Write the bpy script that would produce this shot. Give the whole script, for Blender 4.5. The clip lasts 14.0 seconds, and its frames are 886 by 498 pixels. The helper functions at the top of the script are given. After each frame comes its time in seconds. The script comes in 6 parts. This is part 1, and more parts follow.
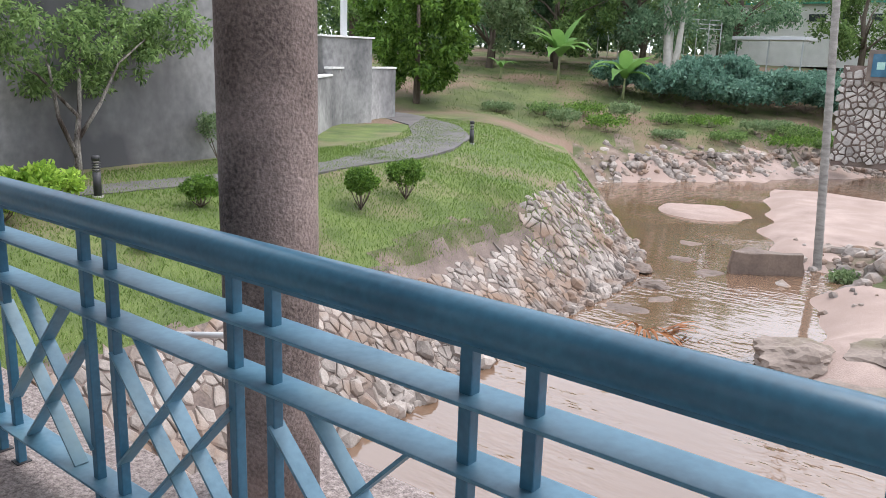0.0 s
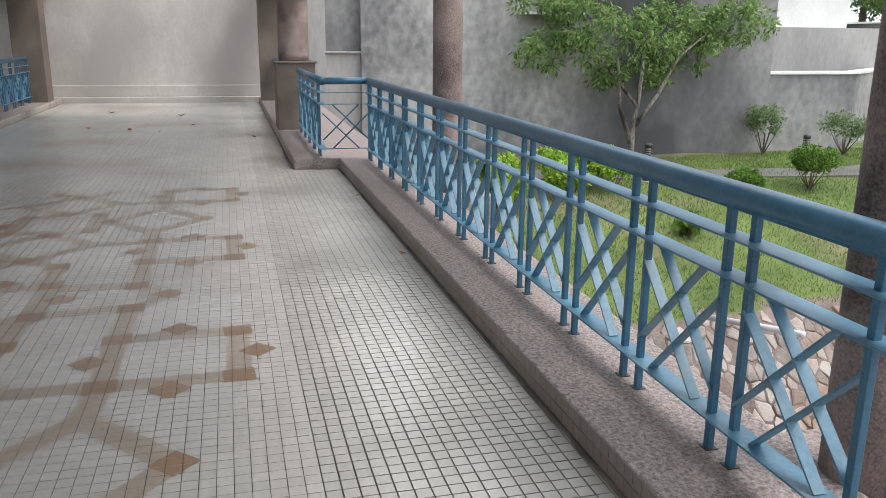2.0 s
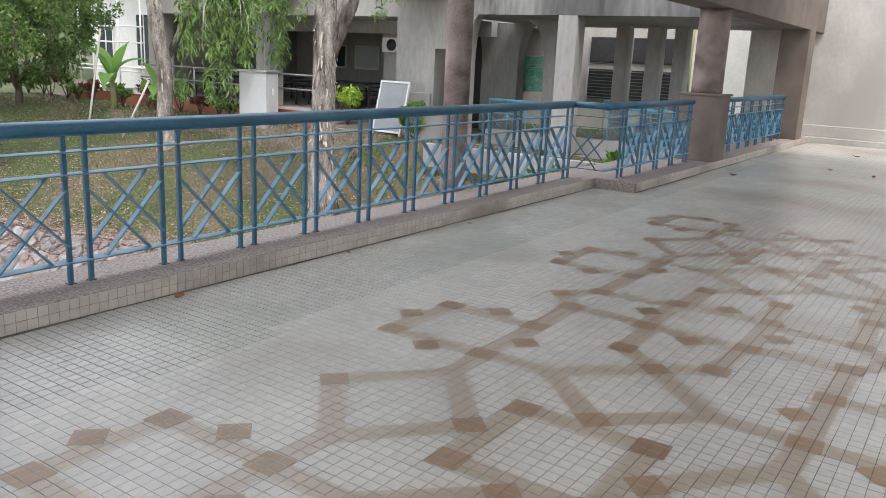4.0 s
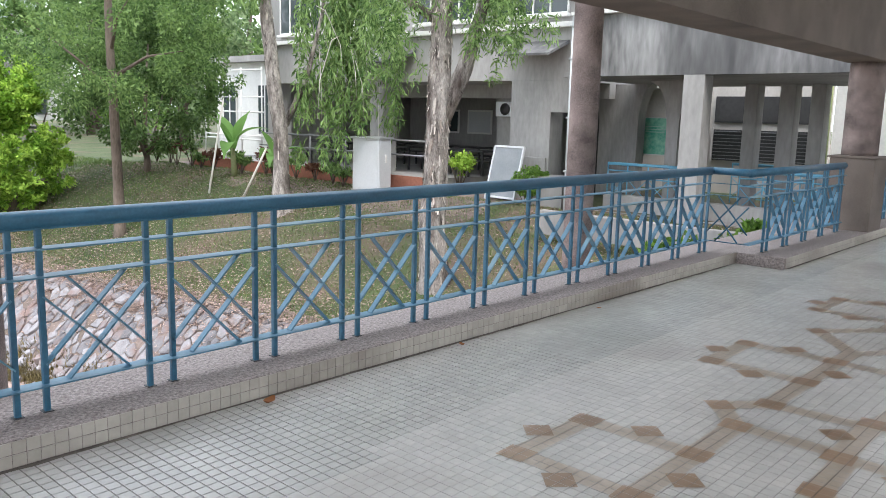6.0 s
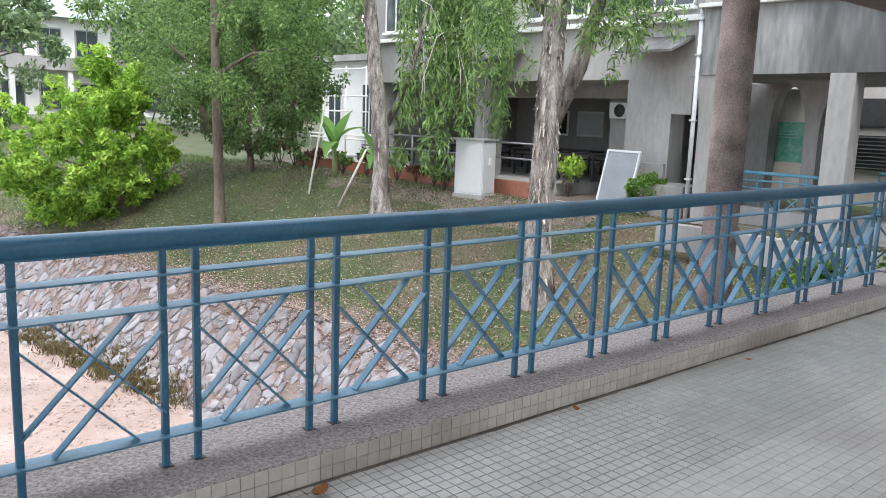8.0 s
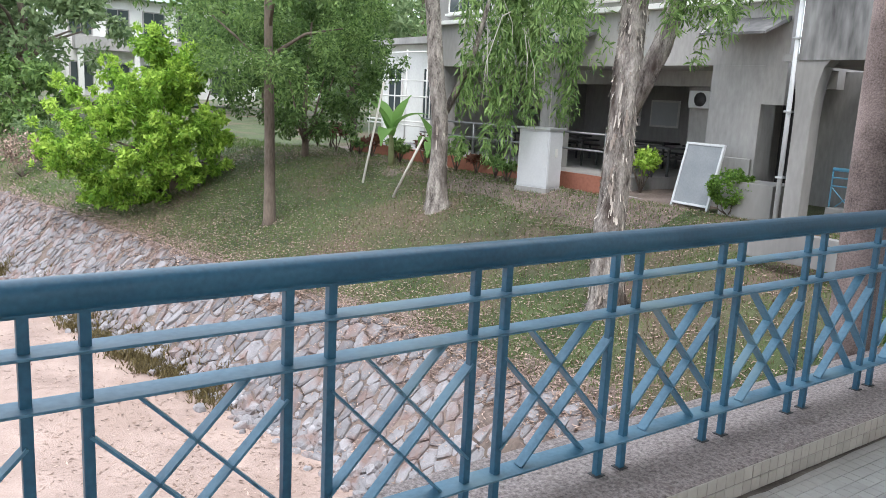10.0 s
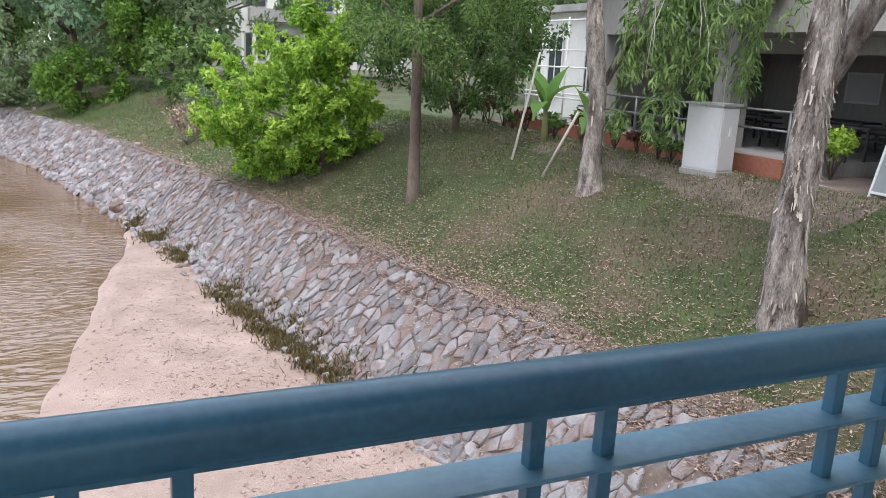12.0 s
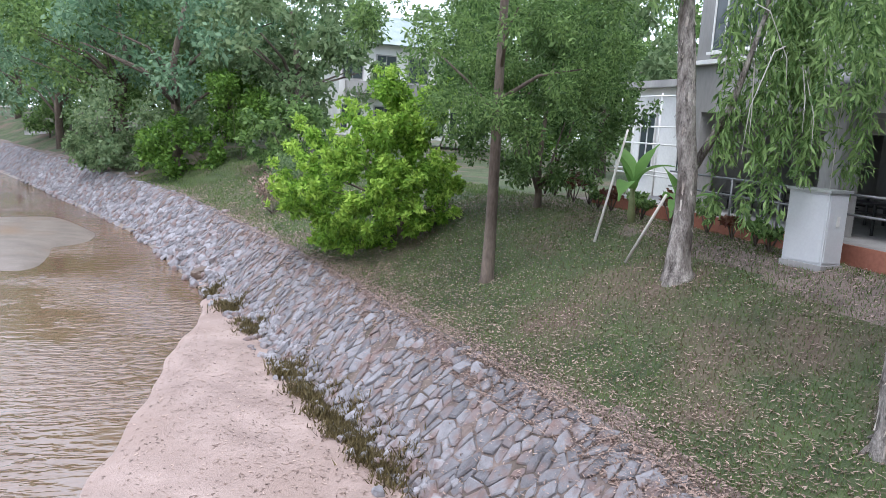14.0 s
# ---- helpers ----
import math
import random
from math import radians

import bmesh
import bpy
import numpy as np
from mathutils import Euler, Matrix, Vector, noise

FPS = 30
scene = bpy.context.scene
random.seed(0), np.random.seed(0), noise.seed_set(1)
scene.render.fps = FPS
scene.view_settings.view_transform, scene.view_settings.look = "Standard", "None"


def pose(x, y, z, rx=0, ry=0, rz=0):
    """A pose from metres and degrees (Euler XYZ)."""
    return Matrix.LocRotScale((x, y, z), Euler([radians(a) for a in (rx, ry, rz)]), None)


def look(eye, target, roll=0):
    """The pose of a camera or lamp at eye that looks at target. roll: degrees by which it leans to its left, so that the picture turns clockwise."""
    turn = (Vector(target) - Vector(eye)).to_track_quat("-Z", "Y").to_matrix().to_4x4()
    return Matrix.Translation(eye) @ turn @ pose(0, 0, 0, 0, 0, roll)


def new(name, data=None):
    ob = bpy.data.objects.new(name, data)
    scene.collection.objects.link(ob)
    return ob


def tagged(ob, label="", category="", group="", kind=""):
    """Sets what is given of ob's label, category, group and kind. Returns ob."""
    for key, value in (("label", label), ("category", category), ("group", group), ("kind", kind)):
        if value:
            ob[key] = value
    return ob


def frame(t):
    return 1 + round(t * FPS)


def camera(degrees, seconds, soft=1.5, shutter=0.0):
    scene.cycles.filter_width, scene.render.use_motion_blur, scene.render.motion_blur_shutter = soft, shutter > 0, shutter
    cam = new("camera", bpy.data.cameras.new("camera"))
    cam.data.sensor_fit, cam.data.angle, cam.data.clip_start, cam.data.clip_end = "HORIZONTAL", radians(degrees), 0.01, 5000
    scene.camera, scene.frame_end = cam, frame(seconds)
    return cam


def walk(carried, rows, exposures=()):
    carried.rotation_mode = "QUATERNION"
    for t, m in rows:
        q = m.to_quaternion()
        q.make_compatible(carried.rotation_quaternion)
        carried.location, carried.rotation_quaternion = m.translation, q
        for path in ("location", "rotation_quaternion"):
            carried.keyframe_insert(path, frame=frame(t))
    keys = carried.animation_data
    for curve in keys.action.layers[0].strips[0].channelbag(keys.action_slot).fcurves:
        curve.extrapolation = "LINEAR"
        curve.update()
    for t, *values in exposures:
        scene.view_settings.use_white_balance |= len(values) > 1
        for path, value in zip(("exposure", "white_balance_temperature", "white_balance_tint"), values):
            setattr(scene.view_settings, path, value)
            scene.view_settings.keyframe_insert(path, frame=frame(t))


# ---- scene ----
cam = camera(57.9, 14.0, soft=0.6)
PATH = [
    (0, (0.007, -0.012, 1.482), (-1.2, 1.515, 1.023), 1.8),
    (0.5, (0.027, -0.162, 1.516), (-1.34, 1.213, 1.025), 1.8),
    (1, (0.102, -0.32, 1.518), (-1.417, 0.886, 1.03), 1.8),
    (1.5, (0.158, -0.456, 1.531), (-1.563, 0.433, 1.035), 1.4),
    (2, (0.193, -0.549, 1.532), (-1.677, -0.054, 1.026), 0.6),
    (2.5, (0.194, -0.629, 1.524), (-1.735, -0.451, 1.028), 1.4),
    (3, (0.202, -0.686, 1.53), (-1.717, -0.932, 1.022), 1.7),
    (3.5, (0.169, -0.726, 1.542), (-1.632, -1.437, 1.043), 2.2),
    (4, (0.101, -0.738, 1.545), (-1.513, -1.823, 1.08), 2.7),
    (4.2, (0.071, -0.734, 1.54), (-1.487, -1.901, 1.08), 2.8),
    (6.3, (-0.611, -1.403, 1.571), (-2.074, -2.729, 1.25), 1.6),
    (6.5, (-0.692, -1.471, 1.557), (-2.152, -2.8, 1.235), 1.7),
    (7, (-0.886, -1.715, 1.553), (-2.322, -3.069, 1.227), 1.7),
    (7.5, (-1.049, -1.918, 1.56), (-2.429, -3.327, 1.233), 1.9),
    (8, (-1.33, -2.136, 1.557), (-2.611, -3.635, 1.226), 2.1),
    (8.5, (-1.53, -2.364, 1.534), (-2.747, -3.913, 1.187), 2.9),
    (8.7, (-1.615, -2.509, 1.543), (-2.822, -4.065, 1.191), 3.3),
    (10.8, (-2.65, -3.514, 1.543), (-3.736, -5.145, 1.142), 1.9),
    (11, (-2.772, -3.623, 1.551), (-3.796, -5.292, 1.145), 2.6),
    (11.5, (-2.994, -3.853, 1.527), (-3.854, -5.608, 1.103), 3.1),
    (12, (-3.169, -4.16, 1.53), (-3.984, -5.928, 1.074), 3.1),
    (12.5, (-3.389, -4.411, 1.491), (-4.102, -6.221, 1.03), 3.3),
    (13, (-3.646, -4.58, 1.529), (-4.238, -6.437, 1.081), 4.4),
    (13.5, (-3.839, -4.808, 1.578), (-4.409, -6.677, 1.15), 4.1),
    (14, (-3.949, -5.013, 1.678), (-4.554, -6.895, 1.375), 3.9),
]
walk(cam, [(t, look(eye, target, roll)) for t, eye, target, roll in PATH],
     exposures=[(0, 0.35, 6400, 14), (1, 0.38, 6450, 14), (2, 0.38, 6550, 12), (3, 0.46, 6600, 12), (3.5, 0.56, 6650, 12), (4.2, 0.85, 6650, 12), (6.3, 0.96, 6350, 11), (8.7, 0.82, 6300, 11), (11, 0.66, 6350, 12), (12.5, 0.34, 6400, 15), (13, 0.26, 6450, 16), (14, 0.42, 5900, 14)])

# ---- light ----
world = bpy.data.worlds.new("overcast_sky")
scene.world = world
world.use_nodes = True
wn, wl = world.node_tree.nodes, world.node_tree.links
sky = wn.new("ShaderNodeTexSky")
sky.sky_type = "NISHITA"
sky.sun_disc = False
sky.sun_elevation, sky.sun_rotation = radians(60), radians(30)
sky.dust_density, sky.air_density, sky.ozone_density = 4.0, 1.0, 1.0
veil = wn.new("ShaderNodeMix")
veil.data_type = "RGBA"
veil.inputs["Factor"].default_value = 0.75
veil.inputs["B"].default_value = (9.0, 9.5, 10.1, 1)
wl.new(sky.outputs["Color"], veil.inputs["A"])
wl.new(veil.outputs["Result"], wn["Background"].inputs["Color"])
wn["Background"].inputs["Strength"].default_value = 0.185
sun_data = bpy.data.lights.new("sun", "SUN")
sun_data.energy, sun_data.angle, sun_data.color = 1.4, radians(20), (1.0, 0.96, 0.9)
sun = new("sun", sun_data)
sun.matrix_world = look((9, 15.5, 31), (0, 0, 0))

# ---- materials ----
def mat(name, low, high, scale=4.0, fine=40.0, rough=0.8, bump=0.15, metal=0.0, island=0.0, obj=0.0, wear=None, wear_at=0.62, stretch=(1, 1, 1), spec=0.5, dist=0.02):
    """Two base colours mixed by noise at two scales, with fine relief; wear: a third colour in patches."""
    m = bpy.data.materials.new(name)
    m.use_nodes = True
    n, k = m.node_tree.nodes, m.node_tree.links
    b = n["Principled BSDF"]
    geo = n.new("ShaderNodeNewGeometry")
    mp = n.new("ShaderNodeMapping")
    mp.inputs["Scale"].default_value = stretch
    k.new(geo.outputs["Position"], mp.inputs["Vector"])
    def noise_at(sc, det):
        t = n.new("ShaderNodeTexNoise")
        t.inputs["Scale"].default_value, t.inputs["Detail"].default_value = sc, det
        k.new(mp.outputs["Vector"], t.inputs["Vector"])
        return t.outputs["Fac"]
    big, small = noise_at(scale, 4), noise_at(fine, 3)
    add = n.new("ShaderNodeMath"); add.operation = "MULTIPLY_ADD"
    k.new(small, add.inputs[0]); add.inputs[1].default_value = 0.6
    k.new(big, add.inputs[2])
    fac = add.outputs[0]
    ramp = n.new("ShaderNodeMapRange")
    ramp.inputs["From Min"].default_value, ramp.inputs["From Max"].default_value = 0.5, 1.1
    k.new(fac, ramp.inputs["Value"])
    out = ramp.outputs["Result"]
    for amount, src in ((island, geo.outputs["Random Per Island"]), (obj, None)):
        if amount:
            if src is None:
                src = n.new("ShaderNodeObjectInfo").outputs["Random"]
            a = n.new("ShaderNodeMix")
            a.inputs["Factor"].default_value = amount
            k.new(out, a.inputs["A"]); k.new(src, a.inputs["B"])
            out = a.outputs["Result"]
    mix = n.new("ShaderNodeMix"); mix.data_type = "RGBA"
    mix.inputs["A"].default_value, mix.inputs["B"].default_value = (*low, 1), (*high, 1)
    k.new(out, mix.inputs["Factor"])
    col = mix.outputs["Result"]
    if wear:
        w = noise_at(scale * 0.35, 6)
        r = n.new("ShaderNodeMapRange")
        r.inputs["From Min"].default_value, r.inputs["From Max"].default_value = wear_at - 0.08, wear_at + 0.1
        k.new(w, r.inputs["Value"])
        m2 = n.new("ShaderNodeMix"); m2.data_type = "RGBA"
        k.new(r.outputs["Result"], m2.inputs["Factor"])
        k.new(col, m2.inputs["A"]); m2.inputs["B"].default_value = (*wear, 1)
        col = m2.outputs["Result"]
    k.new(col, b.inputs["Base Color"])
    b.inputs["Roughness"].default_value, b.inputs["Metallic"].default_value = rough, metal
    b.inputs["Specular IOR Level"].default_value = spec
    if bump:
        bp = n.new("ShaderNodeBump")
        bp.inputs["Strength"].default_value, bp.inputs["Distance"].default_value = bump, dist
        k.new(fac, bp.inputs["Height"]); k.new(bp.outputs["Normal"], b.inputs["Normal"])
    return m


def leaf_mat(name, low, high, back=0.38):
    m = mat(name, low, high, 0.8, 6, 0.55, 0.0, island=0.75, spec=0.3)
    b = m.node_tree.nodes["Principled BSDF"]
    b.inputs["Subsurface Weight"].default_value = 0.0
    b.inputs["Transmission Weight"].default_value = 0.0
    t = m.node_tree.nodes.new("ShaderNodeBsdfTranslucent")
    ms = m.node_tree.nodes.new("ShaderNodeMixShader")
    ms.inputs[0].default_value = back
    src = b.inputs["Base Color"].links[0].from_socket
    m.node_tree.links.new(src, t.inputs["Color"])
    m.node_tree.links.new(b.outputs[0], ms.inputs[1])
    m.node_tree.links.new(t.outputs[0], ms.inputs[2])
    m.node_tree.links.new(ms.outputs[0], m.node_tree.nodes["Material Output"].inputs["Surface"])
    return m


M = dict(
    tile=mat("floor_tile", (0.43, 0.415, 0.385), (0.60, 0.575, 0.53), 1.3, 30, 0.27, 0.05, island=0.3, wear=(0.37, 0.335, 0.30), wear_at=0.58, dist=0.004),
    grout=mat("grout", (0.12, 0.112, 0.10), (0.25, 0.235, 0.215), 2.5, 30, 0.9, 0.2),
    band=mat("band_tile", (0.335, 0.275, 0.212), (0.44, 0.37, 0.295), 1.5, 30, 0.28, 0.05, island=0.2, wear=(0.42, 0.365, 0.30), wear_at=0.62, dist=0.004),
    brown=mat("brown_tile", (0.22, 0.14, 0.085), (0.35, 0.235, 0.15), 2, 30, 0.31, 0.05, obj=0.5, dist=0.004),
    kerbtile=mat("kerb_tile", (0.37, 0.33, 0.28), (0.56, 0.52, 0.45), 2.2, 25, 0.45, 0.1, island=0.4, wear=(0.22, 0.18, 0.15), wear_at=0.55, dist=0.004),
    pebble=mat("pebble_wash", (0.10, 0.08, 0.075), (0.49, 0.42, 0.395), 55.0, 150, 0.9, 0.9, wear=(0.17, 0.135, 0.12), wear_at=0.68, dist=0.008),
    pebblecol=mat("pebble_wash_column", (0.03, 0.02, 0.017), (0.385, 0.30, 0.275), 3.0, 95, 0.85, 1.0, dist=0.012),
    teal=mat("teal_paint", (0.015, 0.074, 0.13), (0.042, 0.15, 0.235), 3.0, 60, 0.4, 0.08, wear=(0.10, 0.22, 0.32), wear_at=0.67, dist=0.003),
    concrete=mat("grey_concrete", (0.24, 0.235, 0.23), (0.40, 0.39, 0.38), 0.7, 12, 0.85, 0.2, stretch=(1, 1, 0.3), wear=(0.12, 0.12, 0.12), wear_at=0.6),
    wallgrey=mat("stained_render", (0.11, 0.11, 0.113), (0.47, 0.465, 0.455), 0.4, 5, 0.85, 0.2, stretch=(1, 1, 0.8), wear=(0.075, 0.075, 0.08), wear_at=0.52),
    beige=mat("beige_render", (0.44, 0.415, 0.38), (0.62, 0.595, 0.555), 1.3, 16, 0.85, 0.15, stretch=(1, 1, 0.7), wear=(0.40, 0.375, 0.35), wear_at=0.56),
    brownconc=mat("brown_pebble_wash", (0.095, 0.076, 0.062), (0.215, 0.175, 0.148), 1.5, 90, 0.85, 0.5, dist=0.008),
    white=mat("white_paint", (0.62, 0.62, 0.60), (0.80, 0.80, 0.78), 0.9, 14, 0.6, 0.08),
    palegrey=mat("pale_grey_render", (0.27, 0.265, 0.258), (0.43, 0.42, 0.405), 0.6, 12, 0.85, 0.12, stretch=(1, 1, 0.35), wear=(0.19, 0.187, 0.18), wear_at=0.58),
    # Near-black: paints the shade inside the doorway, also colours the dark window panes.
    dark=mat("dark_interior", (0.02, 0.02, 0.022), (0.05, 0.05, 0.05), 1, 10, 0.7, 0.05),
    sand=mat("river_sand", (0.245, 0.18, 0.155), (0.455, 0.352, 0.308), 0.9, 34, 0.9, 0.9, wear=(0.31, 0.23, 0.195), wear_at=0.56, dist=0.03),
    soil=mat("bank_soil", (0.085, 0.066, 0.058), (0.25, 0.195, 0.17), 1.5, 20, 0.95, 0.6, wear=(0.07, 0.06, 0.04)),
    grass=mat("lawn", (0.026, 0.044, 0.016), (0.092, 0.118, 0.046), 1.2, 45, 0.9, 0.7, wear=(0.13, 0.095, 0.07), wear_at=0.55, dist=0.04),
    stone=mat("pitching_stone", (0.05, 0.048, 0.055), (0.395, 0.385, 0.40), 7, 44, 0.9, 1.0, island=0.55, obj=0.3, wear=(0.20, 0.14, 0.125), wear_at=0.57),
    rock=mat("river_rock", (0.13, 0.10, 0.085), (0.44, 0.365, 0.31), 2, 14, 0.85, 0.5, island=0.5, wear=(0.15, 0.13, 0.08)),
    path=mat("path_asphalt", (0.085, 0.08, 0.078), (0.17, 0.16, 0.155), 1, 60, 0.9, 0.3),
    steel=mat("galvanised_steel", (0.40, 0.42, 0.43), (0.55, 0.57, 0.58), 3, 40, 0.4, 0.03, metal=0.6),
    cabinet=mat("pale_grey_sheet", (0.50, 0.52, 0.54), (0.60, 0.62, 0.64), 1.2, 20, 0.45, 0.03),
    redwall=mat("red_render", (0.22, 0.08, 0.05), (0.36, 0.15, 0.10), 1, 14, 0.85, 0.15),
    black=mat("black_metal", (0.02, 0.02, 0.022), (0.05, 0.05, 0.055), 3, 40, 0.5, 0.03),
    green_sheet=mat("green_sheet", (0.03, 0.20, 0.14), (0.08, 0.36, 0.26), 1.5, 9, 0.5, 0.05),
    bark=mat("brown_bark", (0.06, 0.045, 0.034), (0.19, 0.152, 0.122), 3, 26, 0.95, 0.9, stretch=(1, 1, 0.25), dist=0.05),
    paper=mat("papery_bark", (0.035, 0.026, 0.022), (0.54, 0.495, 0.45), 8.0, 48, 0.9, 1.0, stretch=(1, 1, 0.34), wear=(0.06, 0.042, 0.034), wear_at=0.565, dist=0.09),
    pole=mat("bleached_pole", (0.42, 0.40, 0.36), (0.60, 0.57, 0.52), 3, 20, 0.8, 0.2),
    leaf_mid=leaf_mat("green_leaf", (0.022, 0.075, 0.010), (0.22, 0.38, 0.065), 0.4),
    leaf_dark=leaf_mat("dark_leaf", (0.026, 0.078, 0.020), (0.28, 0.42, 0.135), 0.45),
    leaf_lime=leaf_mat("lime_leaf", (0.10, 0.24, 0.02), (0.56, 0.76, 0.14), 0.45),
    leaf_grey=leaf_mat("grey_green_leaf", (0.08, 0.15, 0.06), (0.30, 0.39, 0.20), 0.45),
    leaf_blue=leaf_mat("bluish_leaf", (0.045, 0.12, 0.085), (0.23, 0.40, 0.30), 0.38),
    leaf_dry=leaf_mat("dry_leaf", (0.06, 0.033, 0.026), (0.56, 0.42, 0.35), 0.1),
    frond_dry=leaf_mat("dead_frond", (0.16, 0.05, 0.015), (0.36, 0.15, 0.05), 0.1),
    weed=leaf_mat("moss_weed", (0.045, 0.035, 0.014), (0.19, 0.15, 0.065), 0.1),
)


def water_mat():
    m = bpy.data.materials.new("muddy_water")
    m.use_nodes = True
    n, k = m.node_tree.nodes, m.node_tree.links
    b = n["Principled BSDF"]
    geo = n.new("ShaderNodeNewGeometry")
    big = n.new("ShaderNodeTexNoise"); big.inputs["Scale"].default_value = 0.16; big.inputs["Detail"].default_value = 3
    k.new(geo.outputs["Position"], big.inputs["Vector"])
    mix = n.new("ShaderNodeMix"); mix.data_type = "RGBA"
    mix.inputs["A"].default_value, mix.inputs["B"].default_value = (0.115, 0.064, 0.036, 1), (0.225, 0.145, 0.096, 1)
    k.new(big.outputs["Fac"], mix.inputs["Factor"])
    k.new(mix.outputs["Result"], b.inputs["Base Color"])
    b.inputs["Roughness"].default_value = 0.04
    b.inputs["IOR"].default_value = 1.75
    b.inputs["Specular IOR Level"].default_value = 0.8
    def noise_of(stretch, scale, detail):
        mp = n.new("ShaderNodeMapping"); mp.inputs["Scale"].default_value = stretch
        k.new(geo.outputs["Position"], mp.inputs["Vector"])
        t = n.new("ShaderNodeTexNoise"); t.inputs["Scale"].default_value, t.inputs["Detail"].default_value = scale, detail
        k.new(mp.outputs["Vector"], t.inputs["Vector"])
        return t.outputs["Fac"]
    rip = noise_of((0.8, 1.7, 1), 2.4, 2)
    calm = n.new("ShaderNodeMapRange")
    calm.inputs["From Min"].default_value, calm.inputs["From Max"].default_value = 0.44, 0.66
    calm.inputs["To Min"].default_value, calm.inputs["To Max"].default_value = 0.12, 1.0
    k.new(noise_of((1, 1, 1), 0.22, 2), calm.inputs["Value"])
    bp = n.new("ShaderNodeBump"); bp.inputs["Distance"].default_value = 0.2
    sep = n.new("ShaderNodeSeparateXYZ")
    k.new(geo.outputs["Position"], sep.inputs["Vector"])
    fast = n.new("ShaderNodeMapRange")
    fast.inputs["From Min"].default_value, fast.inputs["From Max"].default_value = -8.0, 6.0
    fast.inputs["To Min"].default_value, fast.inputs["To Max"].default_value = 1.0, 0.3
    k.new(sep.outputs["Y"], fast.inputs["Value"])
    both = n.new("ShaderNodeMath"); both.operation = "MULTIPLY"
    k.new(calm.outputs["Result"], both.inputs[0]); k.new(fast.outputs["Result"], both.inputs[1])
    k.new(both.outputs[0], bp.inputs["Strength"])
    k.new(rip, bp.inputs["Height"]); k.new(bp.outputs["Normal"], b.inputs["Normal"])
    return m


def glass_mat():
    m = bpy.data.materials.new("window_glass")
    m.use_nodes = True
    b = m.node_tree.nodes["Principled BSDF"]
    b.inputs["Base Color"].default_value = (0.06, 0.075, 0.08, 1)
    b.inputs["Roughness"].default_value = 0.08
    return m


M["blue"] = mat("light_blue_paint", (0.10, 0.33, 0.50), (0.18, 0.44, 0.60), 3, 40, 0.35, 0.03)
M["pale_green"] = mat("pale_green_print", (0.25, 0.45, 0.40), (0.40, 0.62, 0.55), 3, 30, 0.5, 0.0)
M["banner"] = mat("green_printed_sheet", (0.04, 0.36, 0.25), (0.30, 0.62, 0.46), 3.5, 14, 0.5, 0.02)
M["streaked"] = mat("streaked_render", (0.07, 0.07, 0.072), (0.40, 0.40, 0.40), 1.3, 9, 0.85, 0.15, stretch=(1, 1, 0.22), wear=(0.07, 0.07, 0.072), wear_at=0.52)
M["tile2"] = mat("border_tile", (0.40, 0.39, 0.362), (0.565, 0.548, 0.505), 1.3, 30, 0.24, 0.05, island=0.35, wear=(0.32, 0.315, 0.285), wear_at=0.57, spec=0.55, dist=0.004)
# Darker brown tiles for the kerb faces that look towards -y.
M["kerbtile2"] = mat("dark_kerb_tile", (0.15, 0.12, 0.10), (0.26, 0.215, 0.18), 2.2, 25, 0.5, 0.1, island=0.3, wear=(0.15, 0.12, 0.10), wear_at=0.55, dist=0.004)
M["leaf_broad"] = leaf_mat("broad_leaf", (0.08, 0.20, 0.04), (0.25, 0.45, 0.13), 0.4)
M["leaf_weep"] = leaf_mat("drooping_leaf", (0.035, 0.10, 0.025), (0.38, 0.54, 0.20), 0.5)
M["leaf_lychee"] = leaf_mat("lychee_leaf", (0.045, 0.14, 0.012), (0.42, 0.66, 0.10), 0.48)
# Leaf colour darkened to stand for the shade inside the wood.
M["leaf_shade"] = leaf_mat("shaded_leaf", (0.02, 0.055, 0.022), (0.12, 0.21, 0.09), 0.35)
M["leaf_deep"] = leaf_mat("deep_green_leaf", (0.018, 0.055, 0.014), (0.19, 0.31, 0.095), 0.4)
M["grime"] = mat("kerb_grime", (0.06, 0.05, 0.043), (0.20, 0.175, 0.15), 5, 60, 0.9, 0.3)
M["darksteel"] = mat("dull_grey_steel", (0.13, 0.135, 0.14), (0.24, 0.25, 0.255), 3, 40, 0.5, 0.05, metal=0.4)
M["leaf_red"] = leaf_mat("croton_leaf", (0.09, 0.02, 0.02), (0.16, 0.09, 0.05))
M["grassblade"] = leaf_mat("grass_blade", (0.05, 0.095, 0.024), (0.20, 0.28, 0.09), 0.3)
M["stemgreen"] = mat("plant_stem", (0.16, 0.19, 0.08), (0.28, 0.30, 0.15), 3, 20, 0.7, 0.2)
M["ringbark"] = mat("ringed_palm_bark", (0.15, 0.14, 0.13), (0.36, 0.345, 0.32), 3, 26, 0.9, 0.4, stretch=(1, 1, 3))
M["flake"] = mat("bark_flake", (0.16, 0.12, 0.095), (0.60, 0.555, 0.50), 6, 30, 0.9, 0.3, island=0.7)
M["water"], M["glass"] = water_mat(), glass_mat()

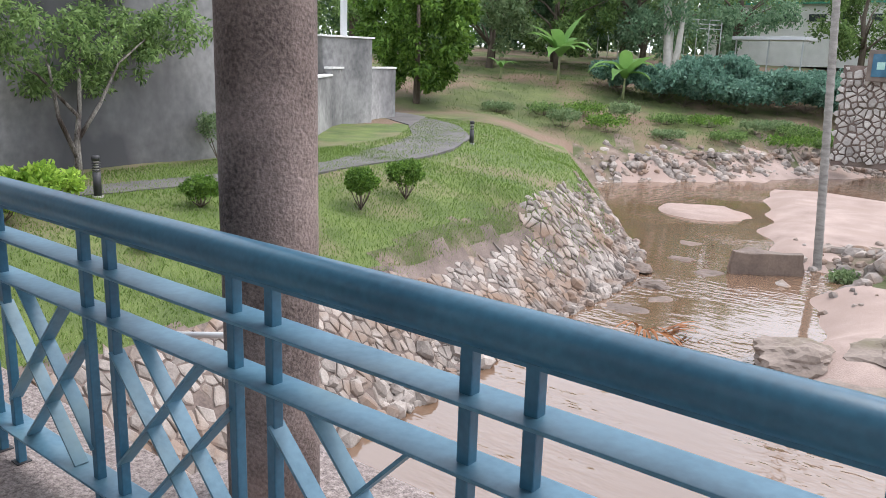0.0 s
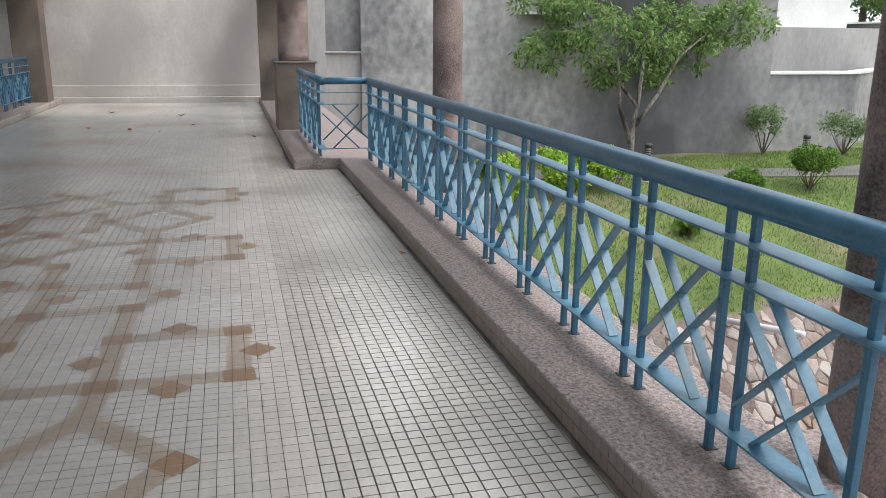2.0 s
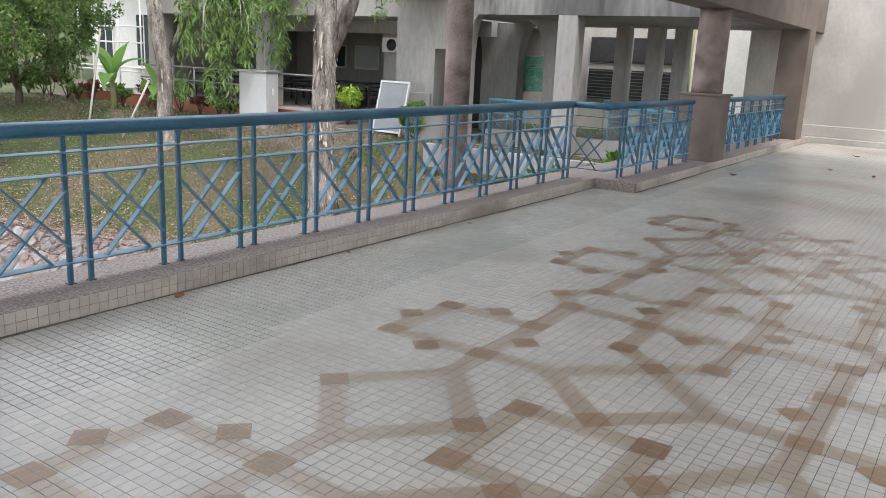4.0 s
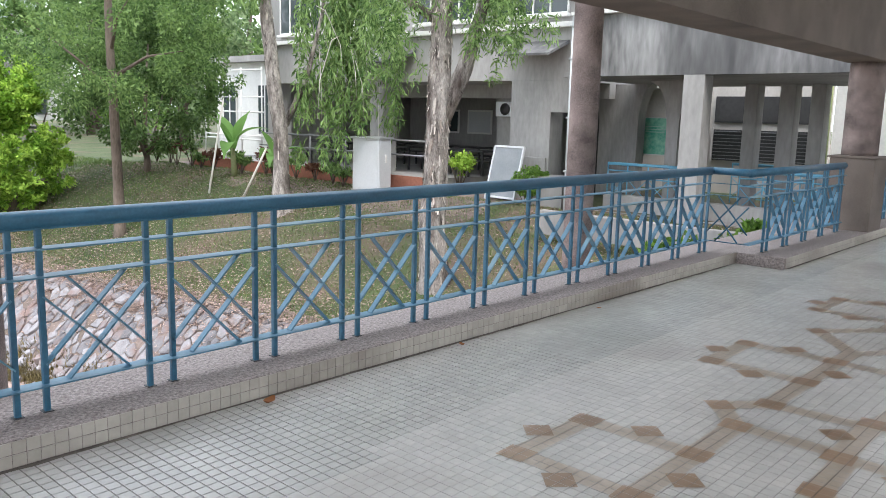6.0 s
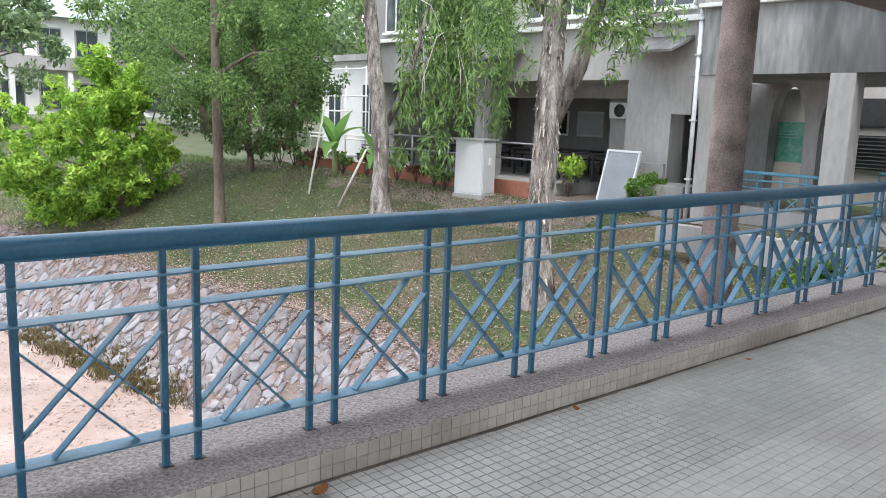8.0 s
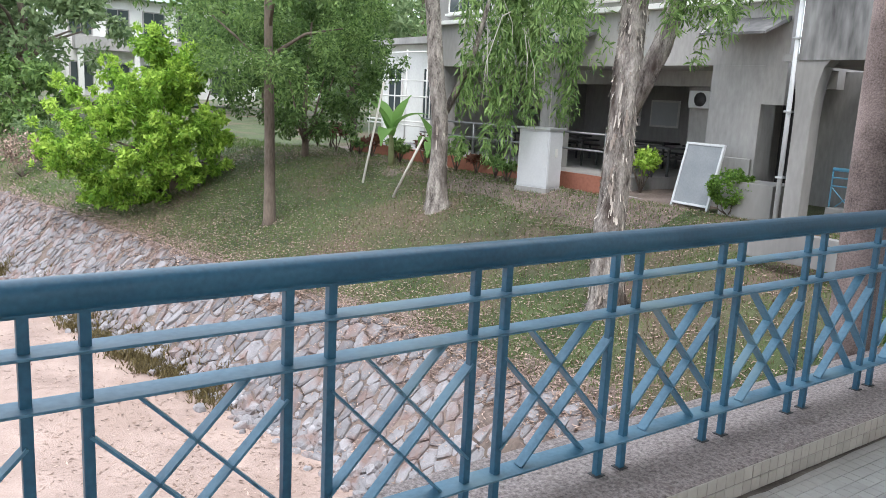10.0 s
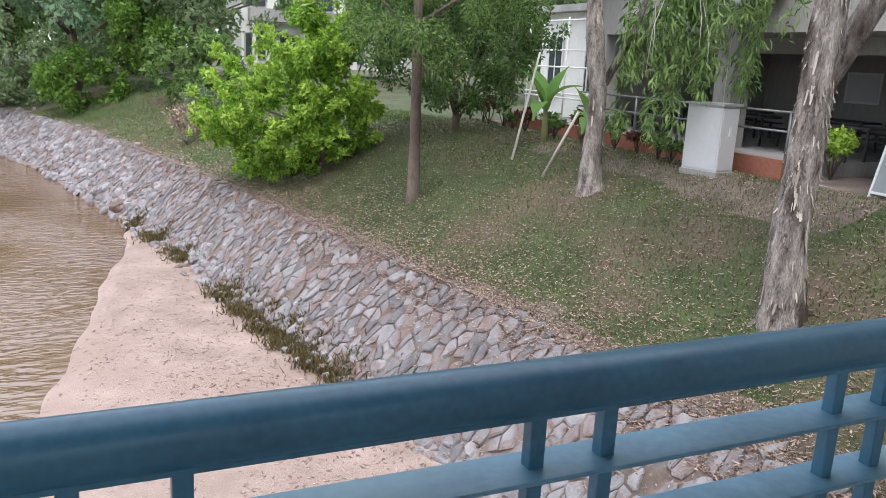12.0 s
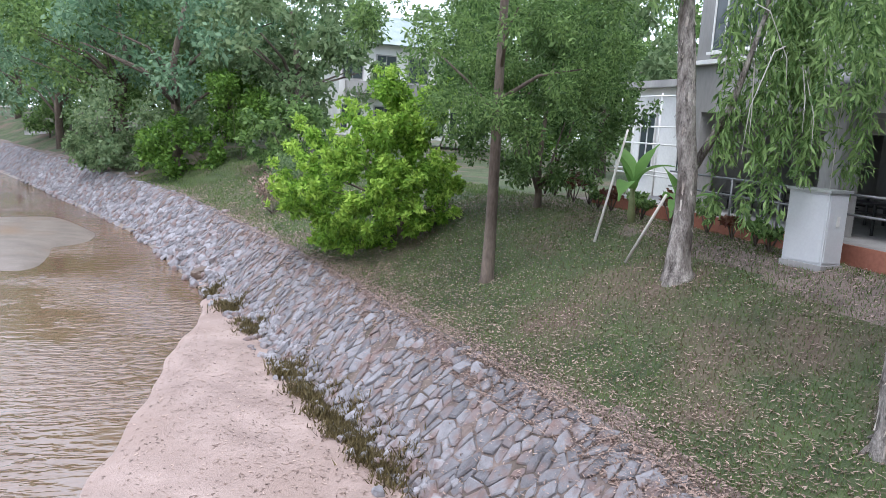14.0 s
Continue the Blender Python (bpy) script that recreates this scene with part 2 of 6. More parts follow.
M["wetrock"] = mat("wet_brown_rock", (0.07, 0.05, 0.04), (0.22, 0.165, 0.13), 2, 14, 0.6, 0.6, island=0.3)
M["wallstone"] = mat("rubble_wall_stone", (0.17, 0.155, 0.14), (0.58, 0.55, 0.51), 2, 12, 0.85, 0.4, island=0.5)
M["roofgrey"] = mat("grey_green_roof", (0.22, 0.27, 0.26), (0.38, 0.44, 0.43), 1, 12, 0.6, 0.1)
# Far foliage, its colour lightened to stand in for haze.
M["leaf_far"] = leaf_mat("hazed_tree_leaf", (0.06, 0.15, 0.08), (0.34, 0.50, 0.31), 0.5)
M["board_grey"] = mat("grey_board", (0.18, 0.20, 0.22), (0.27, 0.29, 0.31), 2, 30, 0.5, 0.05)
M["straw"] = leaf_mat("straw_blade", (0.06, 0.045, 0.027), (0.22, 0.165, 0.10), 0.2)
M["garden_grass"] = mat("garden_lawn", (0.05, 0.082, 0.02), (0.16, 0.21, 0.055), 0.9, 45, 0.9, 0.6, wear=(0.20, 0.165, 0.10), wear_at=0.57, dist=0.04)
M["gardenblade"] = leaf_mat("garden_grass_blade", (0.065, 0.13, 0.022), (0.25, 0.355, 0.09), 0.3)
M["teal"].node_tree.nodes["Principled BSDF"].inputs["Coat Weight"].default_value = 0.08
M["teal"].node_tree.nodes["Principled BSDF"].inputs["Coat Roughness"].default_value = 0.13
# Lighter teal for flat bars: sky light put into the colour, plus some dust.
M["skylit_dusty_teal"] = mat("skylit_dusty_teal_paint", (0.045, 0.135, 0.205), (0.115, 0.255, 0.36), 5.0, 50, 0.46, 0.08, wear=(0.18, 0.28, 0.30), wear_at=0.63, dist=0.003)
M["rubblestone"] = mat("tumbled_bank_stone", (0.085, 0.07, 0.062), (0.50, 0.445, 0.40), 3, 26, 0.9, 0.8, island=0.55, wear=(0.24, 0.165, 0.12), wear_at=0.54)
M["hill_grass"] = mat("rough_hill_grass", (0.045, 0.062, 0.02), (0.15, 0.175, 0.058), 0.5, 14, 0.95, 0.8, wear=(0.20, 0.135, 0.095), wear_at=0.52, dist=0.08)
M["redsoil"] = mat("eroded_earth", (0.10, 0.075, 0.055), (0.28, 0.215, 0.175), 1.6, 20, 0.95, 0.9, wear=(0.07, 0.085, 0.028), wear_at=0.52, dist=0.05)
M["mud"] = mat("wet_mud", (0.12, 0.095, 0.078), (0.26, 0.215, 0.18), 0.9, 18, 0.45, 0.5, wear=(0.20, 0.13, 0.08), wear_at=0.57, dist=0.03)

# ---- building helpers ----
def thing(name, at, label, category, group="", kind=""):
    ob = new(name)
    ob.empty_display_size = 0.2
    ob.location = at
    return tagged(ob, label, category, group, kind)


def mesh(name, verts, faces, material, smooth=False):
    me = bpy.data.meshes.new(name)
    me.from_pydata([tuple(v) for v in verts], [], faces)
    me.materials.append(material)
    if smooth:
        me.polygons.foreach_set("use_smooth", [True] * len(me.polygons))
    me.update()
    return me


def from_bm(name, bm, material, smooth=False):
    me = bpy.data.meshes.new(name)
    bmesh.ops.recalc_face_normals(bm, faces=bm.faces)
    bm.to_mesh(me)
    bm.free()
    me.materials.append(material)
    if smooth:
        me.polygons.foreach_set("use_smooth", [True] * len(me.polygons))
    return me


def child(name, me, parent, label="", m=None):
    """A mesh in world coordinates (or moved by m from the origin) as a part of a thing or of a part."""
    ob = new(name, me)
    ob.parent = parent
    if parent.parent is None:
        ob.matrix_parent_inverse = parent.matrix_basis.inverted()
    if m is not None:
        ob.matrix_basis = m
    return tagged(ob, label)


def box_bm(x0, x1, y0, y1, z0, z1, bevel=0.0, bm=None):
    bm = bm or bmesh.new()
    made = bmesh.ops.create_cube(bm, size=1)["verts"]
    for v in made:
        v.co = Vector(((x0 + x1) / 2 + v.co.x * (x1 - x0), (y0 + y1) / 2 + v.co.y * (y1 - y0), (z0 + z1) / 2 + v.co.z * (z1 - z0)))
    if bevel:
        edges = list({e for v in made for e in v.link_edges})
        bmesh.ops.bevel(bm, geom=edges, offset=bevel, segments=2, affect="EDGES", profile=0.6)
    return bm


def box(name, x0, x1, y0, y1, z0, z1, material, bevel=0.01):
    return from_bm(name, box_bm(x0, x1, y0, y1, z0, z1, bevel), material)


def part_box(name, parent, dims, material, bevel=0.01, label=""):
    return child(name, box(name, *dims, material, bevel), parent, label)


def tube(name, pts, radii, material, sides=12, wobble=0.0, smooth=True, seed=0):
    """A tapered tube along points."""
    rnd = random.Random(seed)
    pts = [Vector(p) for p in pts]
    verts, faces = [], []
    up = Vector((0, 0, 1))
    for i, p in enumerate(pts):
        d = (pts[min(i + 1, len(pts) - 1)] - pts[max(i - 1, 0)]).normalized()
        ref = up if abs(d.z) < 0.9 else Vector((1, 0, 0))
        a = d.cross(ref).normalized()
        b = d.cross(a)
        for s in range(sides):
            t = 2 * math.pi * s / sides
            r = radii[i] * (1 + wobble * (rnd.random() - 0.5))
            verts.append(p + a * (r * math.cos(t)) + b * (r * math.sin(t)))
    for i in range(len(pts) - 1):
        for s in range(sides):
            faces.append((i * sides + s, i * sides + (s + 1) % sides, (i + 1) * sides + (s + 1) % sides, (i + 1) * sides + s))
    faces.append(tuple(range(sides))[::-1])
    faces.append(tuple((len(pts) - 1) * sides + s for s in range(sides)))
    return mesh(name, verts, faces, material, smooth)


def leaves_mesh(name, centres, spread, count, size, material, droop=0.0, slim=0.45, seed=1):
    """Many small pointed leaves round cluster centres (rows of x, y, z, radius)."""
    rng = np.random.default_rng(seed)
    c = np.asarray(centres, float)
    w = c[:, 3] ** 2
    pick = rng.choice(len(c), count, p=w / w.sum())
    d = rng.normal(size=(count, 3))
    d /= np.linalg.norm(d, axis=1)[:, None]
    r = rng.random(count) ** 0.45
    at = c[pick, :3] + d * (r * c[pick, 3])[:, None] * np.array(spread)
    out = d + rng.normal(scale=0.7, size=(count, 3))
    out[:, 2] -= droop
    out /= np.linalg.norm(out, axis=1)[:, None]
    side = np.cross(out, rng.normal(size=(count, 3)))
    side /= np.linalg.norm(side, axis=1)[:, None]
    ln = size * (0.6 + 0.8 * rng.random(count))[:, None]
    sag = np.cross(out, side) * ln * 0.12
    a, b = at - out * ln * 0.5, at + out * ln * 0.5
    l, q = at + side * ln * slim * 0.5 + sag, at - side * ln * slim * 0.5 + sag
    verts = np.stack([a, l, b, q], 1).reshape(-1, 3)
    me = bpy.data.meshes.new(name)
    me.vertices.add(len(verts))
    me.vertices.foreach_set("co", verts.ravel())
    me.loops.add(len(verts))
    me.loops.foreach_set("vertex_index", np.arange(len(verts), dtype=np.int32))
    me.polygons.add(count)
    me.polygons.foreach_set("loop_start", np.arange(0, len(verts), 4, dtype=np.int32))
    me.polygons.foreach_set("loop_total", np.full(count, 4, dtype=np.int32))
    me.materials.append(material)
    me.update(calc_edges=True)
    me.validate()
    return me

# ---- ground and river ----
WATER = -4.6
FOOT_Y = (-130, -108, -90, -68, -54, -47, -34, -28, -22, -15, 0, 9.5, 13.5, 17.3, 19.5, 22, 24.5, 28.3, 37, 60, 130)
FOOT_X = (40, 24, 15, 6.2, 1.0, -1.6, -4.6, -5.8, -6.7, -8.0, -8.6, -8.9, -9.25, -9.7, -9.75, -10.2, -11.2, -13.8, -19.6, -34, -80)
SHORE_Y = (-60, -36, -34.5, -22.4, -16.3, -8, 2, 6)
SHORE_X = (-2, -5.0, -4.8, -2.85, -1.9, -1.5, -3.5, -8.5)


def foot(y):
    return float(np.interp(y, FOOT_Y, FOOT_X))


def smooth(a, b, v):
    t = min(max((v - a) / (b - a), 0.0), 1.0)
    return t * t * (3 - 2 * t)


def wob(x, y, s, k=0.0):
    return noise.noise(Vector((x * s, y * s, k)))


def height(x, y):
    """Height of the ground: river bed, left bank with its lawn, the far hill, the right bank."""
    d = foot(y) - x
    # river bed with sand bars
    bed = -4.85 + 0.12 * wob(x, y, 0.35)
    if y < 8:
        shore = float(np.interp(y, SHORE_Y, SHORE_X)) + 0.25 * wob(x, y, 0.6)
        bed += 0.42 * smooth(0.5, -0.7, x - shore)
        bed += 0.44 * smooth(2.6, 1.6, math.hypot((x - 4.1) / 1.75, (y + 45) / 3.6) + 0.7 * wob(x, y, 0.3)) * smooth(-33, -36, y)
    else:
        bed += 0.40 * smooth(1, 0.75, math.hypot((x + 12.4) / 2.4, (y - 33.6) / 2.0) + 0.15 * wob(x, y, 0.5))
        bed += 0.55 * smooth(-0.6, 1.0, (x + 9.2) * 0.85 + (y - 31.5) * 0.25 + 0.7 * wob(x, y, 0.4)) * smooth(25, 28, y) * smooth(43.5, 40.5, y + 0.15 * x)
        bed += 0.75 * smooth(-0.4, 1.8, x - float(np.interp(y, (8, 12, 15, 17, 20, 23, 26, 30), (3.4, 0.2, -2.4, -4.6, -4.6, -5.6, -4.5, -2))) + 0.35 * wob(x, y, 0.7)) * smooth(10, 13, y)
        bed += 0.45 * smooth(1, 0.2, math.hypot((x + 2.6) / 3.2, (y - 27) / 3.6)) * (1 + 0.8 * wob(x, y, 1.1))
    z = bed
    # left bank
    b = smooth(-2, 3, y)
    top = (1 - b) * -2.6 + b * -2.8
    if d > -0.4:
        nose = smooth(18.2, 19.6, y) * smooth(30, 26, y)
        run = 1.75 + 0.75 * nose
        dip = smooth(11.5, 13.2, y) * smooth(19.2, 18.5, y)
        top += 0.55 * nose - 0.45 * dip
        if d < run:
            z = max(z, -4.55 + (top + 4.55) * max(0.0, d / run) ** 0.9)
        else:
            e = d - run
            lawn_b = float(np.interp(e, (0, 1.5, 2.4, 3.3, 4.05, 5.2, 6.0, 8.5, 40), (-2.6, -2.22, -1.9, -1.5, -1.08, -0.78, -0.5, -0.42, -0.3)))
            lawn_a = float(np.interp(e, (0, 1.5, 3.5, 5.0, 8, 60), (-2.8 + 0.55 * nose, -2.45 + 0.4 * nose, -1.85 + 0.1 * nose, -1.62, -1.6, -1.5)))
            lawn_a -= 0.45 * smooth(0.6, 0.05, e) * dip
            z = max(z, (1 - b) * lawn_b + b * lawn_a + 0.035 * wob(x, y, 0.7))
    # hill beyond the bend
    if y > 20:
        e = (x + 20) * -0.845 + (y - 37.8) * 0.533 + 0.8 * wob(x, y, 0.15)
        if e > -1:
            hill = float(np.interp(e, (-1, 0, 1.6, 3.0, 5, 9, 16, 30, 60, 200), (-5, -4.6, -3.5, -3.3, -2.7, -1.9, -0.4, 1.4, 3.2, 6)))
            z = max(z, hill + 0.12 * wob(x, y, 0.5))
    # right bank
    r = x - (foot(y) + 24 if y < 5 else 8.5)
    if r > 0:
        z = max(z, -4.6 + 2.6 * smooth(0, 5, r) + 0.3 * wob(x, y, 0.3))
    return z


def axis_steps(lo, hi, fine_lo, fine_hi, fine, coarse):
    out = []
    v = lo
    while v < hi:
        out.append(v)
        if fine_lo <= v < fine_hi:
            v += fine
        else:
            gap = (fine_lo - v) if v < fine_lo else (v - fine_hi)
            v += max(fine, min(coarse, 0.22 * gap + fine))
    out.append(hi)
    return out


def make_ground():
    """One sheet laid out along the foot of the left bank, so that its rows follow the bank."""
    us = axis_steps(-420, 420, -9, 4.5, 0.25, 40)
    ys = axis_steps(-420, 420, -36, 34, 0.3, 40)
    foots = {}
    for y in ys:
        foots[y] = foot(y) if abs(y) < 60 else foot(math.copysign(60, y)) + (foot(y) - foot(math.copysign(60, y)))
    verts = [(foots[y] + u, y, height(foots[y] + u, y)) for y in ys for u in us]
    n = len(us)
    faces, kinds = [], []
    for j in range(len(ys) - 1):
        for i in range(n - 1):
            faces.append((j * n + i, j * n + i + 1, (j + 1) * n + i + 1, (j + 1) * n + i))
            u, y = (us[i] + us[i + 1]) / 2, (ys[j] + ys[j + 1]) / 2
            x = foots[ys[j]] + u
            z = verts[faces[-1][0]][2]
            if y > 15 and u > 3 and math.hypot((x + 2.6) / 3.1, (y - 27) / 3.6) + 0.4 * wob(x, y, 0.8) < 1:
                kinds.append(5)
            elif z < -4.0 and u > (-0.1 if y < 4 else 1.6):
                kinds.append(4 if y < -36.5 else 1)
            elif -u < 1.9 + (0.45 if y < 0 else 0.15) + 0.35 * wob(x, y, 0.8) and y < 24 and u < 1.6:
                kinds.append(2)
            elif 12 < y < 25 and -u < (2.75 if y < 19 else 2.3 - 0.3 * max(0, y - 22)) + 0.45 * wob(x, y, 0.9) and u < 1.6:
                kinds.append(5)
            elif y > 26 and z < -3.3 + 0.6 * wob(x, y, 0.6) and ((x + 20) * -0.845 + (y - 37.8) * 0.533 > 0.2 and x > -22 or -u < 0.7):
                kinds.append(5 if z > -4.3 or u < 1.6 else 1)
            elif y < 0 and x < -14.3 + 0.6 * wob(x, y, 0.7) and -30 < y < -13.5:
                kinds.append(2)
            elif y > 28 and (x + 20) * -0.845 + (y - 37.8) * 0.533 > 0.5:
                kinds.append(6)
            else:
                kinds.append(3 if y > 2.5 else 0)
    me = mesh("ground", verts, faces, M["grass"], True)
    me.materials.append(M["sand"])
    me.materials.append(M["soil"])
    me.materials.append(M["garden_grass"])
    for key in ("mud", "redsoil", "hill_grass"):
        me.materials.append(M[key])
    me.polygons.foreach_set("material_index", kinds)
    ob = new("ground", me)
    tagged(ob, "grassy banks, stony slope and sandy bed of a shallow river", "ground", kind="structure")
    return ob


ground = make_ground()
water = new("water", mesh("water", [(-60, -140, WATER), (60, -140, WATER), (60, 140, WATER), (-60, 140, WATER)], [(0, 1, 2, 3)], M["water"]))
tagged(water, "shallow muddy brown river water with small ripples", "water", kind="structure")


def make_path():
    """The curving garden path, with thickness."""
    mid = [(-19, -1), (-18.2, 4), (-17.3, 8.2), (-16.9, 11.5), (-16.6, 14.5), (-17.3, 18), (-18.6, 22), (-20.8, 26), (-24.5, 30), (-30, 33.5), (-38, 36)]
    pts = []
    for a, b in zip(mid, mid[1:]):
        for k in range(6):
            pts.append((a[0] + (b[0] - a[0]) * k / 6, a[1] + (b[1] - a[1]) * k / 6))
    bm = bmesh.new()
    rows = []
    for i in range(1, len(pts) - 1):
        dx, dy = pts[i + 1][0] - pts[i - 1][0], pts[i + 1][1] - pts[i - 1][1]
        l = math.hypot(dx, dy)
        nx, ny = -dy / l, dx / l
        w = 0.62 if pts[i][1] < 17 else 0.62 + 0.25 * min(3, pts[i][1] - 17) * 0.8
        row = []
        for s, dz in ((-w, -0.1), (-w, 0.035), (w, 0.035), (w, -0.1)):
            x, y = pts[i][0] + nx * s, pts[i][1] + ny * s
            row.append(bm.verts.new((x, y, height(pts[i][0], pts[i][1]) + dz)))
        rows.append(row)
    for a, b in zip(rows, rows[1:]):
        for q in range(3):
            bm.faces.new((a[q], a[q + 1], b[q + 1], b[q]))
    ob = new("path", from_bm("path", bm, M["path"]))
    return tagged(ob, "curving grey asphalt garden path across the lawn", "path", kind="structure")


make_path()

# ---- covered footbridge ----
X_EAST, X_STEP, X_END = 9.0, -9.5, -20.65
YA, YB = 0.71, -4.88          # inner kerb faces, wide stretch
YA2, YB2 = 0.16, -4.34        # inner kerb faces, narrow stretch
PITCH, GAP = 0.66, 0.134
ZK = 0.125

floor = new("floor", from_bm("floor", box_bm(X_EAST, X_END, YB - 0.6, YA + 0.65, -0.55, -0.006), M["grout"]))
tagged(floor, "dark grout bed of the mosaic-tiled bridge deck", "floor", kind="structure")

def kerb(name, x0, x1, inner, outer):
    lo, hi = sorted((inner, outer))
    ob = new(name, box(name, x0, x1, lo, hi, -0.5, ZK, M["pebble"], 0.012))
    return tagged(ob, "low raised kerb with a pinkish pebble-wash top", "kerb", kind="structure")

kerb("kerb_a", X_STEP, X_EAST, YA, YA + 0.66)
kerb("kerb_b", X_STEP, X_EAST, YB, YB - 0.60)
kerb("kerb_c", X_END, X_STEP - 0.003, YA2, YA + 0.66)
kerb("kerb_d", X_END, X_STEP - 0.003, YB2, YB - 0.60)
for k, (x, y) in enumerate(((-1.8, 1.46), (-7.3, 1.46))):
    ob = new("pier_cap", box("pier_cap", x - 0.36, x + 0.36, YA + 0.663, 1.84, -0.5, 0.1, M["pebble"], 0.015))
    tagged(ob, "square pebble-wash footing under a round column", "footing", "column footings", "structure")


def post_mesh():
    return box("post", -0.0135, 0.0135, -0.0135, 0.0135, 0.0, 0.885, M["teal"], 0.003)


def brace_mesh(dx, dz, width=0.042, thick=0.008):
    """A flat bar rising by dz along dx, its width across."""
    l = math.hypot(dx, dz)
    bm = box_bm(-l / 2, l / 2, -width / 2, width / 2, -thick / 2, thick / 2)
    bmesh.ops.rotate(bm, verts=bm.verts, cent=(0, 0, 0), matrix=Matrix.Rotation(-math.atan2(dz, dx), 3, "Y"))
    return from_bm("brace", bm, M["skylit_dusty_teal"])


POST = post_mesh()
SPAN = PITCH - GAP
UP, DOWN = brace_mesh(0.415, 0.425), brace_mesh(0.415, -0.425)
FOOTPLATE = box("post_foot", -0.024, 0.024, -0.024, 0.024, 0, 0.004, M["black"], 0)


def railing(origin, direction, count, first=0.0, length=None, label="teal-painted steel railing with crossed braces on the kerb", tail=0.0):
    """A run of railing from origin along direction (a unit vector in the plane): pairs of posts, flat rails, crossed braces and a round handrail."""
    ang = math.atan2(direction[1], direction[0])
    base = Matrix.Translation((*origin, ZK)) @ Matrix.Rotation(ang, 4, "Z")
    ob = thing("railing", (*origin, ZK), label, "railing", "bridge railings")
    total = length if length is not None else (count - 1) * PITCH + GAP + tail
    def bar(name, z0, z1, w, bevel):
        me = box(name, -0.03, total, -w / 2, w / 2, z0, z1, M["skylit_dusty_teal"], bevel)
        child(name, me, ob, m=base)
    bar("upper_rail", 0.786, 0.794, 0.095, 0.002)
    bar("middle_rail", 0.654, 0.662, 0.095, 0.002)
    bar("bottom_rail", 0.130, 0.138, 0.095, 0.002)
    child("handrail", tube("handrail", [(-0.03, 0, 0.926), (total * 0.5, 0, 0.926), (total, 0, 0.926)], [0.043] * 3, M["teal"], 20), ob, m=base)
    child("handrail_flat", box("handrail_flat", -0.03, total, -0.02, 0.02, 0.880, 0.892, M["teal"], 0), ob, m=base)
    for i in range(count):
        for k in (0, 1):
            post = child("post", POST, ob, m=base @ Matrix.Translation((first + i * PITCH + k * GAP, 0, 0)))
            child("post_foot", FOOTPLATE, post)
        if i < count - 1:
            x0 = first + i * PITCH + GAP
            zt, zb, mid = 0.652, 0.139, 0.2565
            for me, x, z in ((UP, x0 + 0.2095, 0.4425), (UP, x0 + SPAN - 0.2095, 0.352), (DOWN, x0 + 0.2095, 0.352), (DOWN, x0 + SPAN - 0.2095, 0.4425)):
                child("brace", me, ob, m=base @ Matrix.Translation((x, 0, z)))
    return ob


# the long runs: posts at -2.08 - 0.66 k beside the lawn side, -2.475 - 0.66 k on the other
def long_run(y, first_x, label):
    n0 = math.floor((first_x - X_STEP - 0.2) / PITCH)
    start = first_x - n0 * PITCH
    count = n0 + 13
    return railing((start - GAP, y), (1, 0), count, tail=0.0, label=label)


def end_x(first_x):
    return first_x - math.floor((first_x - X_STEP - 0.2) / PITCH) * PITCH - GAP


long_run(1.045, -1.946, "long teal-painted steel railing with crossed braces above the river")
long_run(-5.14, -2.475, "long teal-painted steel railing with crossed braces above the lawn")


def short_panel(x, y0, y1):
    ob = thing("railing", (x, y0, ZK), "short teal steel railing panel turning the kerb corner", "railing", "bridge railings")
    lo, hi = min(y0, y1), max(y0, y1)
    for name, z, w, t in (("upper_rail", 0.79, 0.03, 0.008), ("middle_rail", 0.658, 0.03, 0.008), ("bottom_rail", 0.134, 0.03, 0.008)):
        part_box(name, ob, (x - w / 2, x + w / 2, lo, hi, ZK + z - t / 2, ZK + z + t / 2), M["teal"], 0)
    child("handrail", tube("handrail", [(x, lo, ZK + 0.926), (x, hi, ZK + 0.926)], [0.04, 0.04], M["teal"], 16), ob)
    a, b, z0, z1 = lo, hi, ZK + 0.14, ZK + 0.65
    q = (hi - lo) * 0.22
    for p0, p1 in (((a + q, z0), (b, z1 - 0.1)), ((a, z0 + 0.1), (b - q, z1)), ((b - q, z0), (a, z1 - 0.1)), ((b, z0 + 0.1), (a + q, z1))):
        child("brace", tube("brace", [(x, p0[0], p0[1]), (x, p1[0], p1[1])], [0.009, 0.009], M["teal"], 6), ob)
    return ob


xa, xb = end_x(-1.946), end_x(-2.475)
short_panel(xa - 0.03, 1.045, 0.50)
short_panel(xb - 0.03, -5.14, -4.68)
railing((-12.5, 0.50), (1, 0), 5, length=12.5 + xa, label="short teal-painted steel railing beside a column plinth")
railing((-12.5, -4.68), (1, 0), 5, length=12.5 + xb, label="short teal-painted steel railing beside a column plinth")
railing((-18.9, 0.50), (1, 0), 9, length=5.5, label="teal-painted steel railing at the end of the bridge")
railing((-18.9, -4.68), (1, 0), 9, length=5.5, label="teal-painted steel railing at the end of the bridge")


def round_column(x, y, z0, z1, r=0.14, label="round brown pebble-wash column of the bridge roof"):
    n = 14
    ob = new("column", tube("column", [(x, y, z0 + (z1 - z0) * k / n) for k in range(n + 1)], [r] * (n + 1), M["pebblecol"], 40))
    return tagged(ob, label, "column", "bridge columns")


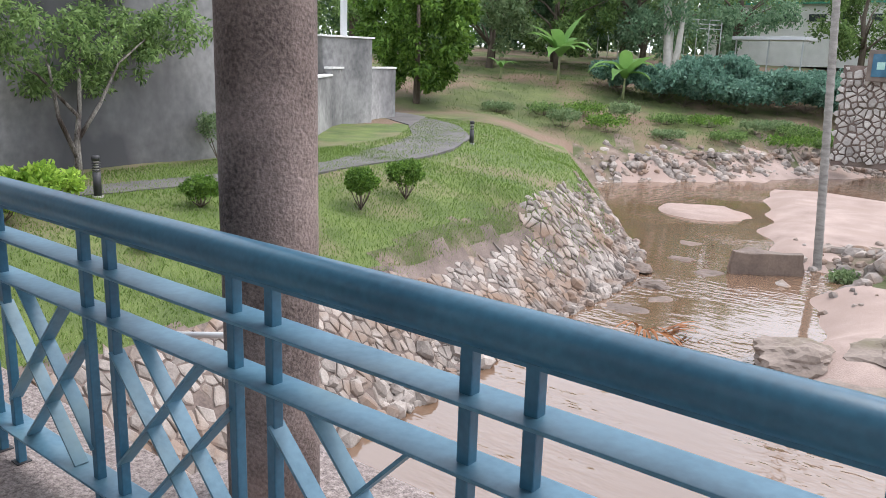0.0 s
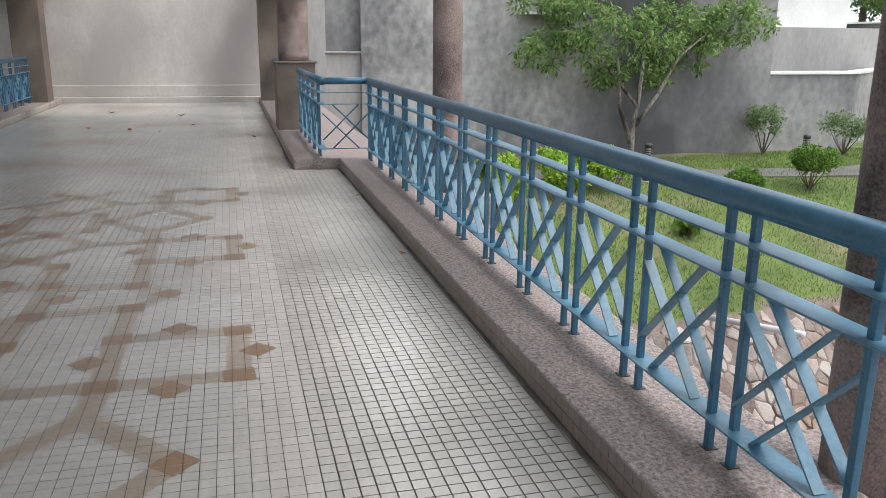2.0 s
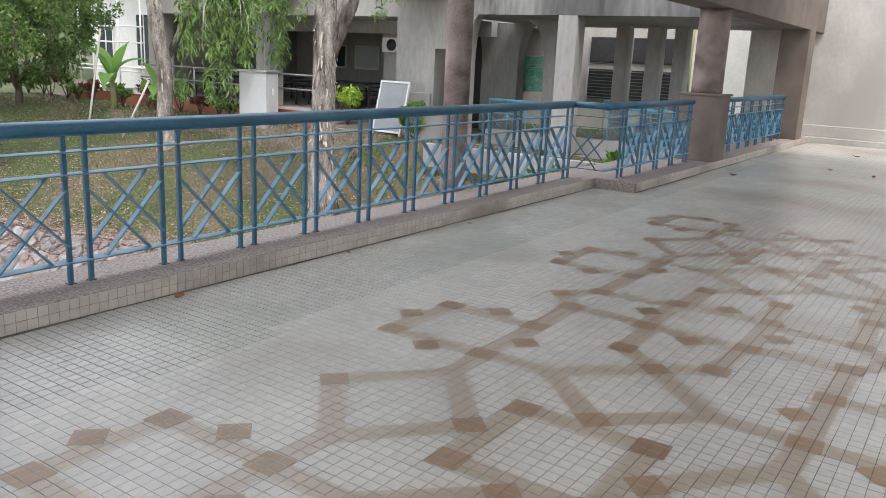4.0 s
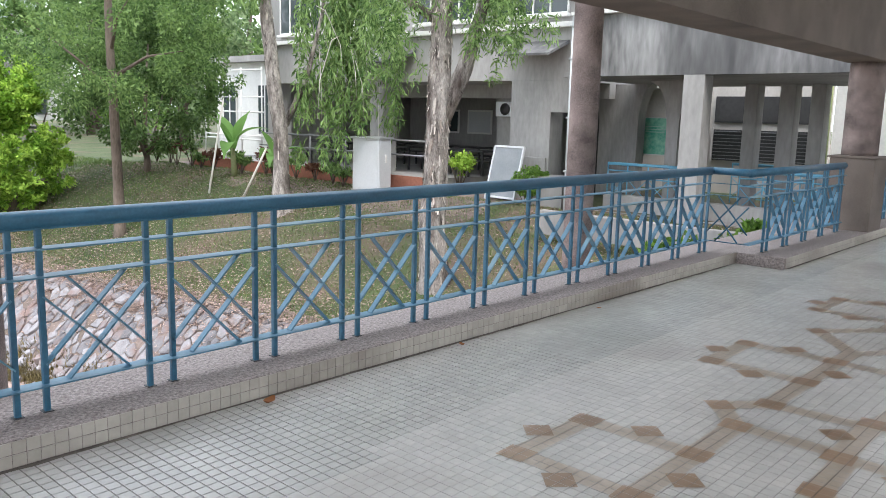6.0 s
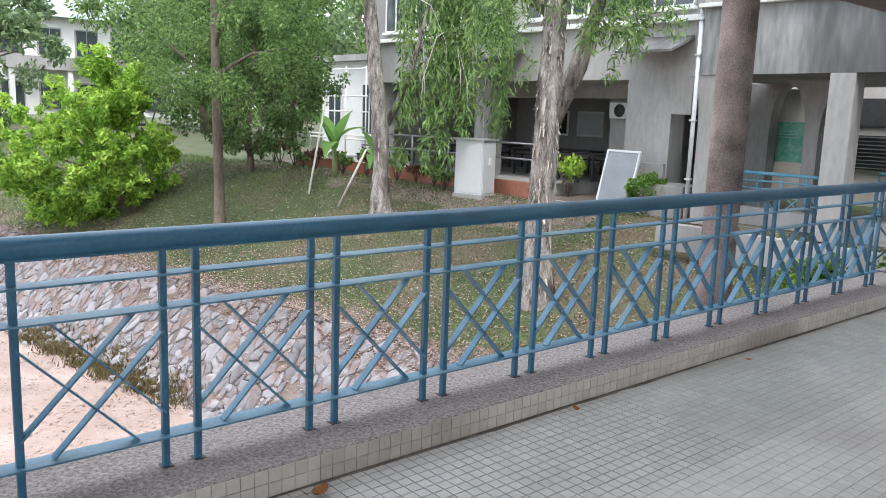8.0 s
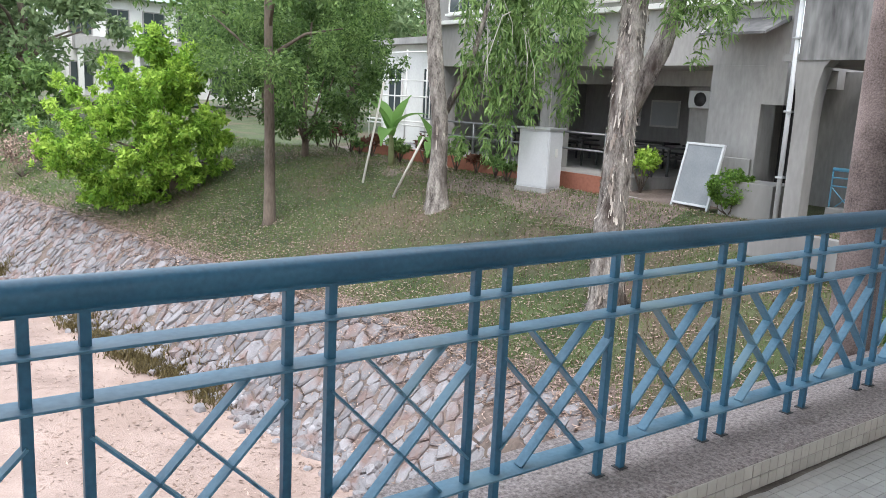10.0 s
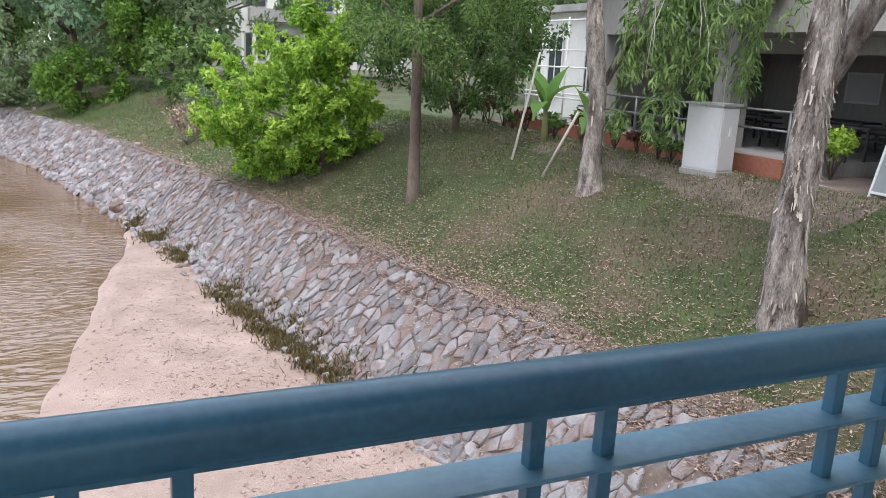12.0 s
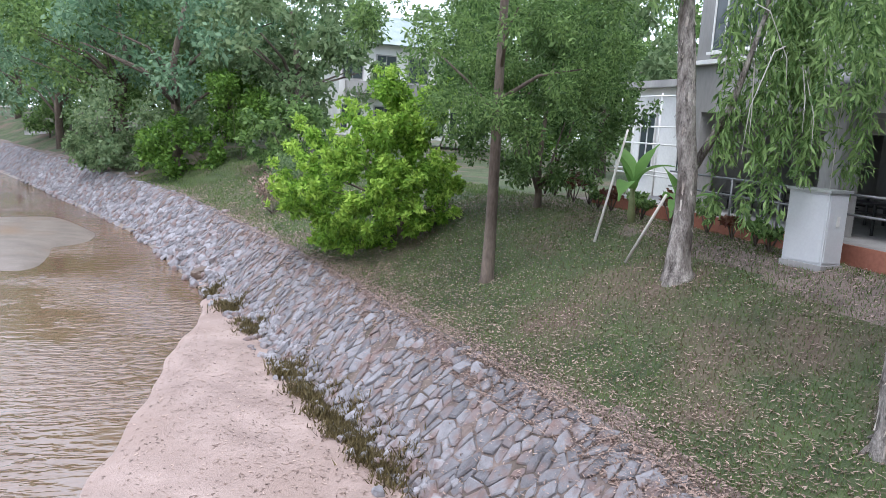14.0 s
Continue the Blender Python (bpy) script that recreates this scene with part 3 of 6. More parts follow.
for x in (-1.8, -7.3, 3.7):
    round_column(x, 1.46, 0.1, 4.6)
    round_column(x, -5.63, -4.0, 4.6)
for y0, y1 in ((0.17, 0.78), (-4.95, -4.35)):
    ym = (y0 + y1) / 2
    ob = new("column_plinth", box("column_plinth", -13.4, -12.75, y0, y1, ZK, 1.15, M["brownconc"], 0.012))
    tagged(ob, "square brown plinth under a round column", "plinth", "column plinths")
    cap = new("plinth_cap", box("plinth_cap", -13.43, -12.72, y0 - 0.03, y1 + 0.03, 1.15, 1.18, M["brownconc"], 0.008))
    tagged(cap, "thin brown coping slab on a column plinth", "coping", "plinth copings")
    round_column(-13.07, ym, 1.18, 2.48, 0.24)
    ob = new("pillar", box("pillar", -19.6, -19.0, y0, y1, ZK, 2.48, M["brownconc"], 0.012))
    tagged(ob, "square brown pebble-wash pillar at the bridge end", "pillar", "end pillars")

# roof: edge beams between the pillars, cross beams and a high slab
for name, y0, y1 in (("beam_a", 0.2, 0.75), ("beam_b", -4.92, -4.37)):
    ob = new(name, box(name, X_END, X_EAST, y0, y1, 2.48, 3.25, M["brownconc"], 0.01))
    tagged(ob, "deep brown pebble-wash roof beam along the bridge", "beam", "roof beams", "structure")
# Slab added out of view; height, edges and end gap set for the light.
ceiling = new("ceiling", box("ceiling", -16.0, X_EAST, -5.0, 0.95, 4.6, 4.75, M["palegrey"], 0.0))
tagged(ceiling, "unseen pale roof slab sized to shape the light on the bridge", "ceiling", kind="structure")

# end wall with a plastered ledge
wall_end = new("wall_west", box("wall_west", X_END - 0.25, X_END, -6.0, 1.05, -0.5, 5.6, M["beige"], 0.0))
tagged(wall_end, "beige rendered end wall closing the bridge", "wall", kind="structure")
ob = new("ledge", from_bm("ledge", box_bm(X_END, X_END + 0.30, -4.9, 0.4, -0.1, 0.13, 0.015, box_bm(X_END, X_END + 0.14, -4.9, 0.4, 0.13, 0.40, 0.015)), M["beige"]))
tagged(ob, "low beige rendered ledge along the end wall", "ledge", kind="structure")

# ---- grey boundary wall on the garden side ----
def wall_run(name, pts, z0, z1, th, material, label, cap=None):
    """A wall along plan points with thickness, and a coping where one is asked for."""
    for k, (a, b) in enumerate(zip(pts, pts[1:])):
        dx, dy = b[0] - a[0], b[1] - a[1]
        l = math.hypot(dx, dy)
        ob = new(name, box(name, 0, l, 0, th, z0, z1, material, 0.0))
        ob.matrix_basis = Matrix.Translation((*a, 0)) @ Matrix.Rotation(math.atan2(dy, dx), 4, "Z")
        tagged(ob, label, "wall", kind="structure")
        if cap:
            c = child("coping", box("coping", -0.02, l + 0.02, min(0, th) - 0.06, max(0, th) + 0.06, z1, z1 + 0.09, cap, 0.015), ob, "white-painted coping")
            c.matrix_parent_inverse = Matrix.Identity(4)


def struct(name, dims, material, label, category="wall", bevel=0.0, group=""):
    ob = new(name, box(name, *dims, material, bevel))
    return tagged(ob, label, category, group, "structure")


XW = -20.4
struct("wall_north", (XW - 0.4, XW, 2.72, 14.68, -2.2, 5.6, ), M["wallgrey"], "tall grey render wall with dark rain stains")
struct("wall_return", (XW - 0.4, XW - 0.05, 1.05, 1.84, -2.2, 5.6), M["palegrey"], "pale render wall beside the bridge end")
struct("wall_niche", (XW - 0.4, XW - 0.12, 1.84, 2.72, -2.2, 1.2), M["palegrey"], "cracked render under a blank window")
struct("wall_blank", (XW - 0.5, XW - 0.3, 1.84, 2.72, 1.2, 5.6), M["wallgrey"], "blocked grey window in the end wall")
struct("sill", (XW - 0.3, XW - 0.04, 1.82, 2.74, 1.17, 1.22), M["palegrey"], "thin concrete sill under the blocked window", "sill", 0.008)
struct("wall_ledge", (XW, XW + 0.35, 6.9, 8.6, 2.19, 2.25), M["white"], "thin white concrete ledge on the grey wall", "ledge", 0.008)
wall_run("wall_garden", [(XW - 0.1, 14.7), (XW - 0.25, 17.9), (-26.6, 25.3)], -2.2, 0.64, 0.3, M["wallgrey"], "lower grey stained garden wall with white coping", M["white"])
bend = [(-26.6, 25.3), (-27.6, 27.2), (-28.4, 29.2), (-28.9, 31.0), (-29.1, 32.3), (-30.2, 33.2)]
wall_run("wall_garden_bend", bend, -2.2, 0.95, 0.3, M["wallgrey"], "curved end of the grey garden wall with white coping", M["white"])
struct("wall_block", (-31, -27.3, 25.4, 28.6, -2, 2.35), M["wallgrey"], "dark grey box wall behind the garden wall")
ob = new("block_coping", box("block_coping", -31.1, -27.2, 25.3, 28.7, 2.35, 2.43, M["white"], 0.01))
tagged(ob, "white coping on the grey box wall", "coping", kind="structure")
ob = new("vent_pipe", tube("vent_pipe", [(-28.2, 27.6, 2.43), (-28.2, 27.6, 6)], [0.16, 0.16], M["cabinet"], 16))
tagged(ob, "thick pale upright vent pipe behind the garden wall", "pipe")
struct("wall_white", (-34, -24.4, 8, 20.5, -2, 8), M["white"], "white painted building behind the grey wall")
struct("wall_white_low", (-26, -23.8, 16.2, 21.5, -2, 2.05), M["palegrey"], "pale stained low block behind the garden wall")

# ---- college building beyond the lawn ----
ZG = -0.48
struct("terrace", (-26, -16.3, -28, -16.2, -2, -0.12), M["concrete"], "raised concrete terrace of the college building", "terrace")
struct("apron", (-26, -16.55, -16.2, -5.52, -2, ZG), M["concrete"], "concrete pavement before the portico", "pavement")
struct("terrace_face", (-16.3, -16.22, -28, -16.2, -1.5, -0.08), M["redwall"], "low red-painted face of the terrace", "wall")
struct("wall_upper", (-17.45, -17.2, -24.7, -12.4, 2.53, 3.78), M["palegrey"], "pale grey render band over the open ground floor")
struct("wall_storey", (-17.6, -17.35, -24.7, -12.4, 3.9, 7.5), M["palegrey"], "pale upper storey wall")
struct("cornice", (-17.5, -17.05, -24.7, -12.3, 3.78, 3.9), M["white"], "white painted ledge along the upper storey", "ledge", 0.01)
struct("ceiling_open_floor", (-24.2, -17.45, -24.7, -12.4, 2.53, 2.7), M["palegrey"], "ceiling of the open ground floor", "ceiling")
struct("beam_inner", (-19.4, -19.1, -24.7, -12.4, 2.15, 2.53), M["palegrey"], "beam of the open ground floor", "beam")
struct("wall_gable", (-24.2, -17.45, -24.95, -24.7, -0.2, 7.5), M["palegrey"], "pale end wall of the college building")
struct("wall_back", (-24.4, -24.2, -24.7, -12.4, -0.2, 2.7), M["concrete"], "dim back wall of the open ground floor")
for y0, y1 in ((-14.15, -12.9), (-19.5, -18.9), (-24.7, -24.1)):
    struct("pier", (-17.75, -17.2, y0, y1, ZG, 2.53), M["palegrey"], "pale grey pier of the open ground floor", "pier", 0.01, "piers")
struct("wall_door_side", (-17.45, -17.2, -12.9, -12.4, 1.75, 2.53), M["palegrey"], "render over the dark doorway")
# Dark sheet behind the opening, its colour standing for interior shade.
struct("wall_door_deep", (-20.0, -19.8, -14.0, -11.9, ZG, 2.53), M["dark"], "near-black sheet painted as the shade inside a doorway")
struct("dado", (-17.19, -17.12, -14.15, -12.95, ZG, 0.62), M["palegrey"], "pale rendered dado under the pier", "dado", 0.01)

struct("fascia", (-16.2, -15.9, -11.42, -4.95, 2.53, 3.83), M["streaked"], "rain-blackened grey fascia over the portico")
struct("fascia_return", (-17.2, -16.2, -11.42, -11.2, 2.53, 3.83), M["streaked"], "end return of the blackened fascia")
struct("fascia_ledge", (-17.3, -15.78, -11.5, -4.95, 3.83, 3.91), M["white"], "white painted ledge on top of the fascia", "ledge", 0.01)
struct("low_plinth", (-17.1, -16.15, -12.9, -11.75, ZG, 0.22), M["palegrey"], "low pale plinth by the drain pipe", "plinth", 0.01)
struct("soffit", (-21.0, -16.2, -11.9, -4.95, 2.53, 2.66), M["concrete"], "portico ceiling slab", "ceiling")
struct("portico_upper", (-17.2, -16.6, -11.9, -4.95, 3.91, 7.5), M["palegrey"], "pale wall over the portico")


def pointed_pier(x, y0, y1, z0, z1, deep, flare):
    """A pier that flares to both sides at its head into half arches."""
    n, prof = 10, []
    for k in range(n + 1):
        t = k / n
        prof.append((y1 + flare * (1 - math.sqrt(max(0.0, 1 - t * t))), z0 + (z1 - z0) * (0.62 + 0.38 * t)))
    left = [(y0 - (p[0] - y1), p[1]) for p in prof]
    poly = [(y1, z0)] + prof + left[::-1] + [(y0, z0)]
    bm = bmesh.new()
    rows = [[bm.verts.new((x + s, a, b)) for a, b in poly] for s in (0, deep)]
    m = len(poly)
    bm.faces.new(rows[0]); bm.faces.new(rows[1][::-1])
    for i in range(m):
        bm.faces.new((rows[0][i], rows[0][(i + 1) % m], rows[1][(i + 1) % m], rows[1][i]))
    ob = new("arch_pier", from_bm("arch_pier", bm, M["concrete"]))
    return tagged(ob, "grey concrete pier flaring into pointed half arches", "pier", "arched piers", "structure")


pointed_pier(-16.22, -11.38, -11.05, ZG, 2.53, 0.3, 0.22)
pointed_pier(-19.9, -12.9, -11.75, ZG, 2.53, 0.4, 0.35)
pointed_pier(-18.4, -10.2, -9.9, ZG, 2.53, 0.35, 0.5)
for y0, y1, x, key in ((-8.81, -8.36, -15.9, "palegrey"), (-9.15, -8.83, -19.9, "concrete"), (-8.32, -7.96, -19.9, "concrete"), (-7.62, -7.3, -19.9, "palegrey")):
    struct("column", (x - 0.4, x, y0, y1, ZG, 2.53), M[key], "square portico column in stained render", "column", 0.012, "portico columns")
struct("wall_portico_back", (-23.2, -23.0, -14.0, -8.1, ZG, 4.0), M["beige"], "beige back wall of the portico")
struct("wall_far_white", (-29, -23.3, -8.1, -5.2, ZG, 5), M["white"], "bright white wall beyond the portico")
ob = new("down_pipe", tube("down_pipe", [(-21.6, -7.75, ZG), (-21.6, -7.75, 2.9)], [0.09, 0.09], M["stemgreen"], 14))
tagged(ob, "thick mossy green down pipe behind the portico", "pipe")


def louvre(y0, y1, z0, z1, x=-22.95):
    ob = thing("louvre", (x, (y0 + y1) / 2, z0), "dark slatted metal louvre in the portico back wall", "louvre", "portico louvres")
    part_box("backing", ob, (x - 0.03, x + 0.01, y0, y1, z0, z1), M["black"], 0)
    for k in range(9):
        z = z0 + (k + 0.5) * (z1 - z0) / 9
        bm = box_bm(x + 0.012, x + 0.07, y0 + 0.02, y1 - 0.02, z - 0.012, z + 0.008)
        child("slat", from_bm("slat", bm, M["darksteel"]), ob)
    for a, b in ((y0 - 0.05, y0), (y1, y1 + 0.05)):
        part_box("frame", ob, (x, x + 0.06, a, b, z0 - 0.05, z1 + 0.05), M["palegrey"], 0.004)
    return ob


for y0, y1 in ((-11.2, -10.2), (-9.85, -9.2), (-8.95, -8.35)):
    louvre(y0, y1, 0.55, 1.42)
    part_box("pane", tagged(new("dark_window", box("dark_window", -23.0, -22.93, y0, y1, 1.62, 2.35, M["black"], 0.01)), "dark window above a louvre", "window", "portico windows"), (-22.93, -22.92, y0 + 0.05, y1 - 0.05, 1.67, 2.3), M["dark"], 0)

# green sheet and its frame in the portico
ob = thing("banner", (-20.1, -11.4, 0.7), "green sheet with pale blurred writing hung in the portico", "banner")
part_box("sheet", ob, (-20.06, -20.03, -11.98, -10.85, 0.74, 1.68), M["banner"], 0.004)
part_box("pole", ob, (-20.07, -20.02, -12.0, -10.83, 1.68, 1.71), M["steel"], 0.004)
part_box("pole", ob, (-20.07, -20.02, -12.0, -10.83, 0.71, 0.74), M["steel"], 0.004)
for k in range(3):
    part_box("writing_bar", ob, (-20.03, -20.026, -11.8, -11.05 - 0.1 * k, 1.45 - k * 0.07, 1.47 - k * 0.07), M["pale_green"], 0)



# drain pipe, canopy, windows of the upper storey
ob = thing("drain_pipe", (-15.93, -11.5, ZG), "pale grey drain pipe with brackets at the corner", "pipe")
child("pipe", tube("pipe", [(-15.93, -11.5, ZG), (-15.93, -11.5, 3.85)], [0.045, 0.045], M["cabinet"], 14), ob)
for z in (0.4, 1.6, 2.9, 3.6):
    part_box("bracket", ob, (-16.02, -15.87, -11.57, -11.43, z, z + 0.04), M["steel"], 0.01)

def canopy(y0, y1, z, x=-17.2, out=0.85):
    ob = thing("canopy", (x, (y0 + y1) / 2, z), "small sloping concrete canopy with a stay rod", "canopy", "canopies")
    bm = bmesh.new()
    v = [bm.verts.new(p) for p in ((x, y0, z + 0.36), (x, y1, z + 0.36), (x + out, y1, z), (x + out, y0, z), (x, y0, z + 0.28), (x, y1, z + 0.28), (x + out, y1, z - 0.05), (x + out, y0, z - 0.05))]
    for q in ((0, 1, 2, 3), (7, 6, 5, 4), (0, 4, 5, 1), (2, 6, 7, 3), (0, 3, 7, 4), (1, 5, 6, 2)):
        bm.faces.new([v[i] for i in q])
    child("sheet", from_bm("sheet", bm, M["streaked"]), ob)
    child("stay_rod", tube("stay_rod", [(x, y0 + 0.25, z + 0.75), (x + out, y0 + 0.05, z)], [0.018, 0.018], M["white"], 8), ob, "white stay rod")
    return ob

canopy(-13.95, -12.45, 3.12)
canopy(-20.6, -17.6, 3.05)

def window_unit(x, y0, y1, z0, z1, n, label="aluminium-framed dark window of the upper storey", kind="structure", group="upper windows"):
    ob = thing("window", (x, (y0 + y1) / 2, z0), label, "window", group, kind)
    w = (y1 - y0) / n
    part_box("window_sill", ob, (x, x + 0.16, y0 - 0.06, y1 + 0.06, z0 - 0.07, z0), M["white"], 0.008)
    rails = [part_box("frame", ob, (x, x + 0.06, y0, y1, a, b), M["white"], 0.004) for a, b in ((z0, z0 + 0.05), (z1 - 0.05, z1))]
    for k in range(n + 1):
        yy = y0 + k * w
        part_box("mullion", ob, (x, x + 0.06, yy - 0.02, yy + 0.02, z0 + 0.05, z1 - 0.05), M["white"], 0.004)
    for k in range(n):
        part_box("pane", rails[0], (x + 0.01, x + 0.025, y0 + k * w + 0.02, y0 + (k + 1) * w - 0.02, z0 + 0.05, z1 - 0.05), M["glass"], 0)
    return ob

for y in (-13.6, -16.6, -19.8, -23):
    window_unit(-17.34, y - 1.1, y + 1.0, 4.12, 5.6, 4)

# furniture of the open ground floor
def bench(x, y):
    ob = thing("bench_table", (x, y, -0.12), "dark steel table with fixed benches on the open floor", "table", "canteen tables")
    part_box("tabletop", ob, (x - 0.35, x + 0.35, y - 0.9, y + 0.9, 0.58, 0.63), M["black"], 0.01)
    for s in (-0.65, 0.65):
        part_box("seat", ob, (x + s - 0.14, x + s + 0.14, y - 0.85, y + 0.85, 0.30, 0.34), M["black"], 0.008)
    for yy in (y - 0.6, y + 0.6):
        for xx in (x - 0.6, x, x + 0.6):
            part_box("leg", ob, (xx - 0.025, xx + 0.025, yy - 0.025, yy + 0.025, -0.12, 0.30 if abs(xx - x) > 0.1 else 0.58), M["black"], 0)
    return ob

for x, y in ((-18.6, -16.8), (-18.6, -19.8), (-20.6, -16.2), (-20.6, -18.6), (-18.5, -22.6), (-20.6, -22.0), (-19.4, -25.2)):
    bench(x, y)
for y, key in ((-17.6, "glass"), (-20.97, "cabinet"), (-22.6, "glass")):
    ob = thing("wall_notice", (-24.18, y, 1.0), "framed pale notice on the dim back wall", "notice", "wall notices")
    part_box("frame", ob, (-24.2, -24.16, y - 0.6, y + 0.6, 0.95, 1.85), M["white"], 0.01)
    part_box("sheet", ob, (-24.16, -24.15, y - 0.53, y + 0.53, 1.02, 1.78), M[key], 0)
ob = thing("air_conditioner", (-19.1, -15.74, 1.62), "white box air conditioner with a dark round grille", "air conditioner")
part_box("case", ob, (-19.3, -18.95, -16.05, -15.43, 1.62, 2.04), M["cabinet"], 0.02)
child("grille", tube("grille", [(-18.95, -15.7, 1.83), (-18.93, -15.7, 1.83)], [0.17, 0.17], M["black"], 24), ob, "dark round fan grille")
struct("wall_side_room", (-24.2, -19.3, -14.3, -14.1, ZG, 2.53), M["palegrey"], "side wall of the open ground floor")
struct("wall_ac", (-19.5, -19.3, -16.25, -14.1, ZG, 2.53), M["palegrey"], "stub wall with the air conditioner")

# white block with a trellis of tubes
struct("wall_pale_house", (-27, -20.6, -33.3, -27.4, -0.6, 3.6), M["white"], "white rendered house at the far end of the lawn")
struct("roof_pale_house", (-27.4, -20.1, -33.8, -27.0, 3.6, 3.85), M["palegrey"], "flat concrete roof of the white house", "roof")
for y in (-32.2, -29.6):
    window_unit(-20.58, y - 0.5, y + 0.5, 0.6, 2.7, 2, "brown-tinted window of the white house", group="house windows")
ob = thing("trellis", (-19.4, -30.3, -0.5), "white tubular steel trellis frame before the white house", "trellis")
for y in (-32.3, -31.3, -29.6, -28.2):
    child("upright", tube("upright", [(-19.4, y, -0.5), (-19.4, y, 3.3)], [0.03, 0.03], M["white"], 8), ob)
for z in (0.45, 0.6, 1.55, 2.15, 3.2):
    child("crossbar", tube("crossbar", [(-19.4, -32.4, z), (-19.4, -28.1, z)], [0.03, 0.03], M["white"], 8), ob)

# steel railing along the terrace
ob = thing("terrace_railing", (-16.5, -20, -0.12), "grey tubular steel railing along the terrace", "railing")
for z in (0.88, 0.48):
    child("rail", tube("rail", [(-16.5, -24.2, z), (-16.5, -16.3, z)], [0.025, 0.025], M["darksteel"], 8), ob)
y = -16.4
while y > -24.3:
    child("post", tube("post", [(-16.5, y, -0.12), (-16.5, y, 0.9)], [0.03, 0.03], M["darksteel"], 8), ob)
    y -= 1.7


# railings of light blue tubes in the portico
def tube_rail(x0, y0, x1, y1, z, label="light blue tubular railing along the portico walk"):
    ob = thing("walk_railing", (x0, y0, ZG), label, "railing", "portico railings")
    child("handrail", tube("handrail", [(x0, y0, z), (x1, y1, z)], [0.035, 0.035], M["blue"], 12), ob)
    for zz in (z - 0.16, z - 0.32, z - 0.85):
        child("rail", tube("rail", [(x0, y0, zz), (x1, y1, zz)], [0.015, 0.015], M["blue"], 8), ob)
    n = max(2, int(math.hypot(x1 - x0, y1 - y0) / 0.5))
    for k in range(n + 1):
        px, py = x0 + (x1 - x0) * k / n, y0 + (y1 - y0) * k / n
        child("post", tube("post", [(px, py, ZG), (px, py, z)], [0.016, 0.016], M["blue"], 8), ob)
        if k < n:
            qx, qy = x0 + (x1 - x0) * (k + 1) / n, y0 + (y1 - y0) * (k + 1) / n
            child("brace", tube("brace", [(px, py, z - 0.83), (qx, qy, z - 0.34)], [0.01, 0.01], M["blue"], 6), ob)
            child("brace", tube("brace", [(px, py, z - 0.34), (qx, qy, z - 0.83)], [0.01, 0.01], M["blue"], 6), ob)
    return ob

tube_rail(-17.4, -11.3, -17.4, -9.2, 0.58)
tube_rail(-17.4, -8.1, -17.4, -5.6, 0.60)
tube_rail(-20.6, -9.6, -20.6, -6.2, 0.58)
struct("ramp_wall", (-17.3, -16.9, -11.1, -5.2, -0.6, -0.12), M["palegrey"], "low pale wall beside the portico ramp", "wall", 0.01)
struct("planter_kerb", (-14.4, -14.2, -11, -5.6, -0.8, -0.3), M["concrete"], "concrete kerb of a planting strip", "kerb", 0.01)

# things on the lawn
ob = thing("electric_cabinet", (-15.4, -17.5, -0.47), "pale grey steel outdoor cabinet on a plinth", "cabinet")
cab_m = Matrix.Translation((-15.43, -17.48, 0)) @ Matrix.Rotation(radians(11), 4, "Z")
for name, d, key, lab in (("plinth", (-0.31, 0.31, -0.47, 0.47, -0.9, -0.44), "concrete", "concrete plinth"), ("body", (-0.28, 0.28, -0.44, 0.44, -0.44, 0.93), "cabinet", ""), ("lid", (-0.33, 0.33, -0.49, 0.49, 0.93, 0.985), "steel", "overhanging grey lid"),
                          ("door", (0.28, 0.295, -0.41, 0.41, -0.40, 0.89), "cabinet", ""), ("side_door", (-0.25, 0.25, 0.44, 0.455, -0.40, 0.89), "cabinet", ""), ("handle", (-0.05, 0.03, 0.455, 0.48, 0.30, 0.50), "white", "white lock handle")):
    if name == "handle":
        child(name, box(name, *d, M[key], 0.008), side, lab)
    else:
        side = child(name, box(name, *d, M[key], 0.008), ob, lab, cab_m)
ob = thing("notice_board", (-16.25, -13.68, ZG), "grey metal notice board leaning on a stand", "notice board")
bd_m = Matrix.Translation((-16.25, -13.68, ZG)) @ Matrix.Rotation(radians(86), 4, "Z") @ Matrix.Rotation(radians(-14), 4, "X")
for name, d, key in (("panel", (-0.45, 0.45, -0.015, 0.015, 0.12, 1.36), "board_grey"), ("frame", (-0.5, -0.45, -0.03, 0.03, 0.0, 1.41), "cabinet"), ("frame", (0.45, 0.5, -0.03, 0.03, 0.0, 1.41), "cabinet"), ("frame", (-0.45, 0.45, -0.03, 0.03, 1.36, 1.41), "cabinet"), ("frame", (-0.45, 0.45, -0.03, 0.03, 0.07, 0.12), "cabinet")):
    child(name, box(name, *d, M[key], 0.004), ob, m=bd_m)
for s in (-0.42, 0.42):
    child("leg", tube("leg", [bd_m @ Vector((s, 0.02, 1.0)), bd_m @ Vector((s, 0.62, 0.16))], [0.018, 0.018], M["steel"], 8), ob)

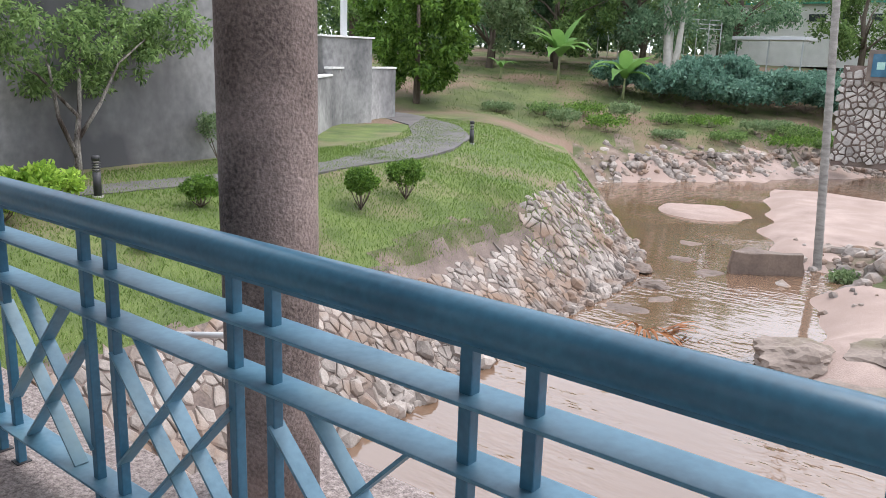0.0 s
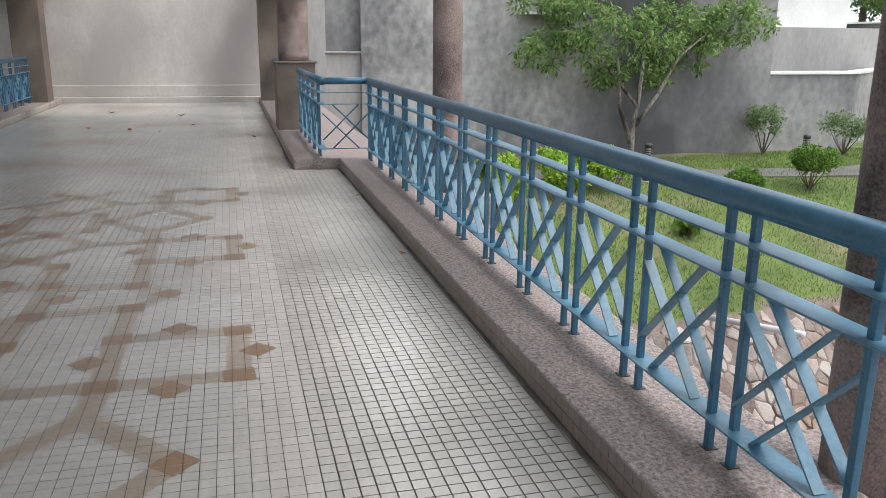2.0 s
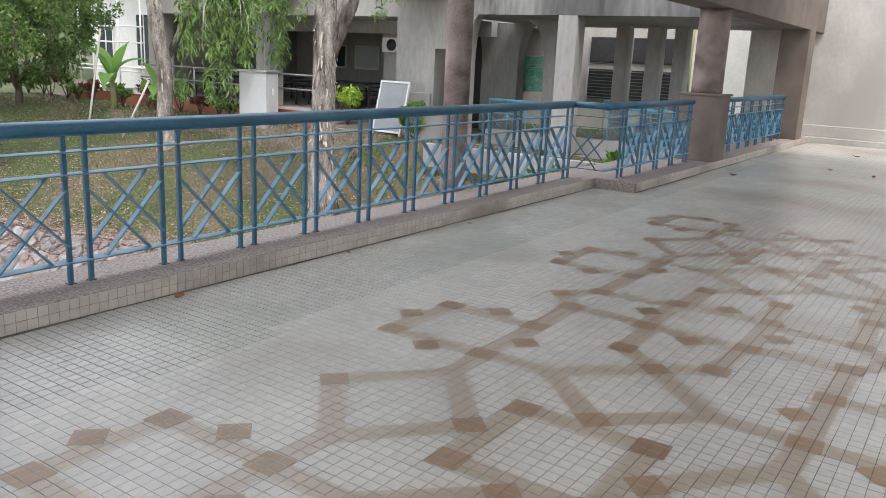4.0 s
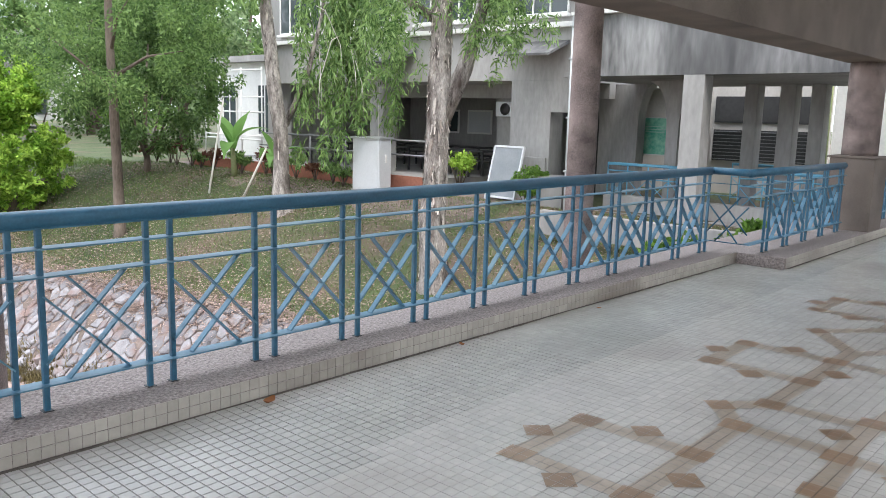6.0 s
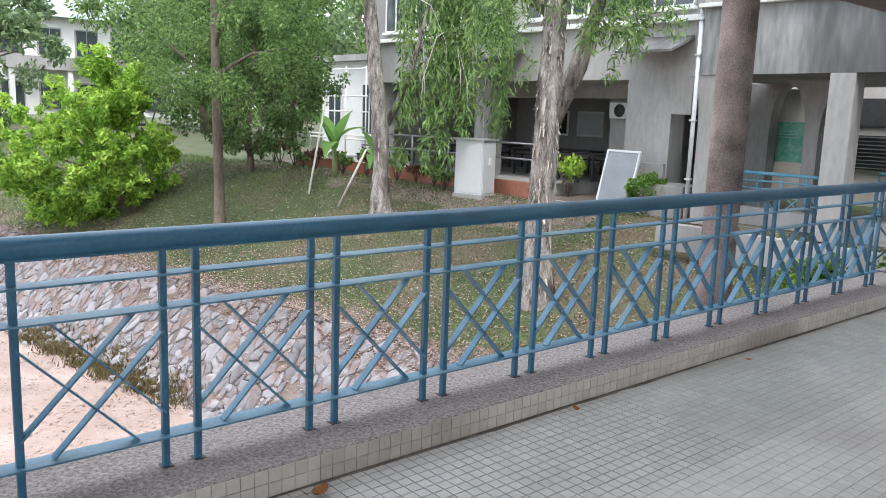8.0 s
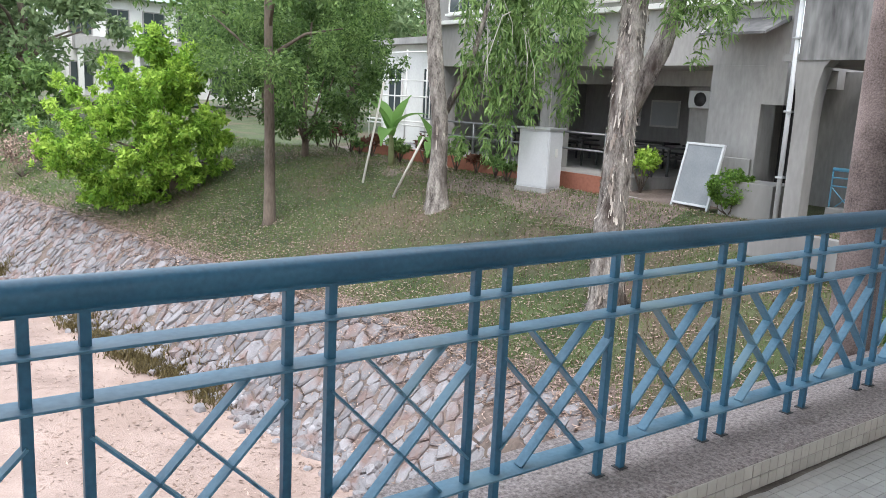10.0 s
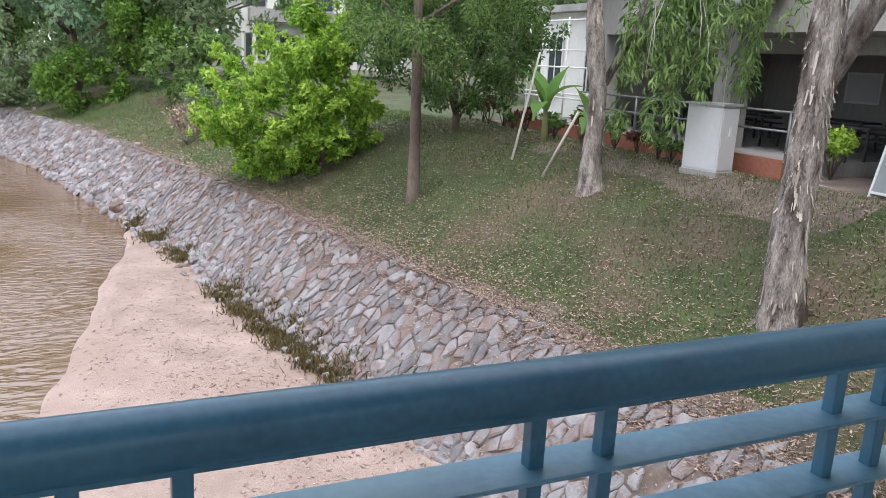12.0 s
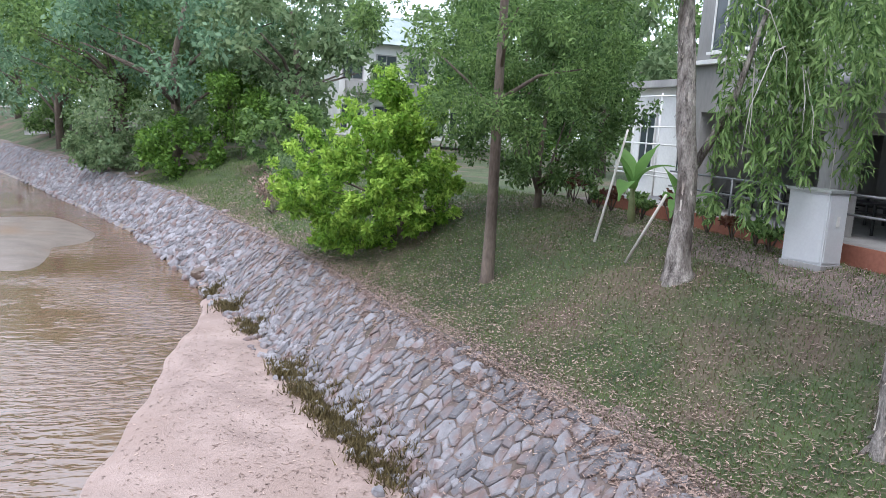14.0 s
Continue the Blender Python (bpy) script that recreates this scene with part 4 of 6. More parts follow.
# ---- trees and shrubs ----
def tree(name, base, trunk, radii, limbs, clusters, count, size, leaf, bark, label, droop=0.0, slim=0.45, spread=(1, 1, 1), seed=1, sides=12, wobble=0.1, category="tree", group=""):
    """trunk: offsets from base; limbs: lists of offsets with a starting radius; clusters: offsets with a radius."""
    base = Vector(base)
    ob = thing(name, base, label, category, group)
    child("trunk", tube("trunk", [base + Vector(p) for p in trunk], radii, M[bark], sides, wobble, seed=seed), ob)
    for k, (r, pts) in enumerate(limbs):
        rs = [r * (1 - 0.75 * i / (len(pts) - 1)) for i in range(len(pts))]
        child("limb", tube("limb", [base + Vector(p) for p in pts], rs, M[bark], 7, wobble, seed=seed + k), ob)
    c = [(base.x + a, base.y + b, base.z + z, r) for a, b, z, r in clusters]
    child("crown", leaves_mesh("crown", c, spread, count, size, M[leaf], droop, slim, seed), ob)
    return ob


def blob_clusters(rx, ry, z0, z1, n, r, seed, hollow=0.35, gaps=-2.0, grain=0.9):
    """Cluster centres filling an uneven crown; gaps from -1 to 1 leaves open pockets of that share."""
    rnd = random.Random(seed)
    out = []
    while len(out) < n:
        a, b, c = rnd.uniform(-1, 1), rnd.uniform(-1, 1), rnd.uniform(-1, 1)
        q = a * a + b * b + c * c
        p = Vector((a * rx, b * ry, (z0 + z1) / 2 + c * (z1 - z0) / 2))
        if hollow < q < 1 and noise.noise(p * grain + Vector((seed * 7.3, 0, 0))) > gaps * 0.5:
            out.append((a * rx, b * ry, (z0 + z1) / 2 + c * (z1 - z0) / 2, r * rnd.uniform(0.6, 1.3)))
    return out


def G(x, y):
    return height(x, y) - 0.05

# paperbarks and their neighbours on the lawn
def weeping(cx, cy, r, z0, z1, n, seed):
    """Clusters in hanging strands."""
    rnd = random.Random(seed)
    out = []
    for k in range(n):
        a, q = rnd.uniform(0, 6.28), r * math.sqrt(rnd.uniform(0.05, 1))
        low = z0 + (z1 - z0) * rnd.uniform(0.0, 0.55)
        z = z1 * rnd.uniform(0.8, 1.0)
        while z > low:
            out.append((cx + q * math.cos(a) + rnd.uniform(-0.1, 0.1), cy + q * math.sin(a) + rnd.uniform(-0.1, 0.1), z, rnd.uniform(0.16, 0.3)))
            z -= 0.28
    return out


def roots(ob, base, r, n, seed):
    rnd = random.Random(seed)
    for k in range(n):
        a = k * 6.28 / n + rnd.uniform(-0.4, 0.4)
        pts = []
        for q in (0.3, 0.8, 1.2, 1.6):
            x, y = base[0] + math.cos(a) * r * q, base[1] + math.sin(a) * r * q
            pts.append((x, y, height(x, y) + 0.28 * r * max(0, 1.7 - q) * 1.2 - 0.01))
            a += rnd.uniform(-0.25, 0.25)
        child("root", tube("root", pts, [r * 0.34, r * 0.26, r * 0.17, r * 0.05], M["paper"], 8, 0.2, seed=k), ob)


def flakes(ob, axis, radii, n, seed, size=0.16):
    """Curling strips of bark standing off the trunk."""
    rnd = random.Random(seed)
    verts, faces = [], []
    for k in range(n):
        t = rnd.random() ** 0.8 * (len(axis) - 1.001)
        i = int(t)
        p = axis[i].lerp(axis[i + 1], t - i)
        r = radii[i] + (radii[i + 1] - radii[i]) * (t - i)
        a = rnd.uniform(0, 6.28)
        o = Vector((math.cos(a), math.sin(a), 0))
        k1 = rnd.random() ** 3
        sd = Vector((-o.y, o.x, rnd.uniform(-0.3, 0.3))) * size * (0.05 + 0.16 * k1)
        dn = Vector((sd.x * rnd.uniform(-1, 1), sd.y * rnd.uniform(-1, 1), -size * (0.5 + 1.6 * rnd.random() * (0.4 + k1))))
        b = len(verts)
        top = p + o * r * 0.98
        verts += [top - sd, top + sd, top + sd * 0.9 + dn * 0.6 + o * size * 0.18, top - sd * 0.9 + dn * 0.6 + o * size * 0.12, top + sd * 0.5 + dn + o * size * rnd.uniform(0.2, 0.5), top - sd * 0.4 + dn * 1.05 + o * size * rnd.uniform(0.2, 0.5)]
        faces += [(b, b + 1, b + 2, b + 3), (b + 3, b + 2, b + 4, b + 5)]
    child("bark_peel", mesh("bark_peel", verts, faces, M["flake"]), ob, "curling pale bark strips")["kind"] = "stuff"


def bark_trunk(axis, radii, seed):
    """A trunk of furrowed, ridged bark along an axis of many points."""
    sides, verts, faces = 40, [], []
    for i, p in enumerate(axis):
        for q in range(sides):
            a = 2 * math.pi * q / sides
            c, d = math.cos(a), math.sin(a)
            ridge = 1 - 2.2 * abs(noise.noise(Vector((c * 2.6 + seed, d * 2.6, p.z * 1.1))))
            fine = noise.noise(Vector((c * 7 + seed, d * 7, p.z * 4.5)))
            r = radii[i] * (1 + 0.11 * (ridge - 0.5) + 0.07 * fine)
            verts.append((p.x + r * c, p.y + r * d, p.z))
    for i in range(len(axis) - 1):
        for q in range(sides):
            w = (q + 1) % sides
            faces.append((i * sides + q, i * sides + w, (i + 1) * sides + w, (i + 1) * sides + q))
    return mesh("trunk", verts, faces, M["paper"], True)


def paperbark(base, trunk, radii, limbs, clusters, count, size, label, droop, seed, nflakes, leaf="leaf_dark", slim=0.2):
    fine, fr = [], []
    tv = [Vector(p) for p in trunk]
    for i in range(len(tv) - 1):
        steps = max(3, int((tv[i + 1] - tv[i]).length / 0.07))
        for q in range(steps):
            t = q / steps
            z = tv[i].z + (tv[i + 1].z - tv[i].z) * t
            fine.append(tv[i].lerp(tv[i + 1], t) + Vector((0.04 * math.sin(z * 2.3 + seed), 0.04 * math.cos(z * 1.9 + seed), 0)))
            fr.append(radii[i] + (radii[i + 1] - radii[i]) * t)
    base = Vector(base)
    ob = thing("paperbark_tree", base, label, "tree", "paperbark trees")
    child("trunk", bark_trunk([base + p for p in fine], fr, seed), ob)
    for k, (r, pts) in enumerate(limbs):
        rs = [r * (1 - 0.75 * i / (len(pts) - 1)) for i in range(len(pts))]
        child("limb", tube("limb", [base + Vector(p) for p in pts], rs, M["paper"], 14, 0.25, seed=seed + k), ob)
    c = [(base.x + a, base.y + b, base.z + z, r) for a, b, z, r in clusters]
    child("crown", leaves_mesh("crown", c, (1, 1, 1), count, size, M[leaf], droop, slim, seed), ob)
    roots(ob, base, radii[1] * 0.9, 5, seed)
    flakes(ob, [base + p for p in fine], fr, nflakes, seed, 0.12)
    return ob


B4 = (-12.3, -12.2, G(-12.3, -12.2))
paperbark(B4, [(0, 0, -0.2), (0, 0, 0.3), (0.03, 0.0, 1.2), (0.04, 0.02, 2.6), (0.03, 0.05, 4.2), (0.06, 0.15, 6), (0.1, 0.3, 9)], [0.38, 0.31, 0.255, 0.23, 0.21, 0.19, 0.14],
          [(0.2, [(0.0, 0.05, 3.3), (-0.25, 0.45, 4.4), (-0.4, 0.75, 5.6), (-0.5, 1.0, 8)]), (0.1, [(-0.1, 0.1, 5.2), (0.5, -0.8, 5.9), (0.9, -1.6, 6.4)])],
          blob_clusters(2.8, 3.0, 5.4, 10, 60, 0.45, 3) + weeping(-0.6, 1.1, 0.9, 4.1, 7.5, 16, 5) + weeping(0.4, -0.9, 0.7, 3.9, 7.5, 8, 6), 15000, 0.16, "old paperbark tree with pale shaggy peeling bark", 1.0, 31, 900, "leaf_weep")
B3 = (-13.35, -18.7, G(-13.35, -18.7))
paperbark(B3, [(0, 0, -0.2), (0, 0, 0.3), (0.03, 0.03, 1.2), (0.08, 0.0, 2.2), (0.2, -0.06, 3.4), (0.32, -0.2, 5), (0.45, -0.25, 9)], [0.40, 0.26, 0.20, 0.19, 0.18, 0.16, 0.1],
          [(0.09, [(-0.1, 0.0, 2.3), (-0.45, 0.45, 3.5), (-0.7, 0.8, 5.2), (-0.8, 1.0, 8)])],
          weeping(-1.0, 0.6, 0.9, 1.5, 7.0, 20, 7) + weeping(-0.7, 0.5, 0.5, 0.9, 4, 4, 8) + weeping(-2.1, 1.0, 0.9, 1.9, 7.0, 16, 9) + blob_clusters(2.2, 2.4, 5.0, 9, 40, 0.42, 4), 11500, 0.22, "slim paperbark tree with long drooping leafy strands", 1.6, 32, 160, "leaf_weep")
slim_tree = bpy.data.objects["paperbark_tree.001"]
rt2 = random.Random(17)
for k in range(26):
    x, y, z = B3[0] - rt2.uniform(0.3, 2.6), B3[1] + rt2.uniform(0.0, 1.5), B3[2] + rt2.uniform(3.6, 5.4)
    dx, dy, drop = rt2.uniform(-0.5, 0.2), rt2.uniform(-0.3, 0.3), rt2.uniform(0.9, 2.2)
    child("twig", tube("twig", [(x - dx * 0.6, y - dy * 0.6, z + 0.1), (x, y, z), (x + dx, y + dy, z - drop * 0.5), (x + dx * 1.2, y + dy * 1.2, z - drop)], [0.012, 0.011, 0.009, 0.005], M["pole"], 5), slim_tree)
tree("slender_tree", (-10.75, -22.6, G(-10.75, -22.6)), [(0, 0, -0.2), (0, 0, 0.15), (0, 0, 1.5), (0.03, 0, 3), (0.08, 0, 5), (0.1, 0, 9)], [0.26, 0.17, 0.14, 0.125, 0.11, 0.08],
     [(0.06, [(0.05, 0, 4.3), (-0.7, 0.5, 4.9), (-1.6, 0.8, 5.1)]), (0.05, [(0.05, 0, 4.0), (0.7, -0.4, 4.7), (1.5, -0.7, 5.4)]), (0.05, [(0.05, 0, 5.0), (0.3, 0.9, 5.8), (0.5, 1.9, 6.1)])],
     blob_clusters(3.4, 3.4, 3.2, 9.5, 110, 0.46, 5, 0.1, 0.05), 19000, 0.13, "leaf_dark", "bark", "slender straight tree with a dark fine-leaved crown", 0.5, 0.35)
LY = blob_clusters(2.75, 2.6, -0.55, 3.75, 215, 0.25, 6, 0.10, -0.3, 1.5)
LY = [(a + 1.15, b + 0.2, c, r) for a, b, c, r in LY] + [(a + 0.1, b, c, r) for a, b, c, r in blob_clusters(1.35, 1.35, 2.6, 4.9, 40, 0.30, 16, 0.05, -0.1, 1.2)]
lychee = tree("lychee_bush", (-10.2, -28.8, G(-10.2, -28.8)), [(0, 0, -0.2), (0, 0, 0.5), (0.1, 0.1, 1.2)], [0.14, 0.12, 0.1],
              [(0.07, [(0, 0, 0.6), (0.8, 0.2, 1.5), (1.8, 0.4, 2.6)]), (0.07, [(0, 0, 0.7), (-0.6, 0.4, 1.8), (-1.0, 0.6, 3.2)]), (0.06, [(0, 0, 0.5), (1.0, -0.8, 1.3), (2.2, -1.2, 1.7)]), (0.05, [(0, 0, 0.4), (-0.5, 0.7, 0.9), (-1.2, 1.2, 1.2)]), (0.05, [(0, 0, 0.5), (1.2, 1.0, 1.1), (2.6, 1.6, 1.5)])],
              [(a * 0.94 + 0.05, b * 0.94, c - 0.1, r) for a, b, c, r in LY], 23000, 0.18, "leaf_lychee", "bark", "bright green bushy fruit tree on the bank", 0.35, 0.40, category="bush")
tips = []
r7 = random.Random(7)
for a, b, c, r in LY:
    q = Vector((a - 1.0, b, (c - 1.6) * 1.1))
    for k in range(3):
        if q.length > 1.2 and r7.random() < 0.35 + 0.22 * c:
            d = (q.normalized() + Vector((r7.gauss(0, 0.5), r7.gauss(0, 0.5), 0.5 + r7.gauss(0, 0.3)))) * 0.26
            tips.append((-10.2 + a + d.x, -28.8 + b + d.y, G(-10.2, -28.8) + c + d.z, r7.uniform(0.09, 0.2)))
child("young_leaves", leaves_mesh("young_leaves", tips, (1, 1, 1), 14000, 0.16, M["leaf_lime"], -0.1, 0.42, 61), lychee, "bright lime young leaf tips")
tree("fruit_tree", (-13.75, -26.7, G(-13.75, -26.7)), [(0, 0, -0.2), (0, 0, 0.5), (0.08, 0.05, 1.2), (0.1, 0.2, 2.2), (0.0, 0.3, 4.2)], [0.13, 0.11, 0.085, 0.06, 0.03],
     [(0.07, [(0, 0, 0.45), (0.4, 0.3, 1.1), (0.9, 0.7, 2.4)]), (0.07, [(0, 0, 0.5), (-0.4, -0.3, 1.1), (-1.0, -0.7, 2.6)]), (0.07, [(0, 0, 0.6), (-0.3, 0.4, 1.3), (-0.5, 0.9, 2.6)])],
     blob_clusters(3.2, 3.2, 0.75, 6.4, 170, 0.42, 7, 0.1, -0.1), 27000, 0.15, "leaf_deep", "bark", "round dark-green fruit tree on the lawn", 0.4, 0.4)


def woods(name, spots, seed, label, leaf="leaf_dark", count=9500, size=0.36, low=0.2, group=""):
    rnd = random.Random(seed)
    for k, (x, y, hgt, rad) in enumerate(spots):
        z = G(x, y)
        tr = [(0, 0, -0.3), (rnd.uniform(-0.2, 0.2), rnd.uniform(-0.2, 0.2), hgt * 0.25), (rnd.uniform(-0.6, 0.6), rnd.uniform(-0.6, 0.6), hgt * 0.45), (rnd.uniform(-1, 1), rnd.uniform(-1, 1), hgt * 0.8)]
        limbs = []
        for q in range(6):
            a = rnd.uniform(0, 6.28)
            h0 = rnd.uniform(0.16, 0.4)
            limbs.append((0.13, [(0, 0, hgt * h0), (math.cos(a) * rad * 0.3, math.sin(a) * rad * 0.3, hgt * (h0 + 0.14)), (math.cos(a) * rad * 0.8, math.sin(a) * rad * 0.8, hgt * (h0 + 0.24))]))
        cl = blob_clusters(rad, rad, hgt * low, hgt, 90, rad * 0.15, seed + k, 0.08, -0.05, 2.4 / rad)
        tree(name, (x, y, z), tr, [0.34, 0.27, 0.2, 0.08], limbs, cl, count, size, ("leaf_far", "leaf_dark", "leaf_grey")[k % 3], "bark", label, 0.3, 0.5, seed=seed + k, sides=8, group=group)


woods("shade_tree", [(-3.2, -57, 13, 7.5), (0.5, -66, 14, 8), (-9.5, -52, 10, 5.5), (6, -76, 15, 9), (2, -73, 14, 7.5), (-6.5, -63, 13, 6.5), (8, -88, 14, 8), (-26, -58, 13, 7), (-4, -80, 14, 7), (14, -103, 16, 9), (-34, -50, 13, 7), (-32, -70, 15, 8), (4, -96, 17, 9), (22, -118, 20, 11), (-24, -42, 10, 4.5)], 20, "broad shade tree beyond the river bank", group="far bank trees")
woods("hill_tree", [(-44, 62, 13, 6.5), (-54, 54, 13, 7), (-36, 72, 14, 7), (-28, 80, 14, 7), (-18, 86, 13, 6), (-60, 68, 15, 8), (2, 86, 15, 8), (-46, 82, 16, 9), (-40, 56, 10, 5), (-8, 82, 12, 5), (-64, 56, 14, 8), (-70, 44, 14, 8), (14, 84, 15, 8), (-34, 92, 17, 9), (-20, 104, 18, 10), (0, 110, 18, 10), (-37, 62, 11, 5), (-41, 68, 13, 6), (-32, 68, 12, 6)], 40, "tall dark tree on the hill behind the river", group="hill trees", low=0.1)
tree("garden_tree", (-33.5, 39.2, G(-33.5, 39.2)), [(0, 0, -0.3), (0, 0, 2), (0, 0, 6)], [0.25, 0.2, 0.1], [], blob_clusters(3.9, 3.9, 0.7, 11, 190, 0.6, 9, 0.2, -0.3), 26000, 0.36, "leaf_mid", "bark", "dense bright-green garden tree by the path", 0.5, 0.42)
tree("wall_tree", (-19.3, 9.8, G(-19.3, 9.8)), [(0, 0, -0.2), (0, 0, 0.9), (-0.05, 0.15, 1.7), (-0.1, 0.3, 3.6)], [0.10, 0.075, 0.055, 0.03],
     [(0.07, [(0, 0, 0.5), (0.1, -0.45, 1.5), (0.2, -0.6, 2.4), (0.2, -0.8, 3.6)]), (0.06, [(0, 0, 0.9), (0.1, 0.6, 1.8), (0.2, 1.1, 2.8), (0.3, 1.8, 3.4)]), (0.05, [(0, 0.1, 1.5), (0.2, -0.9, 2.5), (0.3, -1.9, 3.0)])],
     blob_clusters(1.5, 3.7, 1.95, 5.4, 140, 0.34, 11, 0.0, -0.1, 0.8), 11500, 0.16, "leaf_weep", "paper", "light multi-stemmed tree before the grey wall", 0.5, 0.36)


def far_woods(yc, seed, x0=-130):
    """A closed belt of trees in the distance."""
    rnd = random.Random(seed)
    cl = []
    for k in range(340):
        a = rnd.uniform(0, 1)
        x, y = x0 + 230 * a, yc + 25 * math.sin(a * 6) + rnd.uniform(-14, 14)
        cl.append((x, y, height(x, y) + rnd.uniform(0.5, 17 + 5 * math.sin(a * 23)), rnd.uniform(2.0, 3.6)))
    ob = new("far_woods", leaves_mesh("far_woods", cl, (1, 1, 1), 26000, 1.5, M["leaf_grey"], 0.2, 0.6, 78))
    tagged(ob, "hazy belt of distant trees beyond the river bend", "trees", kind="stuff")


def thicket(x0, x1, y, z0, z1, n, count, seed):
    """Undergrowth and low boughs closing the wood behind the hill, coloured dark for its shade."""
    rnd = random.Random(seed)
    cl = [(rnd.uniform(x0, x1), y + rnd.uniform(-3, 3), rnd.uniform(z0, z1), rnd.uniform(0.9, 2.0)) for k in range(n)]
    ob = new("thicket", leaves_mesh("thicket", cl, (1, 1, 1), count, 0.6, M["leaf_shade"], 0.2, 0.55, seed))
    tagged(ob, "leafy undergrowth of the hill wood with shade painted into its leaves", "bushes", kind="stuff")


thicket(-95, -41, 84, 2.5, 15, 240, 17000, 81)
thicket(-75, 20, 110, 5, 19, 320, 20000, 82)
far_woods(-150, 77)
far_woods(135, 79, -150)
for k, (x, y) in enumerate(((1.5, -60), (-1, -68), (-6, -62), (-11, -66), (-8.5, -46), (-30, -60), (-4.5, -74), (8, -84), (-3.4, -52), (-1.2, -56.5))):
    sz = 3.4 + (k * 3 % 4) * 0.8
    tree("bank_bush", (x, y, G(x, y)), [(0, 0, -0.2), (0, 0, 0.5), (0.1, 0, 1.0)], [0.1, 0.08, 0.05], [(0.04, [(0, 0, 0.5), (0.4, 0.3, 1.2), (0.9, 0.5, 2.0)])],
         blob_clusters(sz * 0.7, sz * 0.7, 0.1, sz, 50, sz * 0.14, 300 + k, 0.15, -0.2), 3000, 0.3, ("leaf_grey", "leaf_dark", "leaf_mid")[k % 3], "bark", "loose dusty-green bush beneath the far trees", 0.3, 0.5, seed=300 + k, sides=7, category="bush", group="far bank bushes")

# stones on the bank
def stone_shape(rnd, size, thick):
    n = rnd.choice((5, 6, 6, 7))
    a0 = rnd.uniform(0, 6.28)
    sx, sy = rnd.uniform(0.8, 1.25), rnd.uniform(0.75, 1.05)
    low, top = [], []
    for k in range(n):
        a = a0 + 2 * math.pi * (k + rnd.uniform(-0.28, 0.28)) / n
        r = size * rnd.uniform(0.8, 1.1)
        low.append((r * sx * math.cos(a), r * sy * math.sin(a), -thick))
        q = rnd.uniform(0.68, 0.86)
        top.append((r * q * sx * math.cos(a), r * q * sy * math.sin(a), thick * rnd.uniform(0.55, 1.1)))
    mid = [(x * 1.02, y * 1.02, thick * rnd.uniform(0.0, 0.35)) for x, y, _ in low]
    verts = low + mid + top + [(0, 0, thick * rnd.uniform(0.85, 1.35))]
    faces = []
    for k in range(n):
        m = (k + 1) % n
        faces += [(k, m, n + m, n + k), (n + k, n + m, 2 * n + m, 2 * n + k), (2 * n + k, 2 * n + m, 3 * n)]
    return verts, faces


def slope_frame(x, y):
    e = 0.15
    nx, ny = (height(x - e, y) - height(x + e, y)) / (2 * e), (height(x, y - e) - height(x, y + e)) / (2 * e)
    n = Vector((nx, ny, 1)).normalized()
    return Vector((x, y, height(x, y))), n


def place(verts, at, n, turn):
    m = Matrix.Translation(at) @ n.to_track_quat("Z", "Y").to_matrix().to_4x4() @ Matrix.Rotation(turn, 4, "Z")
    return [m @ Vector(v) for v in verts]



# ---- small things outdoors ----
def rock_mesh(name, seed, r, flat, material):
    bm = bmesh.new()
    bmesh.ops.create_icosphere(bm, subdivisions=4 if r > 0.6 else 3, radius=1)
    for v in bm.verts:
        k = 1 + 0.35 * noise.noise(v.co * 1.3 + Vector((seed * 3.1, seed, 0))) + 0.16 * noise.noise(v.co * 3.1 + Vector((seed, 0, seed))) + 0.09 * noise.noise(v.co * 8 + Vector((seed, 0, seed)))
        v.co = Vector((v.co.x * r * k, v.co.y * r * k * 0.8, v.co.z * r * k * flat))
    return from_bm(name, bm, material)


def rock(x, y, r, flat=0.5, turn=0.0, key="rock", label="brown weathered rock in the shallow river", up=0.0, name="rock"):
    ob = new(name, rock_mesh(name, x * 1.7 + y, r, flat, M[key]))
    ob.matrix_basis = Matrix.Translation((x, y, max(height(x, y), WATER - 0.1) + up)) @ Matrix.Rotation(turn, 4, "Z")
    return tagged(ob, label, "rock", "river rocks")


def rubble(name, spots, seed, label, key="rock"):
    """Many loose stones as one mesh."""
    rnd = random.Random(seed)
    av, af = [], []
    for x, y, r in spots:
        v, f = stone_shape(rnd, r, r * rnd.uniform(0.35, 0.7))
        at, n = slope_frame(x, y)
        n = (n + Vector((rnd.uniform(-0.5, 0.5), rnd.uniform(-0.5, 0.5), 0.2))).normalized()
        k = len(av)
        av += place(v, at + Vector((0, 0, r * 0.2)), n, rnd.uniform(0, 6.28))
        af += [tuple(i + k for i in q) for q in f]
    ob = new(name, mesh(name, av, af, M[key]))
    return tagged(ob, label, "stones", kind="stuff")


